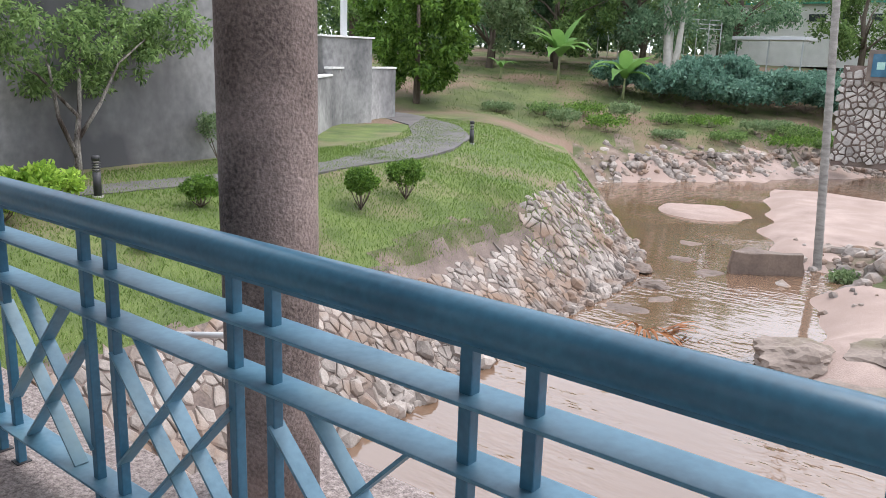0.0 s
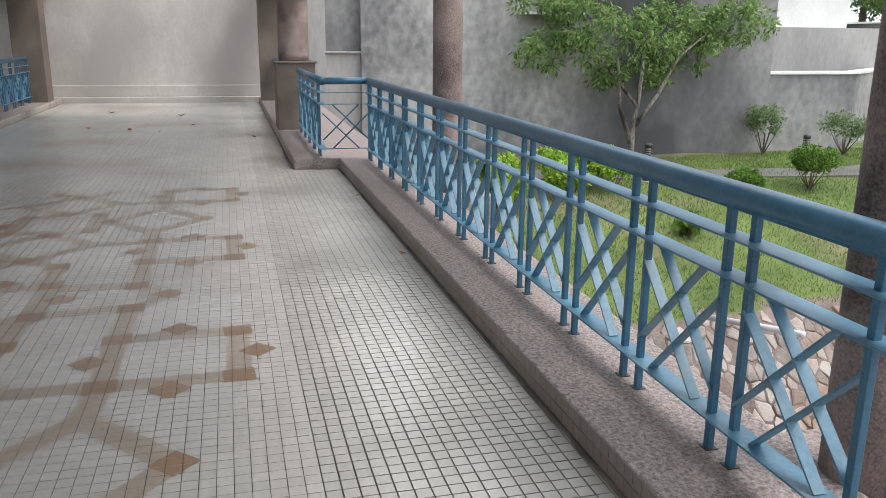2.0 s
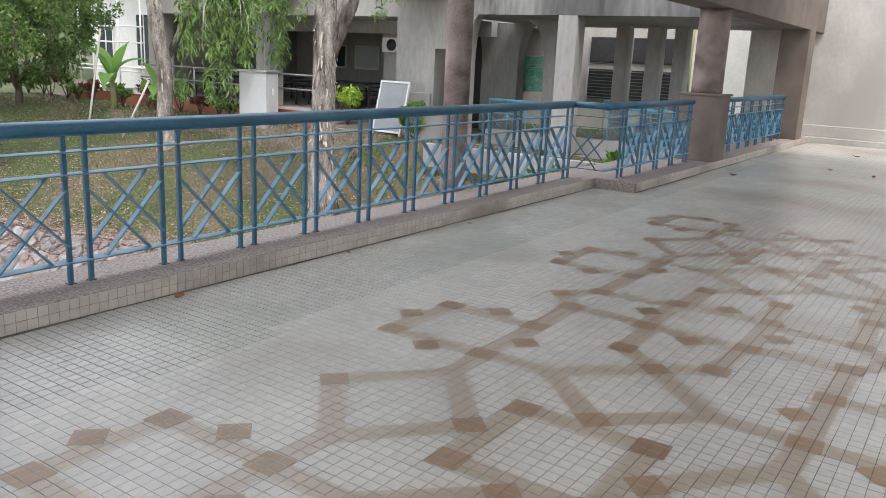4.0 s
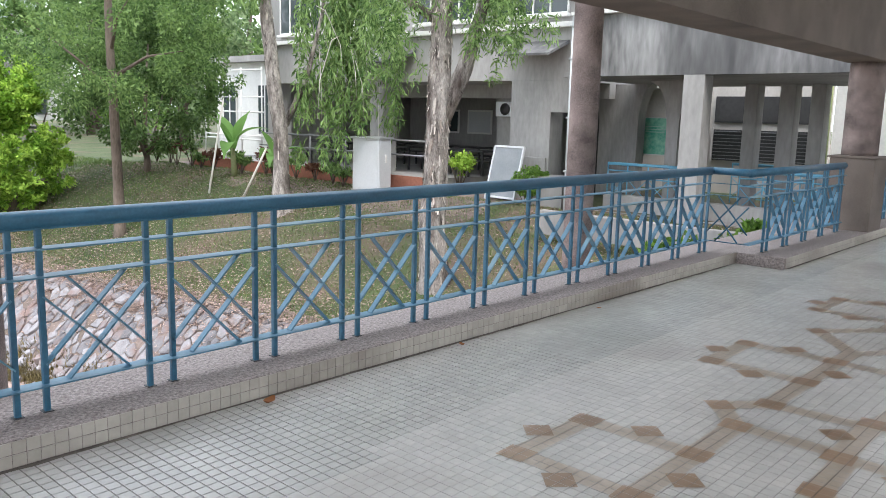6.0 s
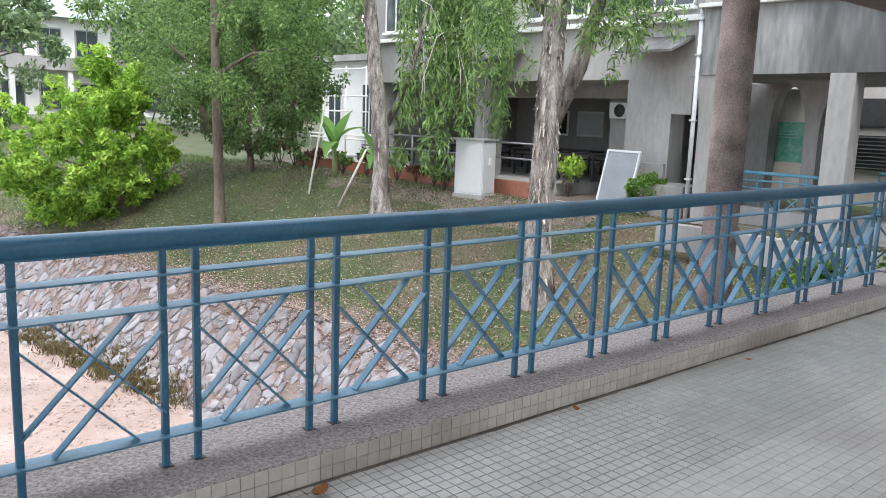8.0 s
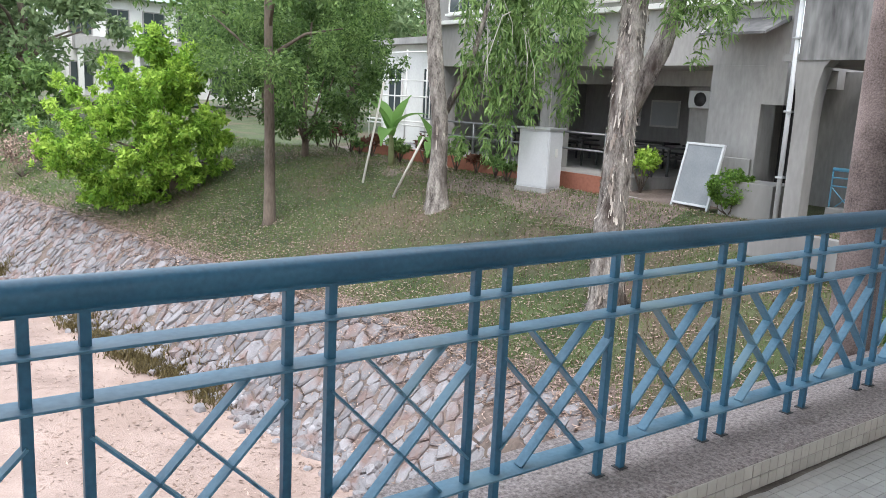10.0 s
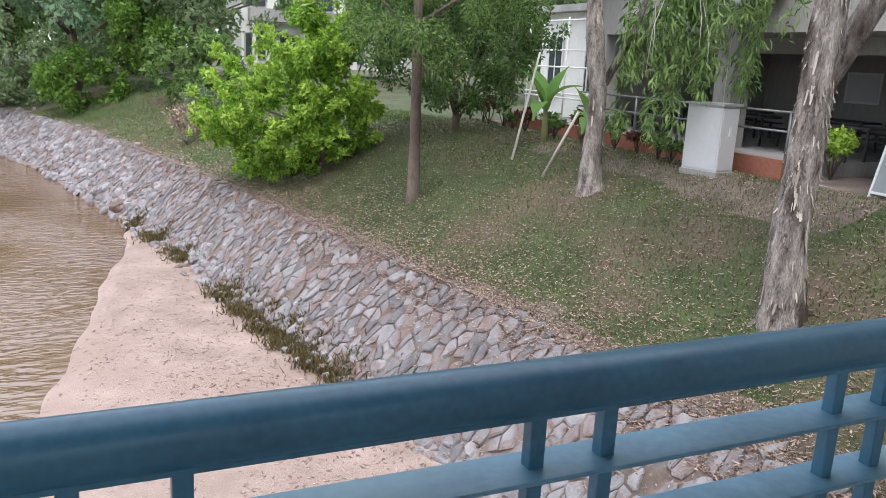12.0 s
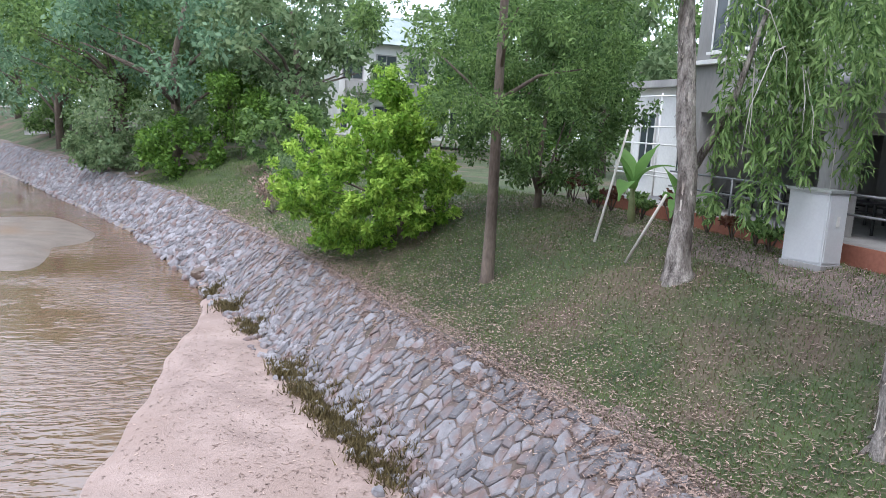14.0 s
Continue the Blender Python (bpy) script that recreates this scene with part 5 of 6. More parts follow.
def bollard(x, y):
    z = height(x, y)
    ob = thing("bollard_light", (x, y, z), "black bollard path light with a slotted head", "bollard", "path lights")
    child("base", tube("base", [(x, y, z - 0.05), (x, y, z + 0.04)], [0.12, 0.12], M["concrete"], 16), ob, "concrete base")
    child("shaft", tube("shaft", [(x, y, z + 0.04), (x, y, z + 0.55)], [0.085, 0.085], M["black"], 18), ob)
    for k in range(4):
        zz = z + 0.57 + k * 0.055
        child("ring", tube("ring", [(x, y, zz), (x, y, zz + 0.022)], [0.09, 0.09], M["black"], 18), ob)
    child("lens", tube("lens", [(x, y, z + 0.55), (x, y, z + 0.79)], [0.055, 0.055], M["pole"], 14), ob, "pale diffuser core")
    child("cap", tube("cap", [(x, y, z + 0.79), (x, y, z + 0.87), (x, y, z + 0.9)], [0.09, 0.09, 0.06], M["black"], 18), ob)
    return ob


def shrub(x, y, w, h, leaf, label, stem=0.25, count=2600, size=0.075, seed=1, category="shrub", group="", clip_round=False, lump=0.17):
    z = height(x, y)
    rnd = random.Random(seed)
    limbs = []
    for k in range(6):
        a = k * 1.05 + rnd.uniform(-0.3, 0.3)
        limbs.append((0.018, [(0, 0, 0), (math.cos(a) * w * 0.18, math.sin(a) * w * 0.18, stem), (math.cos(a) * w * 0.36, math.sin(a) * w * 0.36, stem + (h - stem) * 0.6)]))
    cl = blob_clusters(w * 0.40, w * 0.40, stem + 0.12 * w, h - 0.12 * w, 80 if clip_round else 26 if lump > 0.1 else 70, w * (0.10 if clip_round else lump), seed, 0.6 if clip_round else 0.35)
    return tree("shrub", (x, y, z), [(0, 0, -0.1), (0, 0, stem * 0.7), (0, 0, stem + 0.1)], [0.03, 0.025, 0.02], limbs, cl, count, size, leaf, "bark", label, 0.0, 0.5, seed=seed, sides=7, category=category, group=group)


def big_leaf(base, heading, length, width, rise, bend, material, name="leaf"):
    """A long blade with a midrib fold that arches over."""
    n = 8
    verts, faces = [], []
    d = Vector((math.cos(heading), math.sin(heading), 0))
    side = Vector((-d.y, d.x, 0))
    p = Vector(base)
    ang = rise
    for k in range(n + 1):
        t = k / n
        w = width * (0.12 + math.sin(min(1, t * 1.08 + 0.04) * math.pi) ** 0.7) * 0.5
        drop = Vector((0, 0, 0.25 * w))
        verts += [p + side * w + drop, p, p - side * w + drop]
        ang -= bend / n
        p = p + (d * math.cos(ang) + Vector((0, 0, math.sin(ang)))) * (length / n)
    for k in range(n):
        a = k * 3
        faces += [(a, a + 1, a + 4, a + 3), (a + 1, a + 2, a + 5, a + 4)]
    return mesh(name, verts, faces, material, True)


def banana(x, y, h, n, length, seed, label="banana plant with broad arching leaves", leaf="leaf_broad"):
    z = height(x, y)
    rnd = random.Random(seed)
    ob = thing("banana_plant", (x, y, z), label, "banana plant", "banana plants")
    child("stem", tube("stem", [(x, y, z - 0.1), (x + 0.03, y, z + h * 0.5), (x + 0.05, y, z + h)], [0.11, 0.09, 0.05], M["stemgreen"], 10), ob)
    for k in range(n):
        a = k * 2.4 + rnd.uniform(-0.3, 0.3)
        child("leaf", big_leaf((x + 0.04, y, z + h * rnd.uniform(0.85, 1.0)), a, length * rnd.uniform(0.75, 1.1), length * 0.25, rnd.uniform(0.7, 1.45), rnd.uniform(0.6, 2.3), M[leaf]), ob)
    return ob


# garden side
bollard(-16.3, 8.65)
bollard(-18.6, 25.1)
bollard(-17.2, 13.6)
shrub(-13.6, 13.9, 1.05, 1.1, "leaf_mid", "clipped round green shrub on the lawn", 0.3, 3400, 0.075, 2, group="garden shrubs", clip_round=True)
shrub(-13.8, 15.8, 1.15, 1.15, "leaf_mid", "clipped round green shrub on the lawn", 0.3, 3600, 0.075, 3, group="garden shrubs", clip_round=True)
shrub(-14.7, 10.1, 0.95, 0.75, "leaf_mid", "low clipped green shrub beside the path", 0.12, 3000, 0.075, 4, group="garden shrubs", clip_round=True)
shrub(-15.2, 12.2, 1.2, 1.15, "leaf_mid", "clipped round green shrub beside the path", 0.3, 3600, 0.075, 14, group="garden shrubs", clip_round=True)
for k, (x, y, w, h) in enumerate(((-15.7, 7.4, 1.25, 0.95), (-16.2, 6.4, 1.2, 0.95), (-15.2, 6.2, 1.0, 0.8), (-15.9, 5.0, 1.1, 0.9), (-14.6, 4.6, 1.0, 0.8))):
    shrub(x, y, w, h, "leaf_lime", "yellow-green leafy shrub beside the path", 0.15, 1900, 0.13, 20 + k, group="lime shrubs")
shrub(-19.7, 14.2, 1.3, 1.45, "leaf_grey", "small open bush at the foot of the grey wall", 0.5, 1500, 0.09, 31)
shrub(-19.3, 16.6, 1.5, 1.3, "leaf_grey", "small open bush at the foot of the garden wall", 0.4, 1500, 0.09, 32)
shrub(-13.2, 7.9, 0.5, 0.45, "leaf_mid", "young tuft of broad grass on the lawn", 0.05, 260, 0.22, 33)

# pale twin-stemmed tree on the hill
tree("pale_hill_tree", (-28.6, 66, G(-28.6, 66)), [(0, 0, -0.3), (0, 0, 1.6), (-0.35, 0, 5), (-0.9, 0.2, 10)], [0.5, 0.4, 0.33, 0.2],
     [(0.36, [(0.2, 0, 0.2), (0.75, 0, 2.5), (0.95, 0.1, 6), (1.3, 0.3, 11)])], blob_clusters(4, 4, 7.5, 13, 60, 0.7, 91), 7000, 0.4, "leaf_far", "pole", "pale-barked twin-stemmed tree on the hill", 0.4, 0.45, seed=91)

# banana plants and blue-green shrubs on the far slope
banana(-32.1, 54.0, 2.3, 13, 3.5, 1)
banana(-26.4, 53.6, 1.6, 12, 3.4, 2)
banana(-36, 52, 0.9, 6, 1.7, 3)
for k, (x, y) in enumerate(((-24.3, 55.5), (-22.8, 56.2), (-21, 57), (-19.2, 58.5), (-17.6, 60.5), (-16.4, 63), (-15.2, 65.5), (-20.5, 60.5), (-23.5, 59.5), (-18.3, 64), (-25.2, 57.5), (-22, 62.5), (-16, 68), (-27.2, 55.2), (-28.6, 56.8), (-13.6, 62), (-14.2, 67))):
    shrub(x, y, 4.4 + (k * 7 % 5) * 0.3, 2.3 + (k * 5 % 7) * 0.24, "leaf_blue", "tall blue-green cassava shrubs on the far bank", 0.4, 3600, 0.30, 50 + k, group="cassava shrubs", lump=0.085)
for k, (x, y) in enumerate(((-29.6, 42.5), (-27.4, 44.6), (-25.4, 46.2), (-23.6, 48.2), (-21.4, 50), (-19.4, 52), (-16.8, 53.4), (-14.6, 54.6), (-13, 56.5), (-15.8, 55.6), (-12.2, 54), (-22.6, 44.2), (-19.8, 46.6), (-17.2, 49.8), (-14.4, 52.2), (-24.8, 42.6), (-12.4, 55.8))):
    shrub(x, y, 2.6 + k % 3 * 0.5, 0.75 + k % 4 * 0.2, ("leaf_grey", "leaf_dark", "leaf_mid")[k % 3], "low ragged weeds along the far bank", 0.1, 1300, 0.15, 70 + k, group="bank weeds", lump=0.09)

# ringed palm trunk, concrete stub, dead frond
ob = thing("palm_trunk", (-5.9, 26.5, -4.5), "slim ringed grey palm trunk rising from the rocks", "palm")
pts, rad = [], []
for k in range(61):
    z = -4.7 + k * 0.2
    pts.append((-5.92 - 0.062 * (z + 4.7), 26.5, z))
    rad.append(0.13 - 0.0006 * k + (0.012 if k % 2 else 0))
child("trunk", tube("trunk", pts, rad, M["ringbark"], 16), ob)
ob = thing("concrete_stub", (-7.0, 24.8, -4.5), "broken weathered concrete block in the water", "concrete block")
bm = box_bm(-1.1, 1.1, -0.17, 0.17, -0.5, 0.5, 0.03)
bmesh.ops.subdivide_edges(bm, edges=bm.edges, cuts=3, use_grid_fill=True)
for v in bm.verts:
    v.co += Vector((0.12 * wob(v.co.x * 2, v.co.z * 2, 1.7, 3), 0.2 * wob(v.co.x * 2, v.co.y * 3, 1.3, 7), 0.24 * wob(v.co.x * 3, v.co.y, 1.5, 1)))
child("block", from_bm("block", bm, M["wetrock"]), ob, m=Matrix.Translation((-7.0, 24.8, -4.4)) @ Matrix.Rotation(radians(32), 4, "Z"))

ob = thing("dead_frond", (-7.0, 16.7, -4.5), "dry orange-brown palm frond lying in the river", "palm frond")
rf = random.Random(5)
for k in range(26):
    a = radians(-100 + k * 7.5)
    child("leaflet", big_leaf((-7.5 + k * 0.035, 16.9, -4.5), a, rf.uniform(0.7, 1.25), 0.06, rf.uniform(0.35, 0.95), 1.2, M["frond_dry"]), ob)

# rocks
for x, y, r, fl in ((-9.0, 21.0, 0.7, 0.3), (-8.3, 23.6, 0.55, 0.3), (-7.6, 26.3, 0.8, 0.22), (-9.6, 24.8, 0.5, 0.35), (-10.0, 22.4, 0.45, 0.4), (-10.4, 27.3, 0.6, 0.25), (-8.6, 18.4, 0.9, 0.16), (-7.5, 17.6, 0.7, 0.12), (-8.2, 19.8, 0.5, 0.3)):
    rock(x, y, r, fl, x, "wetrock", up=0.0)
rock(-3.9, 17.0, 0.9, 0.45, 0.5, label="pale broad flat-topped rock on the sand")
rock(-2.4, 15.6, 1.5, 0.22, 0.3, label="broad pale rock shelf beside the river")
rock(-1.2, 18.5, 2.2, 0.18, 0.9, label="broad pale rock shelf beside the river")
rock(-4.45, -35.4, 0.42, 0.6, 0.2, "wetrock", label="single round rock at the tip of the sand bar")
rng = random.Random(12)
spots = []
for k in range(1500):
    t = rng.random() ** 0.8
    e = abs(rng.gauss(0, 1.5)) - 0.3
    x, y = -20 + 0.533 * t * 30 - 0.845 * e, 37.8 + 0.845 * t * 30 + 0.533 * e
    spots.append((x, y, 0.06 + 0.26 * rng.random() ** 2))
rubble("far_bank_stones", spots, 3, "tumbled grey-brown stones along the far bank", "rubblestone")
spots = [(-2.8 + rng.gauss(0, 1.6), 27 + rng.gauss(0, 2.0), 0.06 + 0.28 * rng.random() ** 2) for k in range(700)]
rubble("right_bank_stones", spots, 4, "broken stones on the gravelly river bank", "rubblestone")
for k, (x, y) in enumerate(((-4.9, 25.6), (-3.6, 28.9), (-2.2, 29.6), (-3.2, 26.2), (-1.5, 27.4))):
    shrub(x, y, 1.1, 0.6 + 0.1 * (k % 3), ("leaf_grey", "leaf_mid", "leaf_dry")[k % 3], "low scrubby weeds among the broken stones", 0.05, 420, 0.14, 160 + k, group="stony bank weeds")
spots = []
for k in range(620):
    y = rng.uniform(4, 26)
    spots.append((foot(y) + rng.gauss(0.15, 0.4), y, 0.06 + 0.2 * rng.random() ** 2))
for k in range(260):
    y = rng.uniform(21.8, 27)
    spots.append((foot(y) - rng.uniform(0, 2.3), y, 0.05 + 0.16 * rng.random() ** 2))
rubble("foot_stones", spots, 6, "loose stones along the foot of the bank", "rubblestone")
spots = []
for k in range(1700):
    y = rng.uniform(-72, -8)
    far = y < -33
    spots.append((foot(y) + rng.gauss(-0.45 if far else -0.05, 0.55 if far else 0.22), y, rng.uniform(0.05, 0.24 if far else 0.15)))
rubble("gravel_edge", spots, 7, "small stones where the paved slope meets the sand", "stone")

# far stone wall, board, shelter and the white building
struct("wall_far_stone", (-11.5, -3.0, 51.0, 52.0, -3.8, 1.9), M["soil"], "rubble retaining wall across the river")
ob = thing("sign_board", (-7.8, 50.6, 0.9), "teal board in a brown frame above the stone wall", "sign board")
part_box("frame", ob, (-10.2, -6.4, 50.5, 50.7, 1.05, 2.75), M["brownconc"], 0.02)
part_box("panel", ob, (-9.95, -6.6, 50.45, 50.5, 1.3, 2.55), M["teal"], 0.0, "teal panel with a pale ornament")
for k in range(4):
    part_box("ornament", ob, (-9.7 + k * 0.7, -9.3 + k * 0.7, 50.44, 50.45, 1.7, 2.1), M["pale_green"], 0)
for x in (-9.6, -7.2):
    part_box("bracket", ob, (x, x + 0.15, 50.7, 51.0, 1.3, 1.5), M["brownconc"], 0)
ob = thing("shelter", (-23.5, 75, 1.5), "low shelter with a flat pale roof on posts", "shelter")
part_box("roof", ob, (-26.6, -20.2, 75, 78.5, 4.1, 4.4), M["cabinet"], 0.03)
for x in (-26.3, -23.4, -20.5):
    part_box("post", ob, (x - 0.06, x + 0.06, 75.3, 75.42, 0, 4.1), M["steel"], 0)
ob = thing("white_building", (-20, 98, 4), "long white building with green fascia behind the trees", "building")
part_box("wall", ob, (-38, 14, 98, 106, 2, 8.8), M["white"], 0)
part_box("roof", ob, (-38.5, 14.5, 97.5, 106.5, 8.8, 9.0), M["green_sheet"], 0)
for k in range(14):
    part_box("window", ob, (-36 + k * 3.2, -34.2 + k * 3.2, 97.9, 98.0, 6.9, 7.7), M["glass"], 0)
for k in range(4):
    part_box("rail", ob, (-36.5, 14, 97.6, 97.7, 9.3 + k * 0.35, 9.36 + k * 0.35), M["green_sheet"], 0)
for k in range(17):
    part_box("rail_post", ob, (-36.5 + k * 3, -36.4 + k * 3, 97.6, 97.7, 9.0, 10.4), M["green_sheet"], 0)
ob = thing("fence", (-40, 76, 3.4), "long pale tubular fence on the hill top", "fence")
for z in (5.0, 5.4, 5.8):
    child("rail", tube("rail", [(-43, 76, z + 0.8), (-28, 76, z)], [0.04, 0.04], M["cabinet"], 8), ob)
for k in range(14):
    x = -43 + 1.15 * k
    child("post", tube("post", [(x, 76, 2.2), (x, 76, 6.65 - 0.8 * k / 13)], [0.05, 0.05], M["cabinet"], 8), ob)

# pale two-storey house glimpsed behind the trees beyond the lawn
ob = thing("far_house", (-21, -74, 1), "pale two-storey house with a grey-green roof behind the trees", "house")
part_box("wall", ob, (-31, -15.5, -80, -72, 0.4, 8.0), M["white"], 0)
bm = bmesh.new()
rv = [bm.verts.new(p) for p in ((-32, -81, 8), (-14.6, -81, 8), (-14.6, -71, 8), (-32, -71, 8), (-28, -76, 10.8), (-18, -76, 10.8))]
for q in ((0, 1, 5, 4), (1, 2, 5), (2, 3, 4, 5), (3, 0, 4), (3, 2, 1, 0)):
    bm.faces.new([rv[i] for i in q])
child("roof", from_bm("roof", bm, M["roofgrey"]), ob, "grey-green hipped roof")
part_box("balcony", ob, (-29.5, -16, -72, -70.9, 3.9, 4.9), M["palegrey"], 0.02)
for k in range(5):
    x = -28.6 + k * 2.8
    for z0, z1 in ((0.9, 2.9), (5.1, 7.1)):
        fr = part_box("window_frame", ob, (x - 0.1, x + 1.7, -72.0, -71.93, z0 - 0.1, z1 + 0.1), M["palegrey"], 0)
        for i in range(2):
            child("pane", box("pane", x + i * 0.82, x + 0.76 + i * 0.82, -71.93, -71.9, z0, z1, M["glass"], 0), fr)
for k in range(4):
    part_box("column", ob, (-29.2 + k * 4.2, -28.8 + k * 4.2, -71.4, -71.0, 0.4, 3.9), M["white"], 0.01)

# pale blue pipe on the bank
ob = new("bank_pipe", tube("bank_pipe", [(-7.6, 4.6, -1.55), (-6.2, 4.9, -1.3)], [0.035, 0.035], M["cabinet"], 10))
tagged(ob, "pale blue plastic pipe sticking out of the bank", "pipe")

# lawn side: stakes, banana sapling, shrubs along the red wall
for a, b in (((-13.3, -22.2, -0.85), (-14.6, -23.4, 1.9)), ((-12.9, -20.0, -0.95), (-13.2, -19.2, 0.6))):
    ob = new("stake", tube("stake", [a, b], [0.035, 0.03], M["pole"], 8))
    tagged(ob, "bleached wooden stake leaning on the young planting", "stake", "leaning stakes")
banana(-14.9, -23.3, 1.0, 5, 1.7, 8, "young banana plant with broad drooping leaves")
banana(-14.6, -20.6, 0.8, 4, 1.4, 9, "young banana plant with broad drooping leaves")
for k in range(16):
    y = -17.9 - k * 0.85
    shrub(-15.75 + rng.uniform(-0.2, 0.25), y, rng.uniform(0.5, 0.8), rng.uniform(0.5, 1.1), "leaf_red" if k % 3 == 0 else "leaf_dark", "thin croton shrub before the red terrace wall", 0.3, 160, 0.16, 90 + k, group="croton shrubs")
shrub(-16.2, -12.7, 1.05, 1.0, "leaf_mid", "clipped ball shrub beside the building corner", 0.12, 3200, 0.07, 120, clip_round=True)
shrub(-17.3, -15.9, 1.0, 1.1, "leaf_lime", "young leafy shrub before the notice board", 0.45, 700, 0.11, 121)
for k, (x, y) in enumerate(((-12.4, -6.4), (-11.5, -6.6), (-13.6, -6.2), (-10.6, -6.9), (-12.9, -7.4))):
    shrub(x, y, 1.25, 1.45, "leaf_mid", "leafy green shrub beside the bridge", 0.2, 1500, 0.13, 130 + k, group="bridge shrubs")
shrub(-8.0, -38.5, 2.2, 1.9, "leaf_grey", "dusty grey-green bush on the bank", 0.3, 1600, 0.14, 140)
shrub(-7.1, -37.2, 2.0, 1.9, "leaf_dry", "half-dry brushy bush on the bank", 0.3, 900, 0.12, 141)
shrub(-6.6, -50.5, 4.6, 5.6, "leaf_mid", "tall leafy green bush beyond the lawn", 0.6, 5200, 0.24, 142)


# dark low wall far down the river
ob = new("river_wall", from_bm("river_wall", box_bm(0, 34, -0.15, 0.15, -1.0, 0.55, 0.02), M["concrete"]))
ob.matrix_basis = Matrix.Translation((-8.5, -63, -1.8)) @ Matrix.Rotation(math.atan2(-17, 12), 4, "Z")
tagged(ob, "low dark concrete wall along the far river bank", "wall", kind="structure")


# grass, fallen leaves and weeds
def scatter(name, spots, size, material, label, flat=False, seed=2, tall=1.0):
    rng2 = np.random.default_rng(seed)
    n = len(spots)
    at = np.array(spots, float)
    a = rng2.uniform(0, 6.283, n)
    s = size * rng2.uniform(0.5, 1.3, n)
    if flat:
        d = np.stack([np.cos(a), np.sin(a), rng2.uniform(-0.3, 0.3, n)], 1) * s[:, None]
        w = np.stack([-np.sin(a), np.cos(a), rng2.uniform(-0.3, 0.3, n)], 1) * s[:, None] * 0.28
        verts = np.stack([at - d, at + w, at + d, at - w], 1).reshape(-1, 3)
        k = 4
    else:
        w = np.stack([np.cos(a), np.sin(a), 0 * a], 1) * s[:, None] * 0.13
        tip = at + np.stack([rng2.normal(0, 0.4, n), rng2.normal(0, 0.4, n), np.ones(n) * tall], 1) * s[:, None]
        verts = np.stack([at - w, at + w, tip], 1).reshape(-1, 3)
        k = 3
    me = bpy.data.meshes.new(name)
    me.vertices.add(len(verts)); me.vertices.foreach_set("co", verts.ravel())
    me.loops.add(len(verts)); me.loops.foreach_set("vertex_index", np.arange(len(verts), dtype=np.int32))
    me.polygons.add(n)
    me.polygons.foreach_set("loop_start", np.arange(0, len(verts), k, dtype=np.int32))
    me.polygons.foreach_set("loop_total", np.full(n, k, dtype=np.int32))
    me.materials.append(material)
    me.update(calc_edges=True)
    return tagged(new(name, me), label, name.replace("_", " "), kind="stuff")


def lawn_spots(n, y0, y1, e0, e1, seed, lift=0.0, power=1.0):
    r = random.Random(seed)
    out = []
    while len(out) < n:
        y = r.uniform(y0, y1)
        e = e0 + (e1 - e0) * r.random() ** power
        x = foot(y) - 1.75 - e
        if x < -16.2 and y < -5 or (YB - 0.7 < y < YA + 0.8):
            continue
        out.append((x, y, height(x, y) + lift))
    return out


scatter("grass", lawn_spots(70000, -30, -5.6, 0.2, 9, 1), 0.06, M["grassblade"], "short lawn grass on the sloping bank")
scatter("grass", lawn_spots(80000, 1.6, 20, 0.1, 9, 2), 0.065, M["gardenblade"], "short lawn grass of the garden bank")
scatter("grass", lawn_spots(26000, 18, 34, -1.2, 9, 3), 0.09, M["gardenblade"], "rougher grass on the nose of the bank")
scatter("dry_grass", lawn_spots(34000, -30, -5.6, 0.0, 7.5, 21, 0.0, 1.4), 0.06, M["straw"], "straw-brown dead grass among the lawn", seed=12)


scatter("grass", lawn_spots(40000, -55, -29.5, 0.2, 8, 22), 0.10, M["grassblade"], "longer lawn grass further along the bank", seed=13)
scatter("fallen_leaves", lawn_spots(9000, -48, -29.5, -0.3, 6, 23, 0.04, 1.5), 0.07, M["leaf_dry"], "dry fallen leaves along the far lawn", True, seed=14)


def slope_spots(n, seed):
    r = random.Random(seed)
    out = []
    while len(out) < n:
        t, e = r.uniform(-6, 34), r.uniform(2.5, 32)
        x, y = -20 + 0.533 * t - 0.845 * e, 37.8 + 0.845 * t + 0.533 * e
        if x < foot(y) - 1 and y < 40:
            continue
        out.append((x, y, height(x, y)))
    return out


scatter("grass", slope_spots(30000, 11), 0.15, M["grassblade"], "rough grass and weeds on the far hill", tall=0.8)
scatter("fallen_leaves", lawn_spots(46000, -30, -6, -0.35, 8.0, 4, 0.035, 1.9), 0.044, M["leaf_dry"], "dry fallen leaves over the lawn", True)
r9 = random.Random(9)
spots = []
for k in range(8000):
    y = r9.uniform(-33, -6)
    x = r9.uniform(float(np.interp(y, SHORE_Y, SHORE_X)) + 0.4 if y > -34 else -5, foot(y))
    x = min(x, foot(y) + 4)
    spots.append((foot(y) + abs(r9.gauss(0, 2.8)), y, 0))
spots = [(x, y, height(x, y) + 0.012) for x, y, _ in spots if height(x, y) > WATER + 0.03]
scatter("sand_litter", spots, 0.048, M["leaf_dry"], "scattered dry leaves and twigs on the sand", True)
spots = []
for k in range(24000):
    y = r9.uniform(-40, -5.8)
    u = abs(r9.gauss(0, 0.28)) + 1.8 if k % 3 else r9.uniform(0.0, 1.9)
    if k % 3 == 2:
        u = 1.8 - abs(r9.gauss(0, 0.35))
    x = foot(y) - u
    spots.append((x, y, height(x, y) + (0.075 if u < 1.85 else 0.03)))
scatter("slope_litter", spots, 0.042, M["leaf_dry"], "pinkish dry leaves caught among the slope stones", True, seed=8)
spots = []
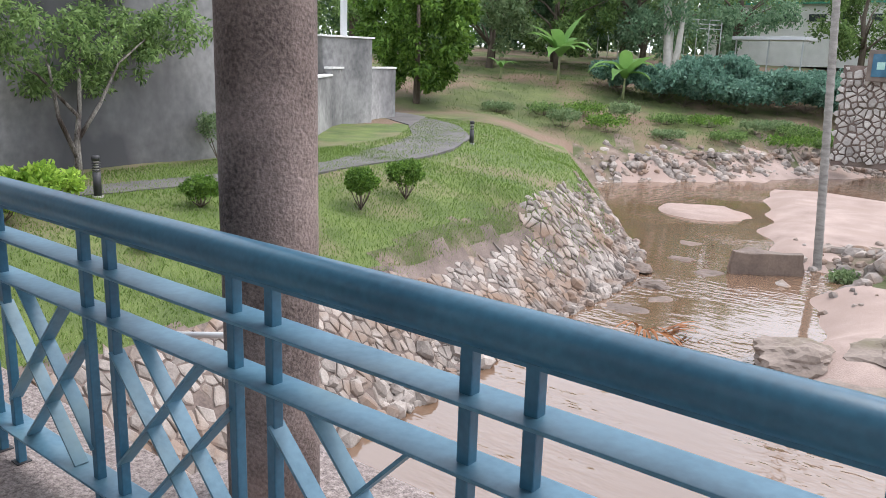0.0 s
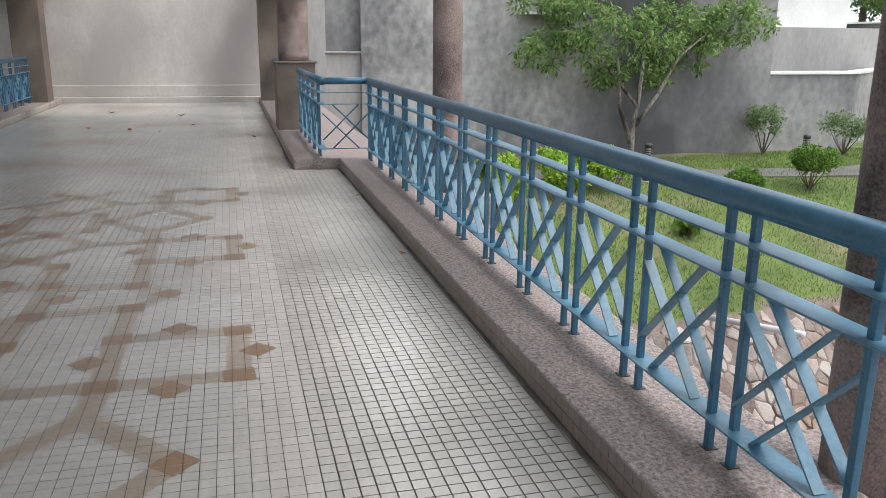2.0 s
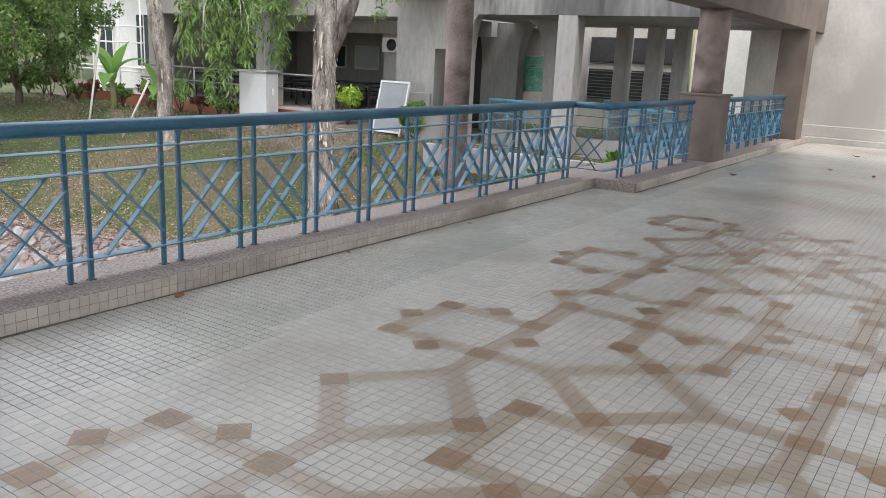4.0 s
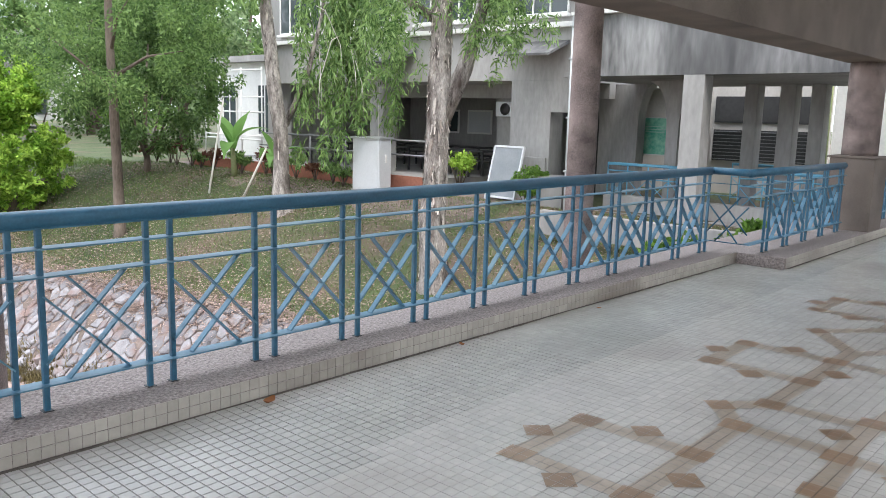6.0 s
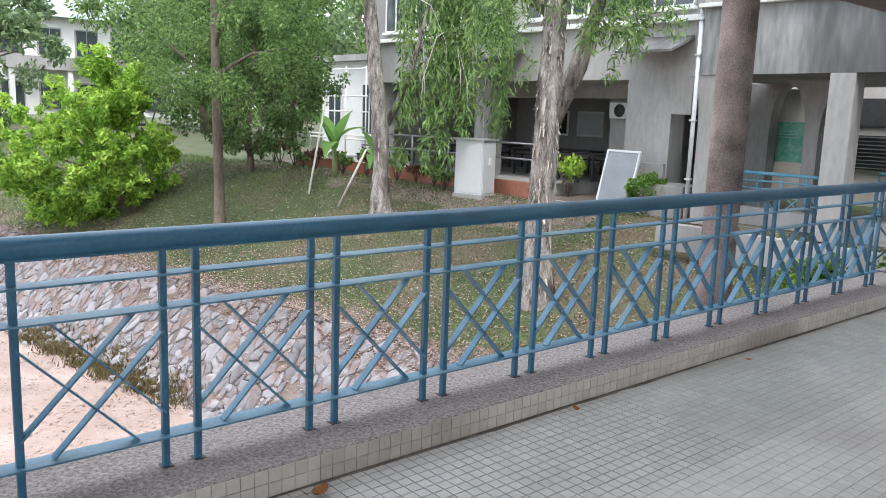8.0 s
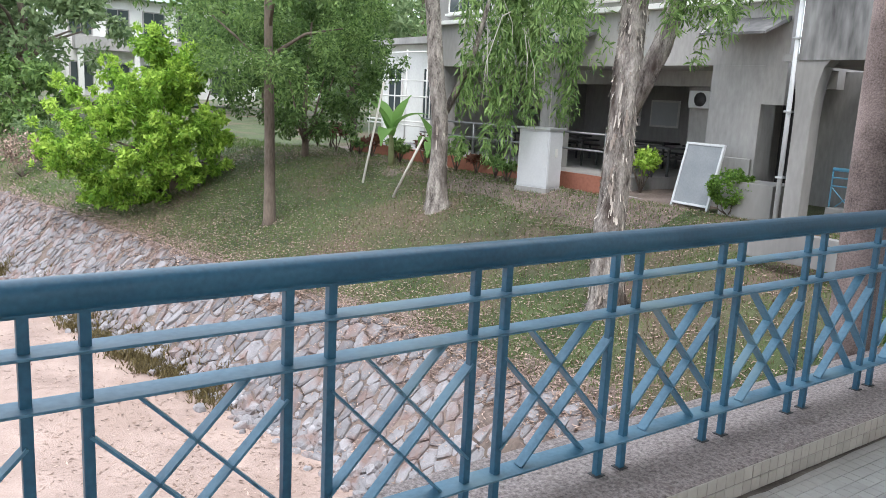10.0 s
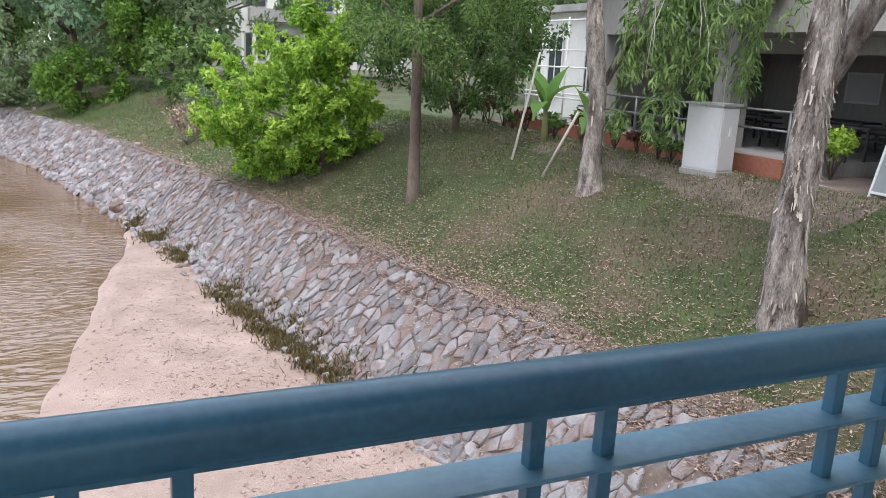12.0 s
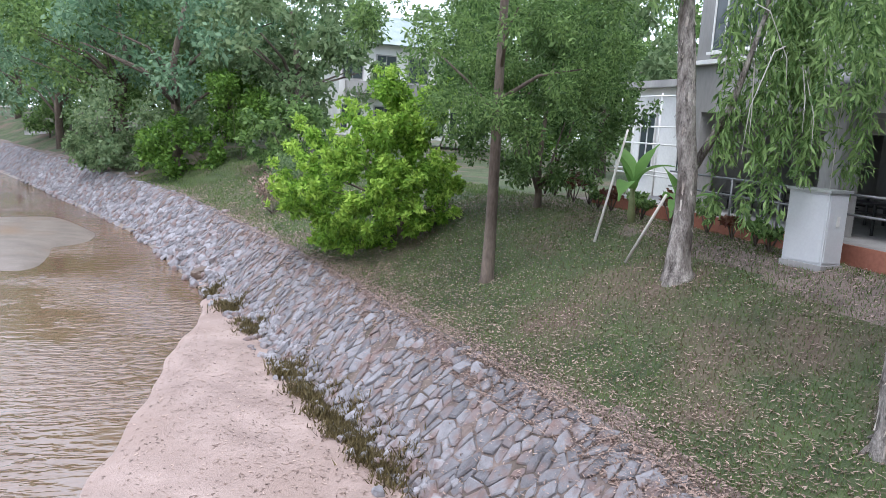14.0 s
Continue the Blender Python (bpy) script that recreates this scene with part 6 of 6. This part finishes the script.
for cy, w in ((-18.2, 0.9), (-19.6, 0.8), (-20.6, 0.8), (-22.2, 0.9), (-23.8, 0.7), (-28, 0.8), (-30.4, 0.6), (-33, 0.5)):
    for k in range(1500):
        y = cy + r9.gauss(0, w * 0.55)
        x = foot(y) + 0.1 * math.sin(y * 5) + r9.gauss(0.1, 0.2)
        spots.append((x, y, height(x, y) + 0.03))
scatter("moss_weed", spots, 0.15, M["weed"], "brown-green weed growing at the foot of the stones", seed=6, tall=0.85)


def fallen_leaf(x, y, z, size, turn):
    """One curled dry leaf."""
    verts, faces = [], []
    for k in range(6):
        t = k / 5
        w = size * 0.32 * math.sin(math.pi * min(1, t * 0.92 + 0.06))
        lift = size * 0.25 * (2 * t - 1) ** 2
        verts += [((t - 0.5) * size, -w, lift + w * 0.5), ((t - 0.5) * size, 0, lift), ((t - 0.5) * size, w, lift + w * 0.5)]
    for k in range(5):
        for q in (0, 1):
            faces.append((k * 3 + q, k * 3 + q + 1, k * 3 + q + 4, k * 3 + q + 3))
    ob = new("dry_leaf", mesh("dry_leaf", verts, faces, M["frond_dry"], True))
    ob.matrix_basis = Matrix.Translation((x, y, z)) @ Matrix.Rotation(turn, 4, "Z")
    tagged(ob, "curled brown dry leaf lying on the tiles", "leaf", "leaves on the deck")


for x, y, size, turn in ((-2.97, -4.78, 0.10, 0.4), (-4.6, -4.80, 0.06, 1.2), (-6.3, -4.74, 0.05, 2.2), (-5.4, 0.62, 0.06, 0.9), (-7.7, 0.64, 0.05, 2.6), (-14.2, -2.2, 0.12, 0.1), (-16.8, -1.5, 0.14, 1.5), (-17.6, -2.9, 0.13, 1.7), (-12.4, -3.9, 0.12, 1.4), (-14.9, -1.2, 0.09, 2.0), (-14.6, -2.9, 0.1, 1.1), (-12.9, -0.2, 0.1, 0.6), (-13.9, -1.7, 0.08, 2.9)):
    fallen_leaf(x, y, 0.002, size, turn)

# ---- floor tiles, inlay, kerb tiles and stones ----
TP = 0.061


def quads_mesh(name, tops, depth, material, sides=True):
    """Flat convex pieces (lists of x, y at height z) with their edges, joined in one mesh."""
    verts, faces = [], []
    for poly, z in tops:
        n0, n = len(verts), len(poly)
        verts += [(x, y, z) for x, y in poly]
        faces.append(tuple(range(n0, n0 + n)))
        if sides:
            verts += [(x, y, z - depth) for x, y in poly]
            faces += [(n0 + i, n0 + n + i, n0 + n + (i + 1) % n, n0 + (i + 1) % n) for i in range(n)]
    return mesh(name, verts, faces, material)


def tile_cells():
    out = {"field": [], "border": [], "near": []}
    rt = random.Random(8)
    i0, i1 = int(X_END / TP) + 6, int(6.0 / TP)
    for i in range(i0, i1):
        x = i * TP
        lo, hi = (YB, YA) if x > X_STEP + 0.02 else (YB2, YA2)
        j = 0
        y = lo + 0.003
        while y + 0.03 < hi:
            w = min(TP, hi - y)
            border = y > -0.36 or y < -4.02
            g = 0.0030 if border else 0.0015
            if x < -5:
                g = 0.0013
            z = rt.uniform(-0.0004, 0.0004)
            poly = [(x + g, y + g), (x + TP - g, y + g), (x + TP - g, y + w - g), (x + g, y + w - g)]
            near = -2.95 < x < -2.05 and -4.86 < y < -3.85 and w == TP
            out["near" if near else "border" if border else "field"].append((poly, z))
            y += TP
    return out


cells = tile_cells()
for key, material in (("field", "tile"), ("border", "tile2")):
    ob = child("tiles", quads_mesh("tiles", cells[key], 0.003, M[material]), floor, "small square glazed mosaic tiles with dark joints")
    ob["kind"] = "stuff"
one_tile = quads_mesh("tile", [([(-0.0273, -0.0273), (0.0273, -0.0273), (0.0273, 0.0273), (-0.0273, 0.0273)], 0.0)], 0.003, M["tile2"])
for poly, z in cells["near"]:
    cx, cy = (poly[0][0] + poly[2][0]) / 2, (poly[0][1] + poly[2][1]) / 2
    child("tile", one_tile, floor, m=Matrix.Translation((cx, cy, z)))


def clip(poly, x0, x1, y0, y1):
    """A convex polygon cut to a rectangle."""
    for axis, lim, sign in ((0, x0, 1), (0, x1, -1), (1, y0, 1), (1, y1, -1)):
        out = []
        for a, b in zip(poly, poly[1:] + poly[:1]):
            ia, ib = sign * (a[axis] - lim) >= 0, sign * (b[axis] - lim) >= 0
            if ia:
                out.append(a)
            if ia != ib:
                t = (lim - a[axis]) / (b[axis] - a[axis])
                out.append((a[0] + (b[0] - a[0]) * t, a[1] + (b[1] - a[1]) * t))
        poly = out
        if len(poly) < 3:
            return None
    return poly


def cut_to_grid(poly, z, gap=0.0022):
    xs, ys = [p[0] for p in poly], [p[1] for p in poly]
    out = []
    for i in range(math.floor(min(xs) / TP), math.floor(max(xs) / TP) + 1):
        j0 = math.floor((min(ys) - YB - 0.003) / TP)
        for j in range(j0, math.floor((max(ys) - YB - 0.003) / TP) + 1):
            x, y = i * TP, YB + 0.003 + j * TP
            c = clip(poly, x + gap, x + TP - gap, y + gap, y + TP - gap)
            if c and abs(sum(a[0] * b[1] - b[0] * a[1] for a, b in zip(c, c[1:] + c[:1]))) > 4e-5:
                out.append((c, z))
    return out


def strip(p, q, w):
    dx, dy = q[0] - p[0], q[1] - p[1]
    l = math.hypot(dx, dy)
    nx, ny = -dy / l * w / 2, dx / l * w / 2
    return [(p[0] + nx, p[1] + ny), (p[0] - nx, p[1] - ny), (q[0] - nx, q[1] - ny), (q[0] + nx, q[1] + ny)]


# inlay: octagonal rings, lozenges between them, and brown squares where they meet
YM, RING = -2.0, 0.40
bands, squares = [], []


def ring(cx, cy):
    """A square band with a brown square on each corner and a brown lozenge outside the middle of each side."""
    q = 0.305
    pts = [(cx + q, cy + q), (cx - q, cy + q), (cx - q, cy - q), (cx + q, cy - q)]
    for a, b in zip(pts, pts[1:] + pts[:1]):
        bands.append((a, b))
    for p in pts:
        squares.append((p, math.pi / 4))
    for k in range(4):
        squares.append(((cx + RING * math.cos(k * math.pi / 2), cy + RING * math.sin(k * math.pi / 2)), 0.0))


for x0 in (1.68, -2.64, -6.96):
    for cx in (x0, x0 - 2.16):
        ring(cx, YM)
    for cx in (x0 - 1.08, x0 - 3.24):
        for s in (-1, 1):
            ring(cx, YM + s * 1.12)
    for s in (-1, 1):
        a, b, c, d = (x0, YM + s * 1.18), (x0 - 0.46, YM + s * 0.79), (x0, YM + s * 0.40), (x0 + 0.46, YM + s * 0.79)
        for p, q in ((a, b), (b, c), (c, d), (d, a), (b, (x0 - 0.78, YM + s * 0.82)), (d, (x0 + 0.78, YM + s * 0.82))):
            bands.append((p, q))
        squares.append((a, 0.0))
        e, g, h = (x0 - 1.90, YM + s * 0.83), (x0 - 2.14, YM + s * 1.02), (x0 - 2.36, YM + s * 0.82)
        for p, q in ((e, g), (g, h), (e, (x0 - 1.38, YM + s * 0.82)), (h, (x0 - 2.94, YM + s * 0.82)), (e, (x0 - 1.90, YM + s * 0.27)), (h, (x0 - 2.40, YM + s * 0.27))):
            bands.append((p, q))
        squares += [(e, 0.78), (g, 0.0), (h, 0.78)]
    for t in (-1, 1):
        a, b, c, d = (x0 + t * 0.40, YM), (x0 + t * 0.79, YM - 0.41), (x0 + t * 1.19, YM), (x0 + t * 0.79, YM + 0.41)
        for p, q in ((a, b), (b, c), (c, d), (d, a), (c, (x0 + t * 1.39, YM - 0.26)), (c, (x0 + t * 1.39, YM + 0.26)), ((x0 + t * 1.39, YM - 0.26), (x0 + t * 1.90, YM - 0.27)), ((x0 + t * 1.39, YM + 0.26), (x0 + t * 1.90, YM + 0.27)),
                     (b, (x0 + t * 0.79, YM - 0.80)), (d, (x0 + t * 0.79, YM + 0.80))):
            bands.append((p, q))
        squares += [(c, 0.0), ((x0 + t * 1.39, YM - 0.26), 0.78), ((x0 + t * 1.39, YM + 0.26), 0.78)]

pieces = []
for k, (p, q) in enumerate(bands):
    if min(p[0], q[0]) > -8.7 and max(p[0], q[0]) < 2.5:
        pieces += cut_to_grid(strip(p, q, 0.12), 0.0007 + 0.000004 * k)
ob = child("inlay_bands", quads_mesh("inlay_bands", pieces, 0.003, M["band"], False), floor, "pale brown mosaic bands in an eight-fold pattern")
ob["kind"] = "stuff"
for k, (p, turn) in enumerate(squares):
    if -8.7 < p[0] < 2.5:
        c, s = math.cos(turn) * 0.098, math.sin(turn) * 0.11
        poly = [(p[0] + c, p[1] + s), (p[0] - s, p[1] + c), (p[0] - c, p[1] - s), (p[0] + s, p[1] - c)]
        got = cut_to_grid(poly, 0.0022 + 0.000002 * k, 0.0012)
        if got:
            child("inlay_square", quads_mesh("inlay_square", got, 0.004, M["brown"], False), floor, "brown mosaic square")


# kerb faces in two courses of tiles
def kerb_tiles(parent_name, x0, x1, y, face):
    tops = []
    verts, faces = [], []
    n = int((x1 - x0) / TP)
    for i in range(n):
        for c in (0, 1):
            a, b, z0, z1 = x0 + i * TP + 0.0018, x0 + (i + 1) * TP - 0.0018, c * 0.0605 + 0.003, c * 0.0605 + 0.0585
            yo, yi = y + face * 0.004, y - face * 0.002
            k = len(verts)
            verts += [(a, yo, z0), (b, yo, z0), (b, yo, z1), (a, yo, z1), (a, yi, z0), (b, yi, z0), (b, yi, z1), (a, yi, z1)]
            faces += [(k, k + 1, k + 2, k + 3), (k + 4, k, k + 3, k + 7), (k + 1, k + 5, k + 6, k + 2), (k + 3, k + 2, k + 6, k + 7)]
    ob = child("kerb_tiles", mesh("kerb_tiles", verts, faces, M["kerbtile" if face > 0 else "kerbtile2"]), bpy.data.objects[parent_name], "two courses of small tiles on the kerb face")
    ob["kind"] = "stuff"


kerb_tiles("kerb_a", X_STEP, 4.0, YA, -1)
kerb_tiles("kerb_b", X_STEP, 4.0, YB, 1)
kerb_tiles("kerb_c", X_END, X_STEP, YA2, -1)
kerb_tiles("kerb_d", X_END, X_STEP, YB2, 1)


# grime gathered on the tiles along the kerbs
def grime(x0, x1, y, side, seed):
    verts, faces = [], []
    n = int((x1 - x0) / 0.06)
    for i in range(n + 1):
        x = x0 + i * 0.06
        w = 0.012 + 0.05 * max(0.0, 0.45 + noise.noise(Vector((x * 0.9, seed, 0)))) * (0.6 + 0.5 * noise.noise(Vector((x * 7, seed, 3))))
        verts += [(x, y - side * 0.0045, 0.0012), (x, y - side * (0.0045 + max(0.006, w)), 0.0012)]
    for i in range(n):
        a = 2 * i
        faces.append((a, a + 1, a + 3, a + 2))
    child("grime", mesh("grime", verts, faces, M["grime"]), floor, "dark grime along the foot of the kerb")["kind"] = "stuff"


grime(X_STEP, 4.0, YA, 1, 1)
grime(X_STEP, 4.0, YB, -1, 2)
grime(X_END + 0.35, X_STEP, YA2, 1, 3)
grime(X_END + 0.35, X_STEP, YB2, -1, 4)


# pitching stones on the bank
def cut(poly, p, q):
    """The part of a polygon that lies nearer to p than to q."""
    nx, ny = q[0] - p[0], q[1] - p[1]
    c = (nx * (p[0] + q[0]) + ny * (p[1] + q[1])) / 2
    out = []
    for a, b in zip(poly, poly[1:] + poly[:1]):
        da, db = nx * a[0] + ny * a[1] - c, nx * b[0] + ny * b[1] - c
        if da <= 0:
            out.append(a)
        if da * db < 0:
            t = da / (da - db)
            out.append((a[0] + (b[0] - a[0]) * t, a[1] + (b[1] - a[1]) * t))
    return out


def stone_cells(w, h, size, seed, shake=0.47):
    """Irregular many-sided cells that fill a w x h field, as (centre, corners)."""
    rnd = random.Random(seed)
    nx, ny = max(2, round(w / size)), max(2, round(h / size))
    sx, sy = w / nx, h / ny
    seeds = {(i, j): ((i + 0.5 * (j % 2) + rnd.uniform(-shake, shake)) * sx, (j + 0.5 + rnd.uniform(-shake, shake)) * sy) for i in range(-1, nx + 1) for j in range(-1, ny + 1)}
    for key in sorted(seeds):
        if rnd.random() < 0.16:
            del seeds[key]
    out = []
    for i in range(nx):
        for j in range(ny):
            if (i, j) not in seeds:
                continue
            p = seeds[i, j]
            poly = [(p[0] - 2 * sx, p[1] - 2 * sy), (p[0] + 2 * sx, p[1] - 2 * sy), (p[0] + 2 * sx, p[1] + 2 * sy), (p[0] - 2 * sx, p[1] + 2 * sy)]
            for a in range(-3, 4):
                for b in range(-3, 4):
                    q = seeds.get((i + a, j + b))
                    if q and (a or b):
                        poly = cut(poly, p, q)
            if len(poly) > 2:
                out.append(((sum(v[0] for v in poly) / len(poly), sum(v[1] for v in poly) / len(poly)), poly))
    return out


def stone_solid(c, poly, rnd, put, lift, gap=0.010, tilt=0.2):
    """A stone on one cell: skirt, shoulder, face and crown; put(u, v, h) gives the place."""
    r = sum(math.hypot(p[0] - c[0], p[1] - c[1]) for p in poly) / len(poly)
    k = max(0.6, 1 - gap / r) * rnd.uniform(0.93, 1.02)
    tu, tv = rnd.uniform(-tilt, tilt), rnd.uniform(-tilt, tilt)
    h0 = lift * rnd.uniform(0.35, 1.25)
    ring = [(c[0] + (p[0] - c[0]) * k * (1 + rnd.uniform(-0.07, 0.05)), c[1] + (p[1] - c[1]) * k * (1 + rnd.uniform(-0.07, 0.05))) for p in poly]
    v = []
    for q, dz in ((1.0, -1.2), (0.98, 0.5), (0.78, 1.0)):
        for p in ring:
            pu, pv = c[0] + (p[0] - c[0]) * q, c[1] + (p[1] - c[1]) * q
            v.append(put(pu, pv, (-0.09 if dz < 0 else h0 * dz * rnd.uniform(0.85, 1.15) + tu * (pu - c[0]) + tv * (pv - c[1]))))
    v.append(put(c[0], c[1], h0 * rnd.uniform(0.95, 1.25)))
    m = len(ring)
    f = []
    for q in range(m):
        n = (q + 1) % m
        f += [(q, n, m + n, m + q), (m + q, m + n, 2 * m + n, 2 * m + q), (2 * m + q, 2 * m + n, 3 * m)]
    return v, f


def paving(y0, y1, size, u0, u1, lift, near=None, seed=3, miss=0.0, key="stone", tilt=0.2):
    """Irregular stones packed close on the bank slope."""
    rnd = random.Random(seed)
    allv, allf, count = [], [], 0
    for c, poly in stone_cells(u1 - u0, y1 - y0, size, seed):
        uc, yc = u0 + c[0], y0 + c[1]
        if rnd.random() < miss:
            continue
        at, n = slope_frame(foot(yc) - uc, yc)

        def put(a, b, h):
            x, y = foot(y0 + b) - (u0 + a), y0 + b
            return Vector((x, y, height(x, y))) + n * h
        v, f = stone_solid(c, poly, rnd, put, lift, tilt=tilt)
        if near and near[0] < yc < near[1] and count < 300:
            child("stone", mesh("stone", [p - at for p in v], f, M[key]), ground, m=Matrix.Translation(at))
            count += 1
        else:
            k = len(allv)
            allv += v
            allf += [tuple(w + k for w in q) for q in f]
    ob = child("pitching_stones", mesh("pitching_stones", allv, allf, M[key]), ground, "irregular grey stones laid close on the bank slope")
    ob["kind"] = "stuff"


paving(-90, -5.5, 0.215, -0.05, 1.9, 0.045, (-14, -9.6), 3, 0.05, tilt=0.26)
paving(-5.5, 18.7, 0.18, -0.6, 1.8, 0.035, None, 5, 0.06, "rubblestone", 0.24)
paving(18.7, 22.4, 0.20, -0.4, 2.55, 0.045, None, 9, 0.08, "rubblestone", 0.28)


def wall_stones(wall, x0, x1, y, z0, z1, size, seed):
    """Rubble facing on a wall that looks towards -y."""
    rnd = random.Random(seed)
    allv, allf = [], []
    for c, poly in stone_cells(x1 - x0, z1 - z0, size, seed):
        v, f = stone_solid(c, poly, rnd, lambda a, b, h: Vector((x0 + a, y - h, z0 + b)), 0.14, 0.05)
        k = len(allv)
        allv += v
        allf += [tuple(w + k for w in q) for q in f]
    child("rubble_facing", mesh("rubble_facing", allv, allf, M["wallstone"]), wall, "pale rubble stones")["kind"] = "stuff"


wall_stones(bpy.data.objects["wall_far_stone"], -11.45, -3.1, 51.0, -3.6, 1.85, 0.34, 8)


def edging():
    """Thin concrete strip that ends the stones along the top of the slope."""
    bm = bmesh.new()
    rows = []
    y = -60.0
    while y < -5.4:
        row = []
        w = 0.02 * wob(y, 3, 0.9)
        for u, dz in ((1.86 + w, -0.1), (1.86 + w, 0.022), (1.95 + w, 0.026), (1.95 + w, -0.1)):
            x = foot(y) - u
            row.append(bm.verts.new((x, y, height(x, y) + dz)))
        rows.append(row)
        y += 0.4
    for a, b in zip(rows, rows[1:]):
        for q in range(3):
            bm.faces.new((a[q], a[q + 1], b[q + 1], b[q]))
    ob = new("edging_strip", from_bm("edging_strip", bm, M["path"]))
    tagged(ob, "thin weathered concrete edging along the top of the stones", "edging", kind="structure")


edging()
